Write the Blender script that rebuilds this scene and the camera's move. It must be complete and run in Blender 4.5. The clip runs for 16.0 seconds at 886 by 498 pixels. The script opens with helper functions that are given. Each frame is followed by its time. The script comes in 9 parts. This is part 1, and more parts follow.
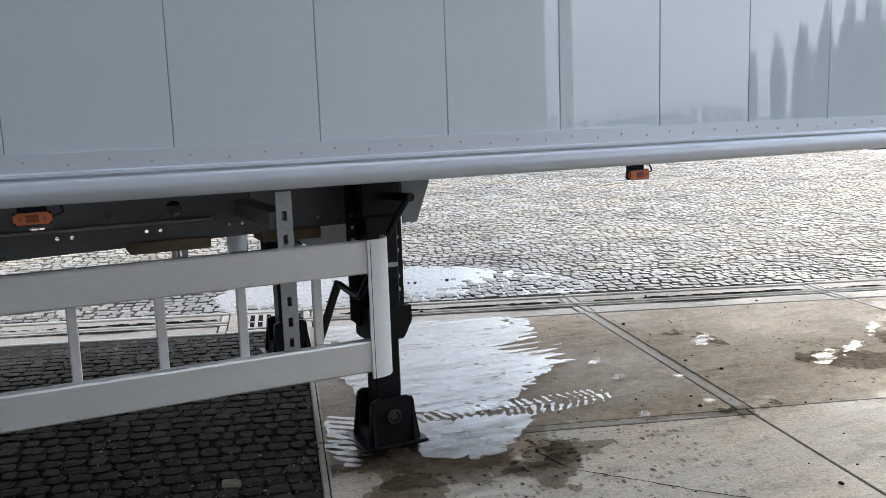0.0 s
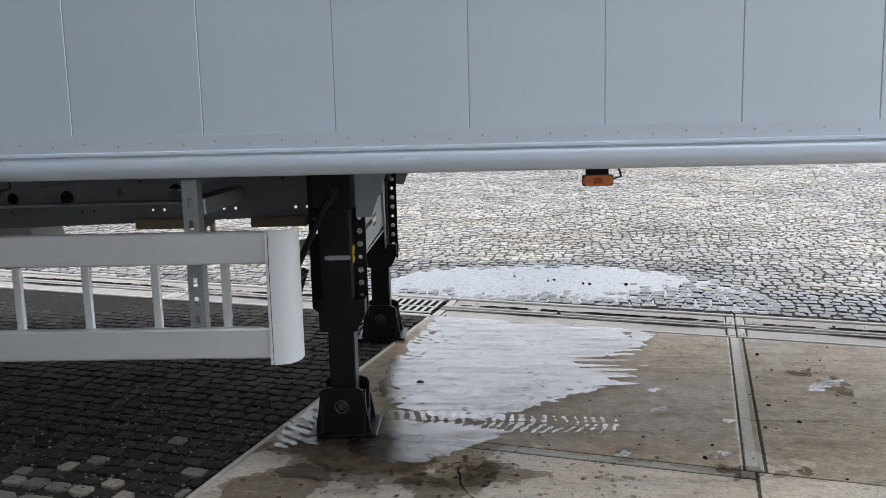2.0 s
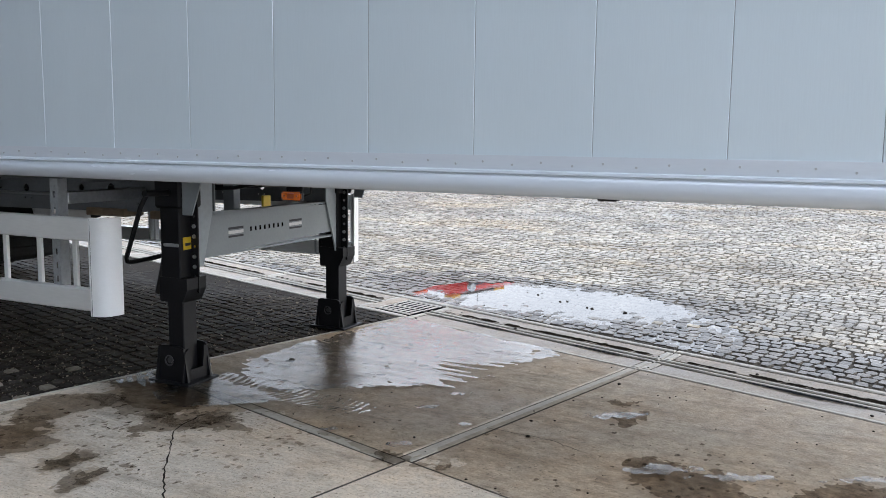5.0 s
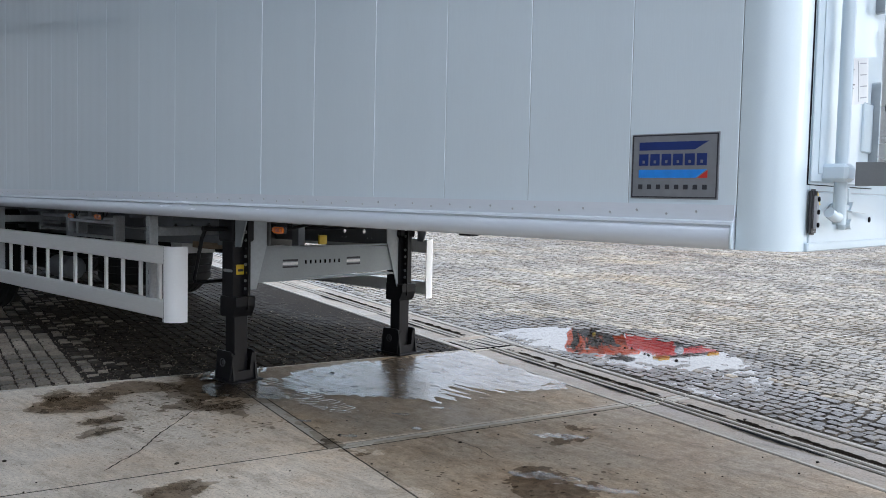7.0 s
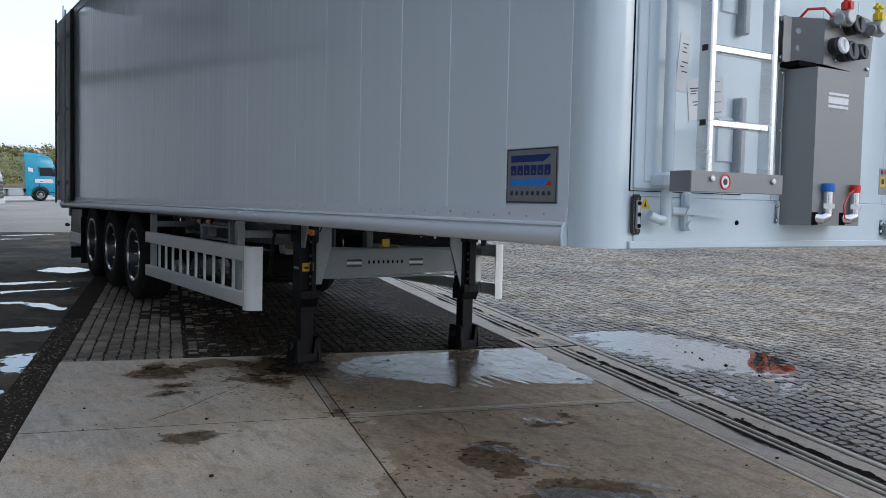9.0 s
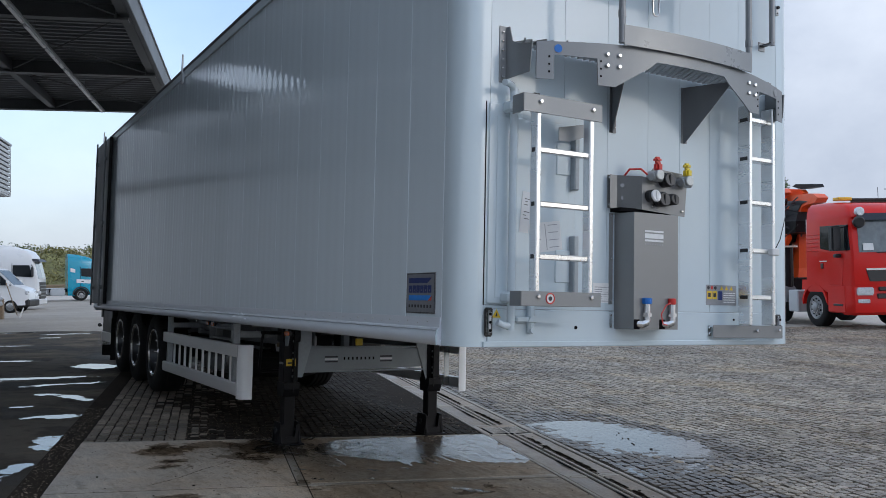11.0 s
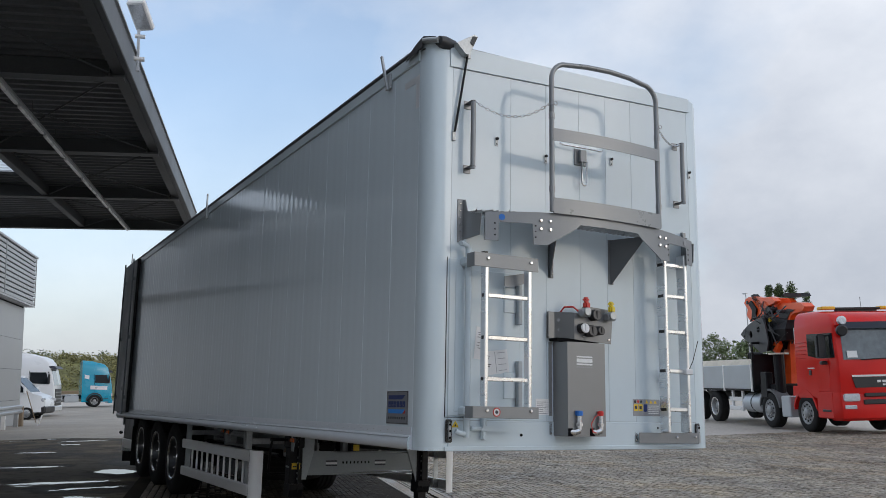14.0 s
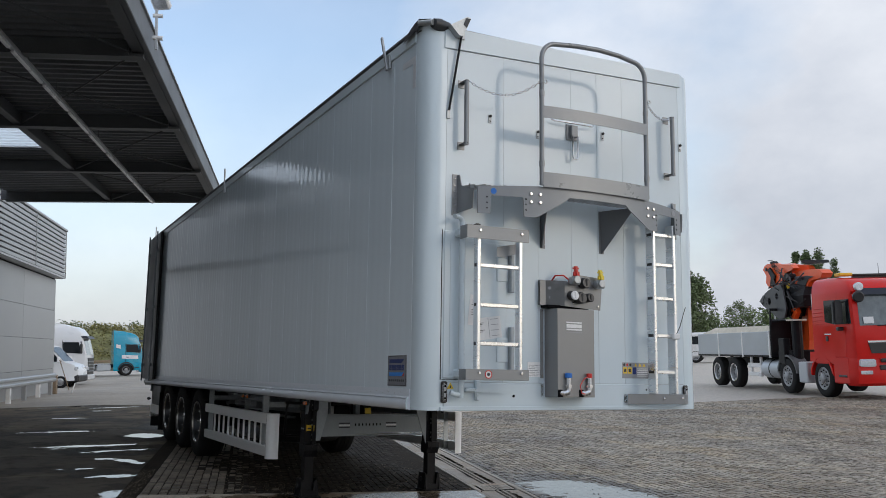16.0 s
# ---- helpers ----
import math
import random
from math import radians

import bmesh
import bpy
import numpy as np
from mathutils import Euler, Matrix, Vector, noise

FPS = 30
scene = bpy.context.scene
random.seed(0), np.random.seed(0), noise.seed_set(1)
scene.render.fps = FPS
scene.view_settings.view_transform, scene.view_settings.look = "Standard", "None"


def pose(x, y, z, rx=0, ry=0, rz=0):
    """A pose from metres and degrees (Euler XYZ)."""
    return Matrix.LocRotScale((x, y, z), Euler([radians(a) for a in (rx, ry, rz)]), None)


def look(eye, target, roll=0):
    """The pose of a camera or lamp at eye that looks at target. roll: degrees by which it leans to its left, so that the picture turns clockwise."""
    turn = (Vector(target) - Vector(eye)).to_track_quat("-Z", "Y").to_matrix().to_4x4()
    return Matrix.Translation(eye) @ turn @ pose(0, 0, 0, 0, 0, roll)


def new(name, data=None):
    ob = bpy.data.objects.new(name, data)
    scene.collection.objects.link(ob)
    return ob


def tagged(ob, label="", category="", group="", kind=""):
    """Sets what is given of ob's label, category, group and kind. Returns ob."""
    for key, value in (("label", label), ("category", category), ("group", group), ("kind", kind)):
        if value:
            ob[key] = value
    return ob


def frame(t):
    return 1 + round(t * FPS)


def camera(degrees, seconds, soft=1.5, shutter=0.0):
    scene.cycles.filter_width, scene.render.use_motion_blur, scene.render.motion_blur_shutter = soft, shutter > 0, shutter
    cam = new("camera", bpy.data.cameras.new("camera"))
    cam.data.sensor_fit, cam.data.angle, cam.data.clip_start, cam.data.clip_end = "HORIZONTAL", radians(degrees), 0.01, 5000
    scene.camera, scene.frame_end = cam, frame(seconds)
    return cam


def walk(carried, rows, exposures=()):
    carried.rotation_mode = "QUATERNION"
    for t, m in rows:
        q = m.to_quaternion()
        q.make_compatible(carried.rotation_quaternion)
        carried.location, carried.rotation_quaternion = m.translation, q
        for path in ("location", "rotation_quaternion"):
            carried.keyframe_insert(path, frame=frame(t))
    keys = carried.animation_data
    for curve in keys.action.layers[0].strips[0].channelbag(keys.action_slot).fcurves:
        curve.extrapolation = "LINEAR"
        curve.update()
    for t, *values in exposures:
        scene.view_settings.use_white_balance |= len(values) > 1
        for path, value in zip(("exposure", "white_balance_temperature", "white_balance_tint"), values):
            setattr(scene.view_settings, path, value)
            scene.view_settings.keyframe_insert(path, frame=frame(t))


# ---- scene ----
from mathutils.geometry import tessellate_polygon

cam = camera(54.4, 16.0, soft=0.5)
# LEAN takes the plan of the trailer and its apron, which fall towards the drain, into the level world.
PIVOT = Vector((-1.6703, 2.2991, 0.0201))
LEAN = Matrix.Translation((PIVOT.x, PIVOT.y, 0)) @ Matrix.Rotation(radians(2.8676), 4, Vector((-0.97821, -0.20762, 0))) @ Matrix.Translation(-PIVOT)
PATH = [
    (0, (-5.016, -2.663, 1.359), (-4.175, -0.875, 1.053), -2),
    (0.5, (-4.582, -2.774, 1.361), (-3.859, -0.934, 1.057), -1.7),
    (1, (-4.13, -2.815, 1.359), (-3.745, -0.877, 1.053), -1.8),
    (1.5, (-3.705, -2.873, 1.347), (-3.45, -0.913, 1.037), -1.4),
    (2, (-3.271, -2.924, 1.332), (-3.342, -0.949, 1.029), -1.4),
    (2.5, (-2.802, -2.917, 1.352), (-3.13, -0.967, 1.049), -1.3),
    (3, (-2.327, -2.97, 1.355), (-2.766, -1.043, 1.051), -0.8),
    (3.5, (-1.886, -2.95, 1.339), (-2.393, -1.039, 1.035), -0.2),
    (4, (-1.444, -2.953, 1.335), (-2.126, -1.095, 1.05), -0.1),
    (4.5, (-1.042, -2.998, 1.339), (-1.885, -1.202, 1.093), 0.4),
    (4.7, (-0.879, -2.978, 1.347), (-1.734, -1.187, 1.095), 0.5),
    (6.8, (0.933, -2.739, 1.284), (-0.347, -1.207, 1.166), 1.32),
    (7, (1.073, -2.684, 1.294), (-0.300, -1.235, 1.176), 1.26),
    (7.5, (1.391, -2.429, 1.284), (-0.059, -1.056, 1.165), 1.33),
    (8, (1.695, -2.209, 1.289), (0.073, -1.045, 1.166), 1.37),
    (8.2, (1.811, -2.151, 1.293), (0.169, -1.016, 1.171), 1.34),
    (10.3, (3.304, -2.206, 1.328), (1.579, -1.198, 1.257), 1.20),
    (10.5, (3.438, -2.241, 1.357), (1.711, -1.235, 1.294), 1.22),
    (11, (3.758, -2.260, 1.373), (2.029, -1.263, 1.496), 1.16),
    (11.5, (4.017, -2.308, 1.389), (2.289, -1.315, 1.553), 1.19),
    (12, (4.293, -2.442, 1.418), (2.569, -1.459, 1.667), 1.11),
    (12.5, (4.535, -2.481, 1.462), (2.823, -1.514, 1.830), 0.94),
    (13, (4.770, -2.485, 1.461), (3.057, -1.519, 1.824), 0.96),
    (13.5, (4.898, -2.557, 1.448), (3.183, -1.593, 1.809), 0.97),
    (14, (5.024, -2.668, 1.430), (3.304, -1.714, 1.790), 1.03),
    (14.5, (5.180, -2.674, 1.437), (3.447, -1.736, 1.780), 0.94),
    (15, (5.348, -2.651, 1.413), (3.601, -1.732, 1.736), 0.90),
    (15.5, (5.421, -2.649, 1.400), (3.665, -1.740, 1.703), 0.85),
    (16, (5.436, -2.647, 1.397), (3.678, -1.739, 1.685), 0.84),
]
EXPOSURES = [(0.0, 2.24, 6400, 10), (4.7, 2.42, 6330, 10), (6.8, 2.16, 6250, 10), (7.5, 2.04, 6250, 10), (8.0, 1.60, 6150, 10), (8.2, 1.52, 6130, 10), (10.3, 0.90, 6000, 10), (11.5, 0.84, 6120, 10), (12.2, 0.68, 6320, 10), (13.5, 0.74, 6440, 10), (16.0, 0.84, 6560, 10)]
walk(cam, [(t, LEAN @ look(eye, target, roll)) for t, eye, target, roll in PATH], EXPOSURES)
# ---- sky and sun ----
SUN_AZ, SUN_EL = radians(32), radians(21)      # from +x towards +y; height
world = bpy.data.worlds.new("world")
scene.world = world
world.use_nodes = True
wn, wl = world.node_tree.nodes, world.node_tree.links
wn.clear()
w_out = wn.new("ShaderNodeOutputWorld")
w_bg = wn.new("ShaderNodeBackground")
w_sky = wn.new("ShaderNodeTexSky")
w_sky.sky_type = "NISHITA"
w_sky.sun_disc = False
w_sky.sun_elevation = SUN_EL
w_sky.sun_rotation = math.pi / 2 - SUN_AZ
w_sky.air_density, w_sky.dust_density = 1.0, 0.8
w_tc = wn.new("ShaderNodeTexCoord")
w_map = wn.new("ShaderNodeMapping")
w_map.inputs["Scale"].default_value = (1.0, 1.0, 1.5)
w_map.inputs["Location"].default_value = (0.35, 0.1, 0.2)
w_n1 = wn.new("ShaderNodeTexNoise")
w_n1.inputs["Scale"].default_value = 1.5
w_n1.inputs["Detail"].default_value = 8
w_n1.inputs["Roughness"].default_value = 0.52
w_ramp = wn.new("ShaderNodeValToRGB")
w_ramp.color_ramp.elements[0].position, w_ramp.color_ramp.elements[1].position = 0.36, 0.56
w_ramp.color_ramp.elements[0].color = (0.20, 0.20, 0.20, 1)
w_n2 = wn.new("ShaderNodeTexNoise")
w_n2.inputs["Scale"].default_value = 3.4
w_n2.inputs["Detail"].default_value, w_n2.inputs["Roughness"].default_value = 7, 0.58
w_r2 = wn.new("ShaderNodeValToRGB")
w_r2.color_ramp.elements[0].position, w_r2.color_ramp.elements[1].position = 0.3, 0.72
w_r2.color_ramp.elements[0].color = (2.6, 2.85, 3.3, 1)
w_r2.color_ramp.elements[1].color = (4.0, 4.18, 4.5, 1)
w_mix = wn.new("ShaderNodeMix")
w_mix.data_type = "RGBA"
wl.new(w_tc.outputs["Generated"], w_map.inputs["Vector"])
wl.new(w_map.outputs["Vector"], w_n1.inputs["Vector"])
wl.new(w_map.outputs["Vector"], w_n2.inputs["Vector"])
wl.new(w_n1.outputs["Fac"], w_ramp.inputs["Fac"])
wl.new(w_n2.outputs["Fac"], w_r2.inputs["Fac"])
w_sep, w_low, w_max = wn.new("ShaderNodeSeparateXYZ"), wn.new("ShaderNodeMapRange"), wn.new("ShaderNodeMath")
w_low.inputs["From Min"].default_value, w_low.inputs["From Max"].default_value = 0.0, 0.42
w_low.inputs["To Min"].default_value, w_low.inputs["To Max"].default_value = 1.0, 0.0
w_max.operation = "MAXIMUM"
wl.new(w_tc.outputs["Generated"], w_sep.inputs[0])
wl.new(w_sep.outputs["Z"], w_low.inputs["Value"])
wl.new(w_low.outputs["Result"], w_max.inputs[0])
wl.new(w_ramp.outputs["Color"], w_max.inputs[1])
wl.new(w_max.outputs[0], w_mix.inputs["Factor"])
wl.new(w_sky.outputs["Color"], w_mix.inputs["A"])
w_dim, w_scale = wn.new("ShaderNodeMapRange"), wn.new("ShaderNodeVectorMath")     # an overcast sky is dimmer towards the horizon
w_dim.inputs["From Min"].default_value, w_dim.inputs["From Max"].default_value = 0.0, 0.5
w_dim.inputs["To Min"].default_value, w_dim.inputs["To Max"].default_value = 0.74, 1.06
w_scale.operation = "SCALE"
wl.new(w_sep.outputs["Z"], w_dim.inputs["Value"])
wl.new(w_r2.outputs["Color"], w_scale.inputs[0])
wl.new(w_dim.outputs["Result"], w_scale.inputs["Scale"])
wl.new(w_scale.outputs["Vector"], w_mix.inputs["B"])
wl.new(w_mix.outputs["Result"], w_bg.inputs["Color"])
w_bg.inputs["Strength"].default_value = 0.134
wl.new(w_bg.outputs["Background"], w_out.inputs["Surface"])

sun = new("sun", bpy.data.lights.new("sun", "SUN"))
sun.data.energy, sun.data.angle, sun.data.color = 0.11, radians(20.0), (1.0, 0.95, 0.88)
sun.matrix_world = look((0, 0, 0), (-math.cos(SUN_AZ) * math.cos(SUN_EL), -math.sin(SUN_AZ) * math.cos(SUN_EL), -math.sin(SUN_EL)))
# ---- materials ----
def material(name, base, rough=0.5, metal=0.0, grain=(40.0, 0.08), stain=(2.0, 0.10), bump=(60.0, 0.05), coat=0.0, random_tint=0.0, rough_var=0.08, island=False, stretch=(1, 1, 1), spec=0.5):
    """A surface with grain and stains at two scales, roughness that follows them, and fine relief."""
    m = bpy.data.materials.new(name)
    m.use_nodes = True
    nd, ln = m.node_tree.nodes, m.node_tree.links
    b = nd["Principled BSDF"]
    b.inputs["Metallic"].default_value = metal
    b.inputs["Coat Weight"].default_value = coat
    b.inputs["Coat Roughness"].default_value = 0.04
    b.inputs["Specular IOR Level"].default_value = spec
    tc = nd.new("ShaderNodeTexCoord")
    mp = nd.new("ShaderNodeMapping")
    mp.inputs["Scale"].default_value = stretch
    ln.new(tc.outputs["Object"], mp.inputs["Vector"])
    g = nd.new("ShaderNodeTexNoise")
    g.inputs["Scale"].default_value, g.inputs["Detail"].default_value = grain[0], 4
    s = nd.new("ShaderNodeTexNoise")
    s.inputs["Scale"].default_value, s.inputs["Detail"].default_value, s.inputs["Roughness"].default_value = stain[0], 6, 0.62
    for n in (g, s):
        ln.new(mp.outputs["Vector"], n.inputs["Vector"])
    def ramp(node, amount):
        r = nd.new("ShaderNodeMapRange")
        r.inputs["From Min"].default_value, r.inputs["From Max"].default_value = 0.25, 0.75
        r.inputs["To Min"].default_value, r.inputs["To Max"].default_value = 1 - amount, 1 + amount
        ln.new(node.outputs["Fac"], r.inputs["Value"])
        return r.outputs["Result"]
    mul = nd.new("ShaderNodeMath")
    mul.operation = "MULTIPLY"
    ln.new(ramp(g, grain[1]), mul.inputs[0])
    ln.new(ramp(s, stain[1]), mul.inputs[1])
    last = mul.outputs[0]
    if random_tint:
        src = nd.new("ShaderNodeNewGeometry").outputs["Random Per Island"] if island else nd.new("ShaderNodeObjectInfo").outputs["Random"]
        rr = nd.new("ShaderNodeMapRange")
        rr.inputs["To Min"].default_value, rr.inputs["To Max"].default_value = 1 - random_tint, 1 + random_tint
        ln.new(src, rr.inputs["Value"])
        m2 = nd.new("ShaderNodeMath")
        m2.operation = "MULTIPLY"
        ln.new(last, m2.inputs[0])
        ln.new(rr.outputs["Result"], m2.inputs[1])
        last = m2.outputs[0]
    vm = nd.new("ShaderNodeVectorMath")
    vm.operation = "SCALE"
    vm.inputs[0].default_value = base
    ln.new(last, vm.inputs["Scale"])
    ln.new(vm.outputs["Vector"], b.inputs["Base Color"])
    rm = nd.new("ShaderNodeMapRange")
    rm.inputs["From Min"].default_value, rm.inputs["From Max"].default_value = 0.3, 0.7
    rm.inputs["To Min"].default_value, rm.inputs["To Max"].default_value = max(0.02, rough - rough_var), min(1, rough + rough_var)
    ln.new(s.outputs["Fac"], rm.inputs["Value"])
    ln.new(rm.outputs["Result"], b.inputs["Roughness"])
    if bump[1]:
        bn = nd.new("ShaderNodeTexNoise")
        bn.inputs["Scale"].default_value, bn.inputs["Detail"].default_value = bump[0], 5
        ln.new(mp.outputs["Vector"], bn.inputs["Vector"])
        bp = nd.new("ShaderNodeBump")
        bp.inputs["Strength"].default_value, bp.inputs["Distance"].default_value = bump[1], 0.01
        ln.new(bn.outputs["Fac"], bp.inputs["Height"])
        ln.new(bp.outputs["Normal"], b.inputs["Normal"])
    return m


def pane_material(name, tint, rough=0.02, gloss=0.04):
    """A clear layer that lets light through, with gloss that grows towards a flat angle."""
    m = bpy.data.materials.new(name)
    m.use_nodes = True
    nd, ln = m.node_tree.nodes, m.node_tree.links
    nd.clear()
    out, mix = nd.new("ShaderNodeOutputMaterial"), nd.new("ShaderNodeMixShader")
    tr, gl, lw = nd.new("ShaderNodeBsdfTransparent"), nd.new("ShaderNodeBsdfGlossy"), nd.new("ShaderNodeLayerWeight")
    pw, mr = nd.new("ShaderNodeMath"), nd.new("ShaderNodeMapRange")
    tr.inputs["Color"].default_value = (*tint, 1)
    gl.inputs["Roughness"].default_value = rough
    lw.inputs["Blend"].default_value = 0.5
    pw.operation = "POWER"
    pw.inputs[1].default_value = 5.0
    mr.inputs["To Min"].default_value = gloss
    ln.new(lw.outputs["Facing"], pw.inputs[0])
    ln.new(pw.outputs[0], mr.inputs["Value"])
    ln.new(mr.outputs["Result"], mix.inputs["Fac"])
    ln.new(tr.outputs["BSDF"], mix.inputs[1])
    ln.new(gl.outputs["BSDF"], mix.inputs[2])
    ln.new(mix.outputs["Shader"], out.inputs["Surface"])
    return m


def stain_material(name, tint):
    """A clear darkening layer without gloss."""
    m = bpy.data.materials.new(name)
    m.use_nodes = True
    nd, ln = m.node_tree.nodes, m.node_tree.links
    nd.clear()
    out, tr = nd.new("ShaderNodeOutputMaterial"), nd.new("ShaderNodeBsdfTransparent")
    tc, nz, mr, vm = nd.new("ShaderNodeTexCoord"), nd.new("ShaderNodeTexNoise"), nd.new("ShaderNodeMapRange"), nd.new("ShaderNodeVectorMath")
    nz.inputs["Scale"].default_value, nz.inputs["Detail"].default_value = 22, 6
    mr.inputs["From Min"].default_value, mr.inputs["From Max"].default_value = 0.3, 0.7
    mr.inputs["To Min"].default_value, mr.inputs["To Max"].default_value = 0.86, 1.12
    vm.operation = "SCALE"
    vm.inputs[0].default_value = tint
    ln.new(tc.outputs["Object"], nz.inputs["Vector"])
    ln.new(nz.outputs["Fac"], mr.inputs["Value"])
    ln.new(mr.outputs["Result"], vm.inputs["Scale"])
    ln.new(vm.outputs["Vector"], tr.inputs["Color"])
    ln.new(tr.outputs["BSDF"], out.inputs["Surface"])
    return m


M_PANEL = material("panel_grey", (0.71, 0.81, 0.87), 0.2, 0.0, (300, 0.02), (1.2, 0.03), (26.0, 0.0), spec=0.1, coat=1.0, random_tint=0.02, rough_var=0.03, stretch=(1, 1, 0.03))
M_PANEL.node_tree.nodes["Principled BSDF"].inputs["Coat IOR"].default_value = 2.0
_p = M_PANEL.node_tree.nodes["Principled BSDF"]
_p.inputs["Coat Roughness"].default_value = 0.0
_w, _b = M_PANEL.node_tree.nodes.new("ShaderNodeTexWave"), M_PANEL.node_tree.nodes.new("ShaderNodeBump")
_c = M_PANEL.node_tree.nodes.new("ShaderNodeTexCoord")
_w.bands_direction = "X"
_w.inputs["Scale"].default_value, _w.inputs["Distortion"].default_value, _w.inputs["Detail"].default_value = 2.3, 1.2, 3
_b.inputs["Strength"].default_value, _b.inputs["Distance"].default_value = 1.0, 0.0008
M_PANEL.node_tree.links.new(_c.outputs["Object"], _w.inputs["Vector"])
M_PANEL.node_tree.links.new(_w.outputs["Fac"], _b.inputs["Height"])
M_PANEL.node_tree.links.new(_b.outputs["Normal"], _p.inputs["Coat Normal"])
M_POST = material("post_grey", (0.60, 0.695, 0.745), 0.22, 0.0, (200, 0.015), (1.5, 0.03), (4.0, 0.01), coat=0.5, rough_var=0.04)
M_FRONT = material("front_grey", (0.58, 0.67, 0.725), 0.10, 0.0, (200, 0.015), (1.2, 0.04), (3.0, 0.01), coat=0.0, rough_var=0.03)
M_ALU = material("aluminium", (0.78, 0.79, 0.80), 0.28, 0.85, (150, 0.04), (4.0, 0.08), (200, 0.03), stretch=(0.1, 1, 1))
M_SILL = material("sill_aluminium", (0.72, 0.77, 0.83), 0.26, 0.1, (120, 0.02), (3.0, 0.03), (150, 0.004), rough_var=0.02, stretch=(0.15, 1, 1))
M_GUARD = material("guard_aluminium", (0.90, 0.90, 0.88), 0.36, 0.35, (120, 0.03), (3.0, 0.04), (150, 0.004), rough_var=0.03, stretch=(0.15, 1, 1))
M_WHITE_CAP = material("cap_aluminium", (0.86, 0.86, 0.85), 0.45, 0.0, (120, 0.02), (3.0, 0.04), (100, 0.02))
M_STEEL = material("galvanised_steel", (0.42, 0.44, 0.45), 0.45, 0.7, (60, 0.12), (9.0, 0.15), (80, 0.05))
M_FRAME = material("frame_grey_steel", (0.185, 0.20, 0.21), 0.5, 0.1, (80, 0.08), (3.0, 0.22), (60, 0.05))
M_BEAM = material("beam_grey_paint", (0.27, 0.30, 0.32), 0.42, 0.1, (80, 0.05), (3.0, 0.12), (60, 0.04))
M_BLACK = material("black_steel", (0.010, 0.010, 0.012), 0.45, 0.0, (80, 0.15), (5.0, 0.3), (60, 0.05), spec=0.2)
M_RUBBER = material("tyre_rubber", (0.018, 0.018, 0.018), 0.8, 0.0, (90, 0.2), (5.0, 0.3), (80, 0.2), spec=0.2)
M_DARK = material("dark_gap", (0.008, 0.008, 0.009), 0.9, 0.0, bump=(50, 0.0), spec=0.03)
M_BRACKET = material("bracket_grey", (0.24, 0.25, 0.26), 0.38, 0.35, (150, 0.03), (4.0, 0.06), (120, 0.02))
M_TARP = material("tarpaulin_black", (0.03, 0.032, 0.036), 0.5, 0.0, (40, 0.1), (3.0, 0.2), (15, 0.2))
M_ORANGE = material("amber_lens", (0.75, 0.17, 0.015), 0.2, 0.0, (60, 0.05), (8.0, 0.1), (60, 0.02), coat=0.5)
M_YELLOW = material("yellow_label", (0.75, 0.52, 0.03), 0.45, bump=(50, 0.0))
M_WHITE = material("white_paint", (0.78, 0.78, 0.78), 0.3, 0.0, (60, 0.02), (3.0, 0.05), (40, 0.02), coat=0.4)
M_WHITE_LABEL = material("white_label", (0.72, 0.73, 0.74), 0.5, bump=(50, 0.0))
M_RED_PLASTIC = material("red_plastic", (0.62, 0.03, 0.025), 0.35, bump=(50, 0.02))
M_BLUE_PLASTIC = material("blue_plastic", (0.02, 0.16, 0.55), 0.35, bump=(50, 0.02))
M_YELLOW_PLASTIC = material("yellow_plastic", (0.78, 0.60, 0.03), 0.35, bump=(50, 0.02))
M_BLACK_PLASTIC = material("black_plastic", (0.02, 0.02, 0.022), 0.4, bump=(80, 0.04))
M_CHROME = material("bright_steel", (0.70, 0.71, 0.72), 0.18, 1.0, (100, 0.04), (6.0, 0.06), (60, 0.01))
M_NAVY = material("navy_print", (0.01, 0.03, 0.16), 0.35, bump=(50, 0.0))
M_SKYBLUE = material("sky_blue_print", (0.02, 0.26, 0.80), 0.35, bump=(50, 0.0))
M_RED_PRINT = material("red_print", (0.60, 0.04, 0.03), 0.35, bump=(50, 0.0))
M_BADGE = material("badge_grey", (0.26, 0.27, 0.29), 0.35, 0.3, bump=(50, 0.0))
M_INK = material("dark_ink", (0.03, 0.03, 0.04), 0.5, bump=(50, 0.0))


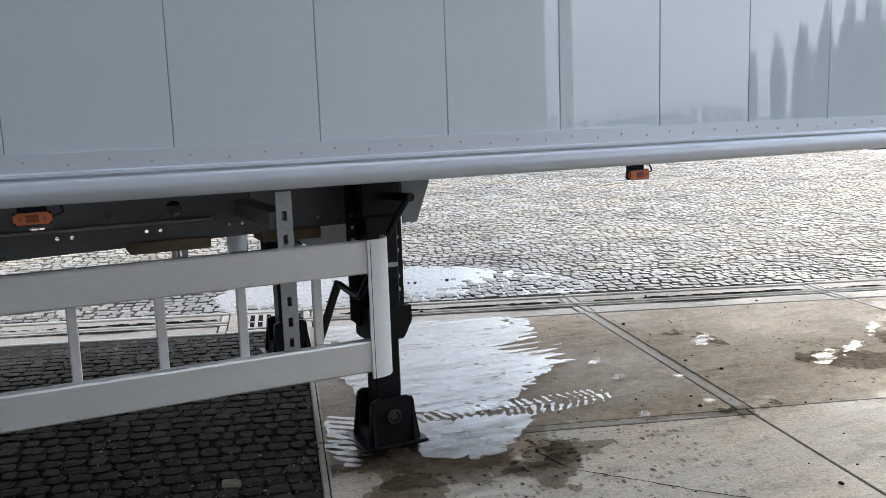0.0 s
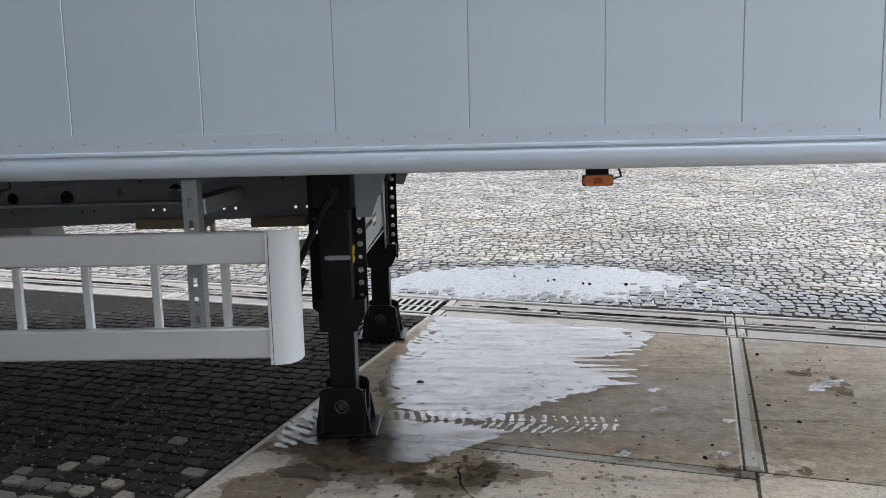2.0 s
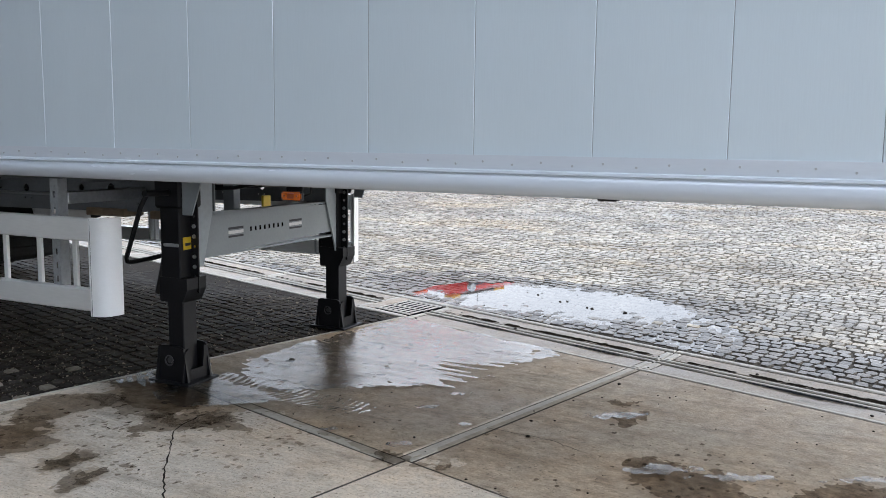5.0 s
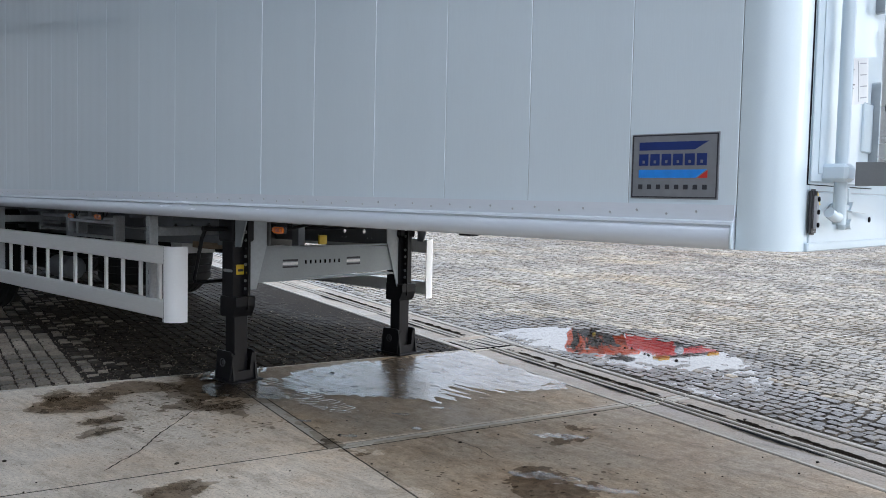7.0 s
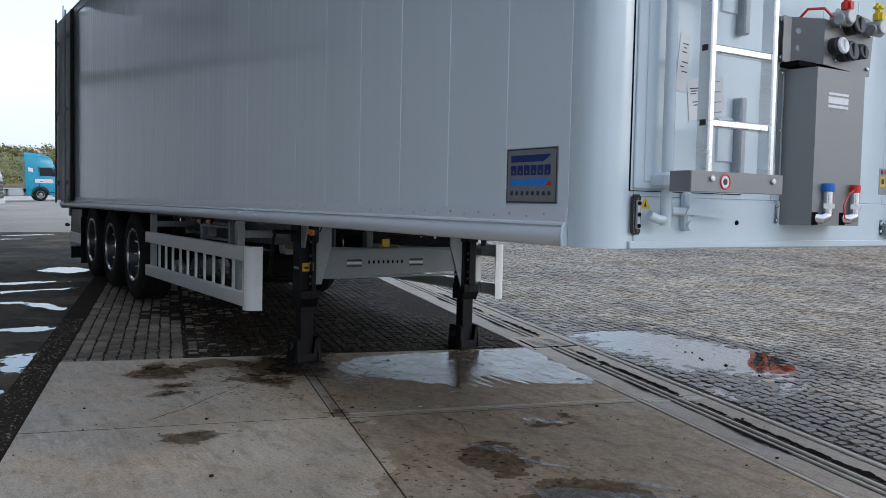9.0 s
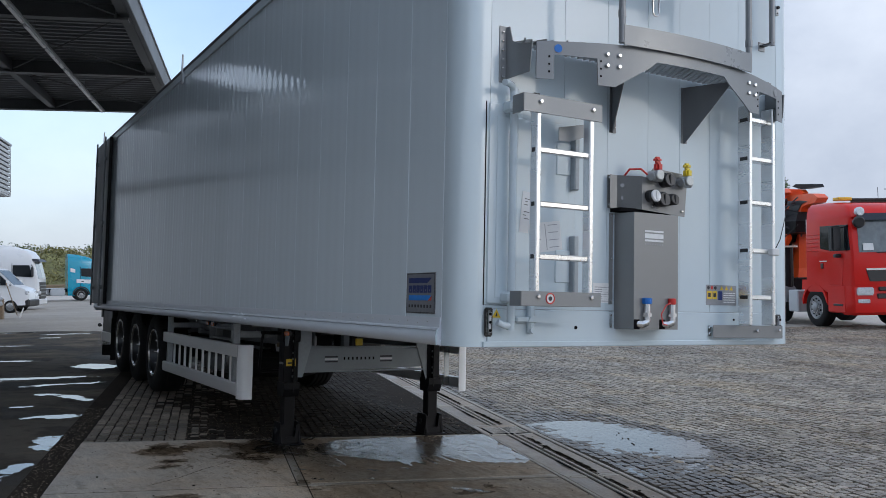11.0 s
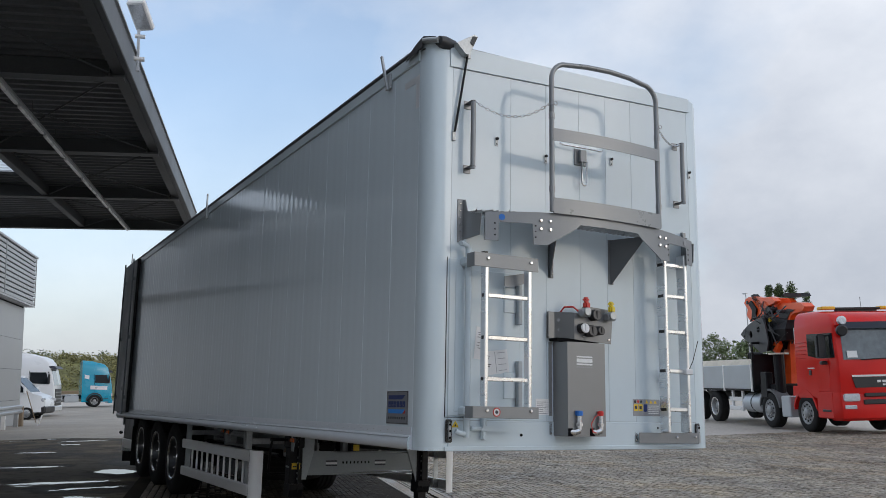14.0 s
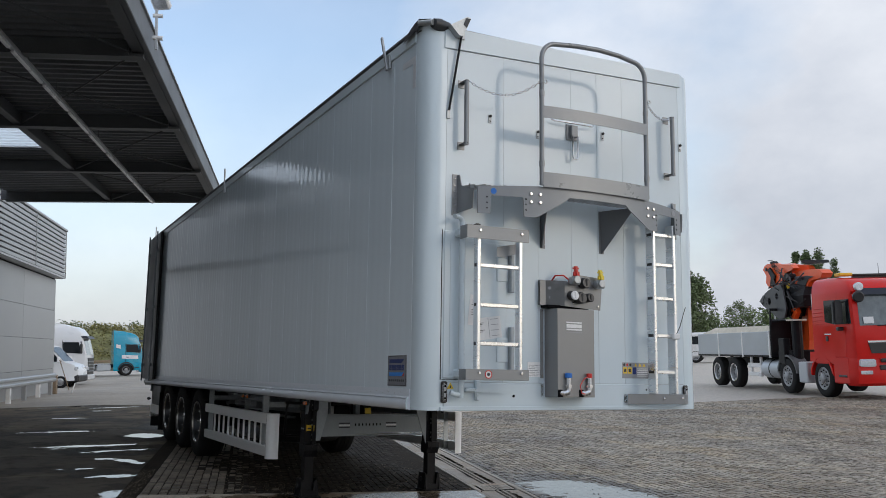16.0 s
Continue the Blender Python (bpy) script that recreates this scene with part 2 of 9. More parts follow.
def concrete_material(name, base, tint=0.05):
    """Worn yard concrete: warm and grey patches, fine dark pits, pale scuffs, long dragged streaks."""
    m = material(name, base, 0.56, 0.0, (70, 0.20), (1.1, 0.30), (70, 0.3), rough_var=0.2, spec=0.5, random_tint=tint)
    nd, ln = m.node_tree.nodes, m.node_tree.links
    b = nd["Principled BSDF"]
    tc = nd.new("ShaderNodeTexCoord")
    last = b.inputs["Base Color"].links[0].from_socket

    def layer(last, scale, stretch, lo, hi, colour, turn=0.26, detail=6):
        mp, nz, r, mix = nd.new("ShaderNodeMapping"), nd.new("ShaderNodeTexNoise"), nd.new("ShaderNodeMapRange"), nd.new("ShaderNodeMix")
        mp.inputs["Scale"].default_value, mp.inputs["Rotation"].default_value = stretch, (0, 0, turn)
        nz.inputs["Scale"].default_value, nz.inputs["Detail"].default_value, nz.inputs["Roughness"].default_value = scale, detail, 0.65
        r.inputs["From Min"].default_value, r.inputs["From Max"].default_value = lo, hi
        mix.data_type, mix.blend_type = "RGBA", "MULTIPLY"
        mix.inputs["B"].default_value = (*colour, 1)
        ln.new(tc.outputs["Object"], mp.inputs["Vector"])
        ln.new(mp.outputs["Vector"], nz.inputs["Vector"])
        ln.new(nz.outputs["Fac"], r.inputs["Value"])
        ln.new(r.outputs["Result"], mix.inputs["Factor"])
        ln.new(last, mix.inputs["A"])
        return mix.outputs["Result"]

    last = layer(last, 1.7, (1, 1, 1), 0.42, 0.66, (1.03, 0.93, 0.82))          # rusty brown patches
    last = layer(last, 3.0, (0.6, 4.0, 1), 0.52, 0.72, (0.66, 0.64, 0.62))      # dragged dirt
    last = layer(last, 6.5, (1, 1.5, 1), 0.50, 0.68, (0.74, 0.71, 0.68), 0.5)     # smudges
    last = layer(last, 16.0, (0.7, 1.6, 1), 0.58, 0.70, (0.70, 0.67, 0.63), 0.1)   # small stains
    last = layer(last, 9.0, (0.5, 3.0, 1), 0.55, 0.75, (1.30, 1.30, 1.30), -0.2)  # pale scuffs
    last = layer(last, 130.0, (1, 1, 1), 0.60, 0.68, (0.45, 0.43, 0.41), 0, 2)  # pits
    last = layer(last, 38.0, (1, 1.6, 1), 0.64, 0.70, (0.42, 0.40, 0.38), 0, 3)   # dark crumbs
    ln.new(last, b.inputs["Base Color"])
    return m


def patches(m, layers, wet=None):
    """Adds large patches of colour to a surface, and, with wet, patches that shine more."""
    nd, ln = m.node_tree.nodes, m.node_tree.links
    b, geo = nd["Principled BSDF"], nd.new("ShaderNodeNewGeometry")

    def field(scale, stretch, turn, lo, hi):
        mp, nz, r = nd.new("ShaderNodeMapping"), nd.new("ShaderNodeTexNoise"), nd.new("ShaderNodeMapRange")
        mp.inputs["Scale"].default_value, mp.inputs["Rotation"].default_value = stretch, (0, 0, turn)
        nz.inputs["Scale"].default_value, nz.inputs["Detail"].default_value, nz.inputs["Roughness"].default_value = scale, 6, 0.6
        r.inputs["From Min"].default_value, r.inputs["From Max"].default_value = lo, hi
        ln.new(geo.outputs["Position"], mp.inputs["Vector"])
        ln.new(mp.outputs["Vector"], nz.inputs["Vector"])
        ln.new(nz.outputs["Fac"], r.inputs["Value"])
        return r.outputs["Result"]

    last = b.inputs["Base Color"].links[0].from_socket
    for scale, stretch, turn, lo, hi, colour in layers:
        mix = nd.new("ShaderNodeMix")
        mix.data_type, mix.blend_type = "RGBA", "MULTIPLY"
        mix.inputs["B"].default_value = (*colour, 1)
        ln.new(field(scale, stretch, turn, lo, hi), mix.inputs["Factor"])
        ln.new(last, mix.inputs["A"])
        last = mix.outputs["Result"]
    ln.new(last, b.inputs["Base Color"])
    if wet:
        scale, stretch, turn, lo, hi, drop = wet
        sub, mul = nd.new("ShaderNodeMath"), nd.new("ShaderNodeMath")
        sub.operation, mul.operation, mul.inputs[1].default_value = "SUBTRACT", "MULTIPLY", drop
        ln.new(field(scale, stretch, turn, lo, hi), mul.inputs[0])
        ln.new(b.inputs["Roughness"].links[0].from_socket, sub.inputs[0])
        ln.new(mul.outputs[0], sub.inputs[1])
        ln.new(sub.outputs[0], b.inputs["Roughness"])
    return m


M_CONCRETE = concrete_material("concrete", (0.50, 0.44, 0.36))
M_KERB = material("drain_concrete", (0.40, 0.365, 0.31), 0.7, 0.0, (40, 0.12), (2.5, 0.25), (60, 0.25), random_tint=0.06, rough_var=0.15)
SETT_PATCHES = (
    (0.42, (1, 1.7, 1), 0.26, 0.46, 0.62, (0.60, 0.60, 0.61)),       # damp, dark stretches
    (0.8, (0.5, 1.6, 1), 0.26, 0.48, 0.64, (1.06, 0.98, 0.86)),       # sandy brown bands
    (2.3, (1, 1, 1), 0.0, 0.50, 0.66, (0.68, 0.66, 0.64)),           # dirt
    (34.0, (1, 1, 1), 0.0, 0.52, 0.64, (0.66, 0.64, 0.62)),          # grain of the stone
)
SETT_WET = (0.42, (1, 1.7, 1), 0.26, 0.46, 0.62, 0.07)
M_PAVER = patches(material("pavers", (0.345, 0.308, 0.254), 0.55, 0.0, (60, 0.35), (1.6, 0.22), (60, 0.4), spec=0.3, random_tint=0.3, rough_var=0.2), SETT_PATCHES, SETT_WET)
M_PAVER_ALL = patches(material("pavers_rest", (0.345, 0.308, 0.254), 0.55, 0.0, (60, 0.35), (1.6, 0.22), (60, 0.4), spec=0.3, random_tint=0.3, rough_var=0.2, island=True), SETT_PATCHES, SETT_WET)
M_JOINT = material("joint_sand", (0.032, 0.027, 0.022), 0.95, 0.0, (60, 0.3), (2.0, 0.3), (60, 0.5), spec=0.08)
M_ASPHALT = patches(material("asphalt", (0.125, 0.108, 0.087), 0.88, 0.0, (120, 0.25), (0.9, 0.3), (120, 0.5), rough_var=0.08, spec=0.08), (
    (0.9, (1, 1.5, 1), 0.26, 0.46, 0.56, (0.45, 0.45, 0.46)),
    (0.5, (2.0, 0.6, 1), 0.26, 0.52, 0.62, (1.5, 1.45, 1.35)),
    (5.0, (1, 1, 1), 0.0, 0.54, 0.68, (0.62, 0.60, 0.58)),
), (0.9, (1, 1.5, 1), 0.26, 0.46, 0.60, 0.22))
M_GROUND = material("yard_ground", (0.46, 0.42, 0.37), 0.65, 0.0, (12, 0.2), (0.15, 0.2), (9, 0.7), rough_var=0.2)
M_CLADDING = material("cladding_grey", (0.36, 0.37, 0.38), 0.4, 0.1, (60, 0.03), (0.8, 0.08), (20, 0.02), random_tint=0.04)
M_LOUVRE = material("louvre_grey", (0.42, 0.43, 0.44), 0.4, 0.3, (60, 0.05), (1.0, 0.1), (20, 0.02))
M_ROOF = material("roof_sheet", (0.16, 0.17, 0.18), 0.45, 0.4, (30, 0.1), (0.8, 0.2), (30, 0.05))
M_ROOF_STEEL = material("roof_steel", (0.10, 0.105, 0.11), 0.5, 0.3, (40, 0.1), (1.0, 0.2), (30, 0.05))
M_FASCIA = material("roof_fascia", (0.11, 0.12, 0.13), 0.5, 0.0, (40, 0.05), (1.0, 0.1), (30, 0.03))
M_GALV = material("galvanised_rail", (0.45, 0.46, 0.47), 0.42, 0.7, (40, 0.12), (3.0, 0.12), (40, 0.05))
M_RED = material("red_paint", (0.62, 0.016, 0.012), 0.16, 0.0, (60, 0.03), (1.5, 0.06), (4, 0.01), spec=0.35)
M_CRANE = material("crane_orange", (0.85, 0.10, 0.015), 0.35, 0.0, (60, 0.05), (2.0, 0.12), (20, 0.03), coat=0.2)
M_TEAL = material("teal_paint", (0.0, 0.29, 0.44), 0.25, 0.0, (60, 0.03), (1.0, 0.06), (4, 0.01), coat=0.6)
M_CARGO = material("cargo_alu", (0.46, 0.49, 0.52), 0.38, 0.4, (60, 0.04), (1.0, 0.08), (20, 0.02))
M_GLASS_DARK = material("dark_glass", (0.012, 0.015, 0.018), 0.06, 0.0, bump=(50, 0.0), spec=0.35)
M_LENS = material("lamp_lens", (0.65, 0.67, 0.70), 0.12, 0.3, (40, 0.2), (10, 0.2), (60, 0.1), coat=0.8)
M_BANK = material("grass_bank", (0.17, 0.17, 0.065), 0.9, 0.0, (3.0, 0.5), (0.12, 0.45), (4.0, 0.8))
M_LEAF = material("leaves", (0.11, 0.15, 0.06), 0.6, 0.0, (8, 0.25), (0.5, 0.3), (10, 0.0), random_tint=0.35, island=True)
M_LEAF_DARK = material("leaves_dark", (0.10, 0.135, 0.06), 0.6, 0.0, (8, 0.25), (0.5, 0.3), (10, 0.0), random_tint=0.35, island=True)
M_SCRUB = material("scrub", (0.20, 0.19, 0.075), 0.8, 0.0, (8, 0.3), (0.4, 0.45), (10, 0.0), random_tint=0.4, island=True)
M_BARK = material("bark", (0.10, 0.08, 0.06), 0.9, 0.0, (12, 0.3), (2, 0.3), (14, 0.6))
M_WOOD = material("weathered_wood", (0.25, 0.19, 0.13), 0.8, 0.0, (30, 0.2), (3, 0.25), (40, 0.3))


def water_material(name, tint, rough=0.015, relief=0.03, scale=9):
    m = pane_material(name, tint, rough, 0.15)
    nd, ln = m.node_tree.nodes, m.node_tree.links
    gl = [n for n in nd if n.type == "BSDF_GLOSSY"][0]
    tc, nz, bp = nd.new("ShaderNodeTexCoord"), nd.new("ShaderNodeTexNoise"), nd.new("ShaderNodeBump")
    nz.inputs["Scale"].default_value, nz.inputs["Detail"].default_value = scale, 5
    bp.inputs["Strength"].default_value, bp.inputs["Distance"].default_value = relief, 0.004
    ln.new(tc.outputs["Object"], nz.inputs["Vector"])
    ln.new(nz.outputs["Fac"], bp.inputs["Height"])
    ln.new(bp.outputs["Normal"], gl.inputs["Normal"])
    rn, rr = nd.new("ShaderNodeTexNoise"), nd.new("ShaderNodeMapRange")
    rn.inputs["Scale"].default_value, rn.inputs["Detail"].default_value = 14, 6
    rr.inputs["From Min"].default_value, rr.inputs["From Max"].default_value = 0.35, 0.7
    rr.inputs["To Min"].default_value, rr.inputs["To Max"].default_value = rough * 0.5, rough * 2.2
    ln.new(tc.outputs["Object"], rn.inputs["Vector"])
    ln.new(rn.outputs["Fac"], rr.inputs["Value"])
    ln.new(rr.outputs["Result"], gl.inputs["Roughness"])
    return m


def streaked_film(name, tint, rough, relief, scale, thin, full):
    """A thin film of water dragged over concrete: it covers the ground unevenly, in streaks and small bare pits."""
    m = water_material(name, tint, rough, relief, scale)
    nd, ln = m.node_tree.nodes, m.node_tree.links
    mix = [n for n in nd if n.type == "MIX_SHADER"][0]
    last = mix.inputs["Fac"].links[0].from_socket
    tc = nd.new("ShaderNodeTexCoord")
    for freq, stretch, lo, hi, a in ((3.0, (1.0, 7.0, 1), 0.36, 0.56, thin), (11.0, (1.0, 3.5, 1), 0.34, 0.50, 0.5 + thin * 0.5), (60.0, (1, 1.6, 1), 0.30, 0.42, 0.45)):
        mp, nz, mr, mu = nd.new("ShaderNodeMapping"), nd.new("ShaderNodeTexNoise"), nd.new("ShaderNodeMapRange"), nd.new("ShaderNodeMath")
        mp.inputs["Scale"].default_value, mp.inputs["Rotation"].default_value = stretch, (0, 0, 0.02)
        nz.inputs["Scale"].default_value, nz.inputs["Detail"].default_value, nz.inputs["Roughness"].default_value = freq, 5, 0.6
        mr.inputs["From Min"].default_value, mr.inputs["From Max"].default_value = lo, hi
        mr.inputs["To Min"].default_value, mr.inputs["To Max"].default_value = a, full if freq < 4 else 1.0
        mu.operation = "MULTIPLY"
        ln.new(tc.outputs["Object"], mp.inputs["Vector"])
        ln.new(mp.outputs["Vector"], nz.inputs["Vector"])
        ln.new(nz.outputs["Fac"], mr.inputs["Value"])
        ln.new(last, mu.inputs[0])
        ln.new(mr.outputs["Result"], mu.inputs[1])
        last = mu.outputs[0]
    ln.new(last, mix.inputs["Fac"])
    return m


M_WATER = water_material("water_film", (0.55, 0.54, 0.52))
M_DAMP = stain_material("damp", (0.60, 0.575, 0.55))
M_DAMP_LIGHT = stain_material("damp_light", (0.79, 0.765, 0.735))
M_DIRT = material("wet_dirt", (0.018, 0.015, 0.012), 1.0, 0.0, (60, 0.4), (5.0, 0.4), (70, 0.8), spec=0.0)
M_VERGE = material("gravel_verge", (0.042, 0.034, 0.026), 0.95, 0.0, (70, 0.5), (3.0, 0.4), (60, 0.9), spec=0.08)
M_KERB_DARK = concrete_material("drain_concrete_worn", (0.30, 0.258, 0.21), 0.1)
M_IRON = material("cast_iron", (0.42, 0.385, 0.33), 0.6, 0.1, (60, 0.2), (8.0, 0.25), (60, 0.15))
M_SKYLIGHT = bpy.data.materials.new("translucent_sheet")
M_SKYLIGHT.use_nodes = True
_n, _l = M_SKYLIGHT.node_tree.nodes, M_SKYLIGHT.node_tree.links
_n.clear()
_o, _t, _d, _m = _n.new("ShaderNodeOutputMaterial"), _n.new("ShaderNodeBsdfTranslucent"), _n.new("ShaderNodeBsdfTransparent"), _n.new("ShaderNodeMixShader")
_t.inputs["Color"].default_value = (0.75, 0.78, 0.80, 1)
_m.inputs["Fac"].default_value = 0.45
_l.new(_t.outputs[0], _m.inputs[1])
_l.new(_d.outputs[0], _m.inputs[2])
_l.new(_m.outputs[0], _o.inputs["Surface"])
M_TAPE = material("reflective_tape", (0.62, 0.64, 0.66), 0.3, 0.2, (400, 0.05), bump=(300, 0.05))
M_BRACKET_LIGHT = material("hinge_grey", (0.36, 0.40, 0.43), 0.35, bump=(80, 0.02))
M_BRACKET_DARK = material("bracket_dark", (0.15, 0.16, 0.17), 0.42, 0.3, (150, 0.03), (4.0, 0.08), (120, 0.02))
M_BRACKET_MID = material("bracket_mid", (0.23, 0.235, 0.24), 0.36, 0.3, (150, 0.03), (3.0, 0.05), (120, 0.02))
M_RAIL = material("rail_grey", (0.24, 0.25, 0.26), 0.32, 0.3, (150, 0.03), (4.0, 0.06), (120, 0.02))
M_BLACK_STEEL = material("dark_steel", (0.06, 0.06, 0.065), 0.4, 0.3, bump=(80, 0.04))
M_LABEL_GREY = material("label_grey", (0.30, 0.31, 0.33), 0.45, bump=(50, 0.0))
M_PAPER = material("paper", (0.70, 0.71, 0.72), 0.7, 0.0, (60, 0.03), (6.0, 0.05), (30, 0.08))
M_AMBER_DARK = material("amber_inner", (0.35, 0.07, 0.01), 0.3, bump=(60, 0.02))
M_SEAM = material("seam_shadow", (0.34, 0.37, 0.39), 0.5, bump=(50, 0.0))
M_FILM = streaked_film("water_on_concrete", (0.62, 0.61, 0.60), 0.15, 0.3, 60, 0.62, 1.0)
M_GLASS_CAB = material("cab_glass", (0.10, 0.13, 0.15), 0.06, 0.0, (6, 0.2), (1.5, 0.35), bump=(50, 0.0), coat=1.0)
M_AMBER_LIGHT = material("amber_plastic", (0.75, 0.42, 0.03), 0.25, bump=(60, 0.02))
M_MUDGUARD = material("mudguard_grey", (0.10, 0.105, 0.11), 0.5, bump=(60, 0.05))
M_RIM = material("rim_silver", (0.30, 0.31, 0.32), 0.4, 0.4, (60, 0.1), (6.0, 0.15), (60, 0.03))
M_LOAD = material("pale_load", (0.62, 0.57, 0.47), 0.8, 0.0, (10, 0.1), (1.0, 0.15), (6, 0.3))
# dirt and damp, darkened further for the shade under the trailer
M_PAVER_DIRT_SHADE = material("pavers_dirty_shaded", (0.036, 0.030, 0.0245), 0.8, 0.0, (45, 0.35), (0.9, 0.4), (35, 0.6), random_tint=0.4, rough_var=0.15, spec=0.1, island=True)
M_PAVER_DIRT_SHADE_ONE = material("pavers_dirty_shaded_single", (0.036, 0.030, 0.0245), 0.8, 0.0, (45, 0.35), (0.9, 0.4), (35, 0.6), random_tint=0.4, rough_var=0.15, spec=0.1)
M_DRY_LIT = material("dry_concrete_lit", (0.30, 0.27, 0.23), 0.75, 0.0, (9, 0.15), (0.35, 0.3), (20, 0.3), rough_var=0.12)
# disc near black: the shade inside the deep dish is put into its colour
M_RIM_DARK = material("rim_brushed_shaded", (0.045, 0.046, 0.048), 0.35, 0.3, (60, 0.1), (6.0, 0.2), (60, 0.03))
M_DOOR = material("door_dark", (0.045, 0.05, 0.055), 0.35, 0.0, (60, 0.05), (1.5, 0.12), (20, 0.01))
M_CONIFER = material("conifer", (0.045, 0.06, 0.035), 0.7, 0.0, (8, 0.25), (0.5, 0.3), (10, 0.0), random_tint=0.35, island=True)
M_VISOR = material("visor_dark", (0.03, 0.035, 0.05), 0.4, 0.0, bump=(50, 0.0), spec=0.2)
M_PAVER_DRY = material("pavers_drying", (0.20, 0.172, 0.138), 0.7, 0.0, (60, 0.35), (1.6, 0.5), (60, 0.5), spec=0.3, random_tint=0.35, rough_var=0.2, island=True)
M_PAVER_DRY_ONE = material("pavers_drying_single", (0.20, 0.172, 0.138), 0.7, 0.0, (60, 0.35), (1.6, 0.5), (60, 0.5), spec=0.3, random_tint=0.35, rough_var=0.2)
M_FILM_THIN = streaked_film("thin_wet_film", (0.70, 0.69, 0.68), 0.28, 0.5, 90, 0.35, 0.9)
M_WHITE_BODY = material("white_body_paint", (0.74, 0.75, 0.76), 0.3, 0.0, (60, 0.01), (0.6, 0.03), bump=(40, 0.0), coat=0.3)
M_PAVER_DAMP = patches(material("pavers_damp", (0.118, 0.101, 0.082), 0.42, 0.0, (60, 0.3), (1.6, 0.25), (60, 0.4), spec=0.5, random_tint=0.45, rough_var=0.15, island=True), SETT_PATCHES[2:])
M_PAVER_DAMP_ONE = patches(material("pavers_damp_single", (0.118, 0.101, 0.082), 0.42, 0.0, (60, 0.3), (1.6, 0.25), (60, 0.4), spec=0.5, random_tint=0.45, rough_var=0.15), SETT_PATCHES[2:])
M_JOINT_GREY = material("joint_filler", (0.085, 0.075, 0.063), 0.9, 0.0, (90, 0.4), (6.0, 0.5), (60, 0.5), spec=0.1)
M_GRIT = material("grit_chips", (0.15, 0.12, 0.09), 0.8, 0.0, (60, 0.2), (4.0, 0.3), (60, 0.2), random_tint=0.75, island=True)
M_JOINT_SAND = material("joint_sand_pale", (0.080, 0.068, 0.054), 0.9, 0.0, (60, 0.35), (1.2, 0.4), (60, 0.5), spec=0.12)
M_LENS_GREY = material("grey_lens", (0.50, 0.51, 0.53), 0.25, bump=(60, 0.02), coat=0.5)
# ---- building helpers ----
def part(name, bm, mat, parent=None, label="", smooth=False):
    """Links a bmesh as one mesh object, under its thing or part."""
    me = bpy.data.meshes.new(name)
    bm.normal_update()
    bm.to_mesh(me)
    bm.free()
    me.materials.append(mat)
    if smooth:
        me.polygons.foreach_set("use_smooth", [True] * len(me.polygons))
        me.set_sharp_from_angle(angle=radians(38))
    ob = new(name, me)
    if parent is not None:
        ob.parent = parent
    if label:
        tagged(ob, label)
    return ob


def thing(name, m, label, category, group="", kind=""):
    ob = new(name)
    ob.empty_display_size = 0.1
    ob.matrix_basis = m
    return tagged(ob, label, category, group, kind)


def box(lo, hi, bevel=0.0, bm=None, segs=1):
    b = bmesh.new()
    bmesh.ops.create_cube(b, size=1, matrix=Matrix.LocRotScale([(a + c) / 2 for a, c in zip(lo, hi)], None, [max(abs(c - a), 1e-5) for a, c in zip(lo, hi)]))
    if bevel:
        bmesh.ops.bevel(b, geom=b.edges[:], offset=bevel, segments=segs, affect="EDGES", clamp_overlap=True)
    return merge(bm, b)


def merge(bm, b):
    """Adds bmesh b to bmesh bm (or returns b where bm is None)."""
    if bm is None:
        return b
    me = bpy.data.meshes.new("tmp")
    b.to_mesh(me)
    b.free()
    bm.from_mesh(me)
    bpy.data.meshes.remove(me)
    return bm


def moved(b, m):
    bmesh.ops.transform(b, matrix=m, verts=b.verts)
    return b


def rod(p0, p1, r, seg=12, bm=None, r2=None, bevel=0.0):
    p0, p1 = Vector(p0), Vector(p1)
    d = p1 - p0
    b = bmesh.new()
    bmesh.ops.create_cone(b, cap_ends=True, segments=seg, radius1=r, radius2=r if r2 is None else r2, depth=d.length,
                          matrix=Matrix.Translation((p0 + p1) / 2) @ d.to_track_quat("Z", "Y").to_matrix().to_4x4())
    if bevel:
        bmesh.ops.bevel(b, geom=[e for e in b.edges if len(e.link_faces) == 2 and max(len(f.verts) for f in e.link_faces) > 4], offset=bevel, segments=1, affect="EDGES")
    return merge(bm, b)


def tube(points, r, seg=8, bm=None, closed=False):
    """A bent tube through the points."""
    pts = [Vector(p) for p in points]
    b = bmesh.new()
    rings, n = [], len(pts)
    up = Vector((0.13, 0.21, 0.97))
    for i, p in enumerate(pts):
        a = pts[(i - 1) % n] if (closed or i) else p
        c = pts[(i + 1) % n] if (closed or i < n - 1) else p
        d = (c - a).normalized()
        s = d.cross(up)
        if s.length < 1e-3:
            s = d.cross(Vector((1, 0, 0)))
        s.normalize()
        w = s.cross(d)
        up = w
        rings.append([b.verts.new(p + r * (math.cos(t) * s + math.sin(t) * w)) for t in [2 * math.pi * k / seg for k in range(seg)]])
    for i in range(n if closed else n - 1):
        q0, q1 = rings[i], rings[(i + 1) % n]
        for k in range(seg):
            b.faces.new((q0[k], q0[(k + 1) % seg], q1[(k + 1) % seg], q1[k]))
    if not closed:
        b.faces.new(rings[0][::-1])
        b.faces.new(rings[-1])
    bmesh.ops.recalc_face_normals(b, faces=b.faces)
    return merge(bm, b)


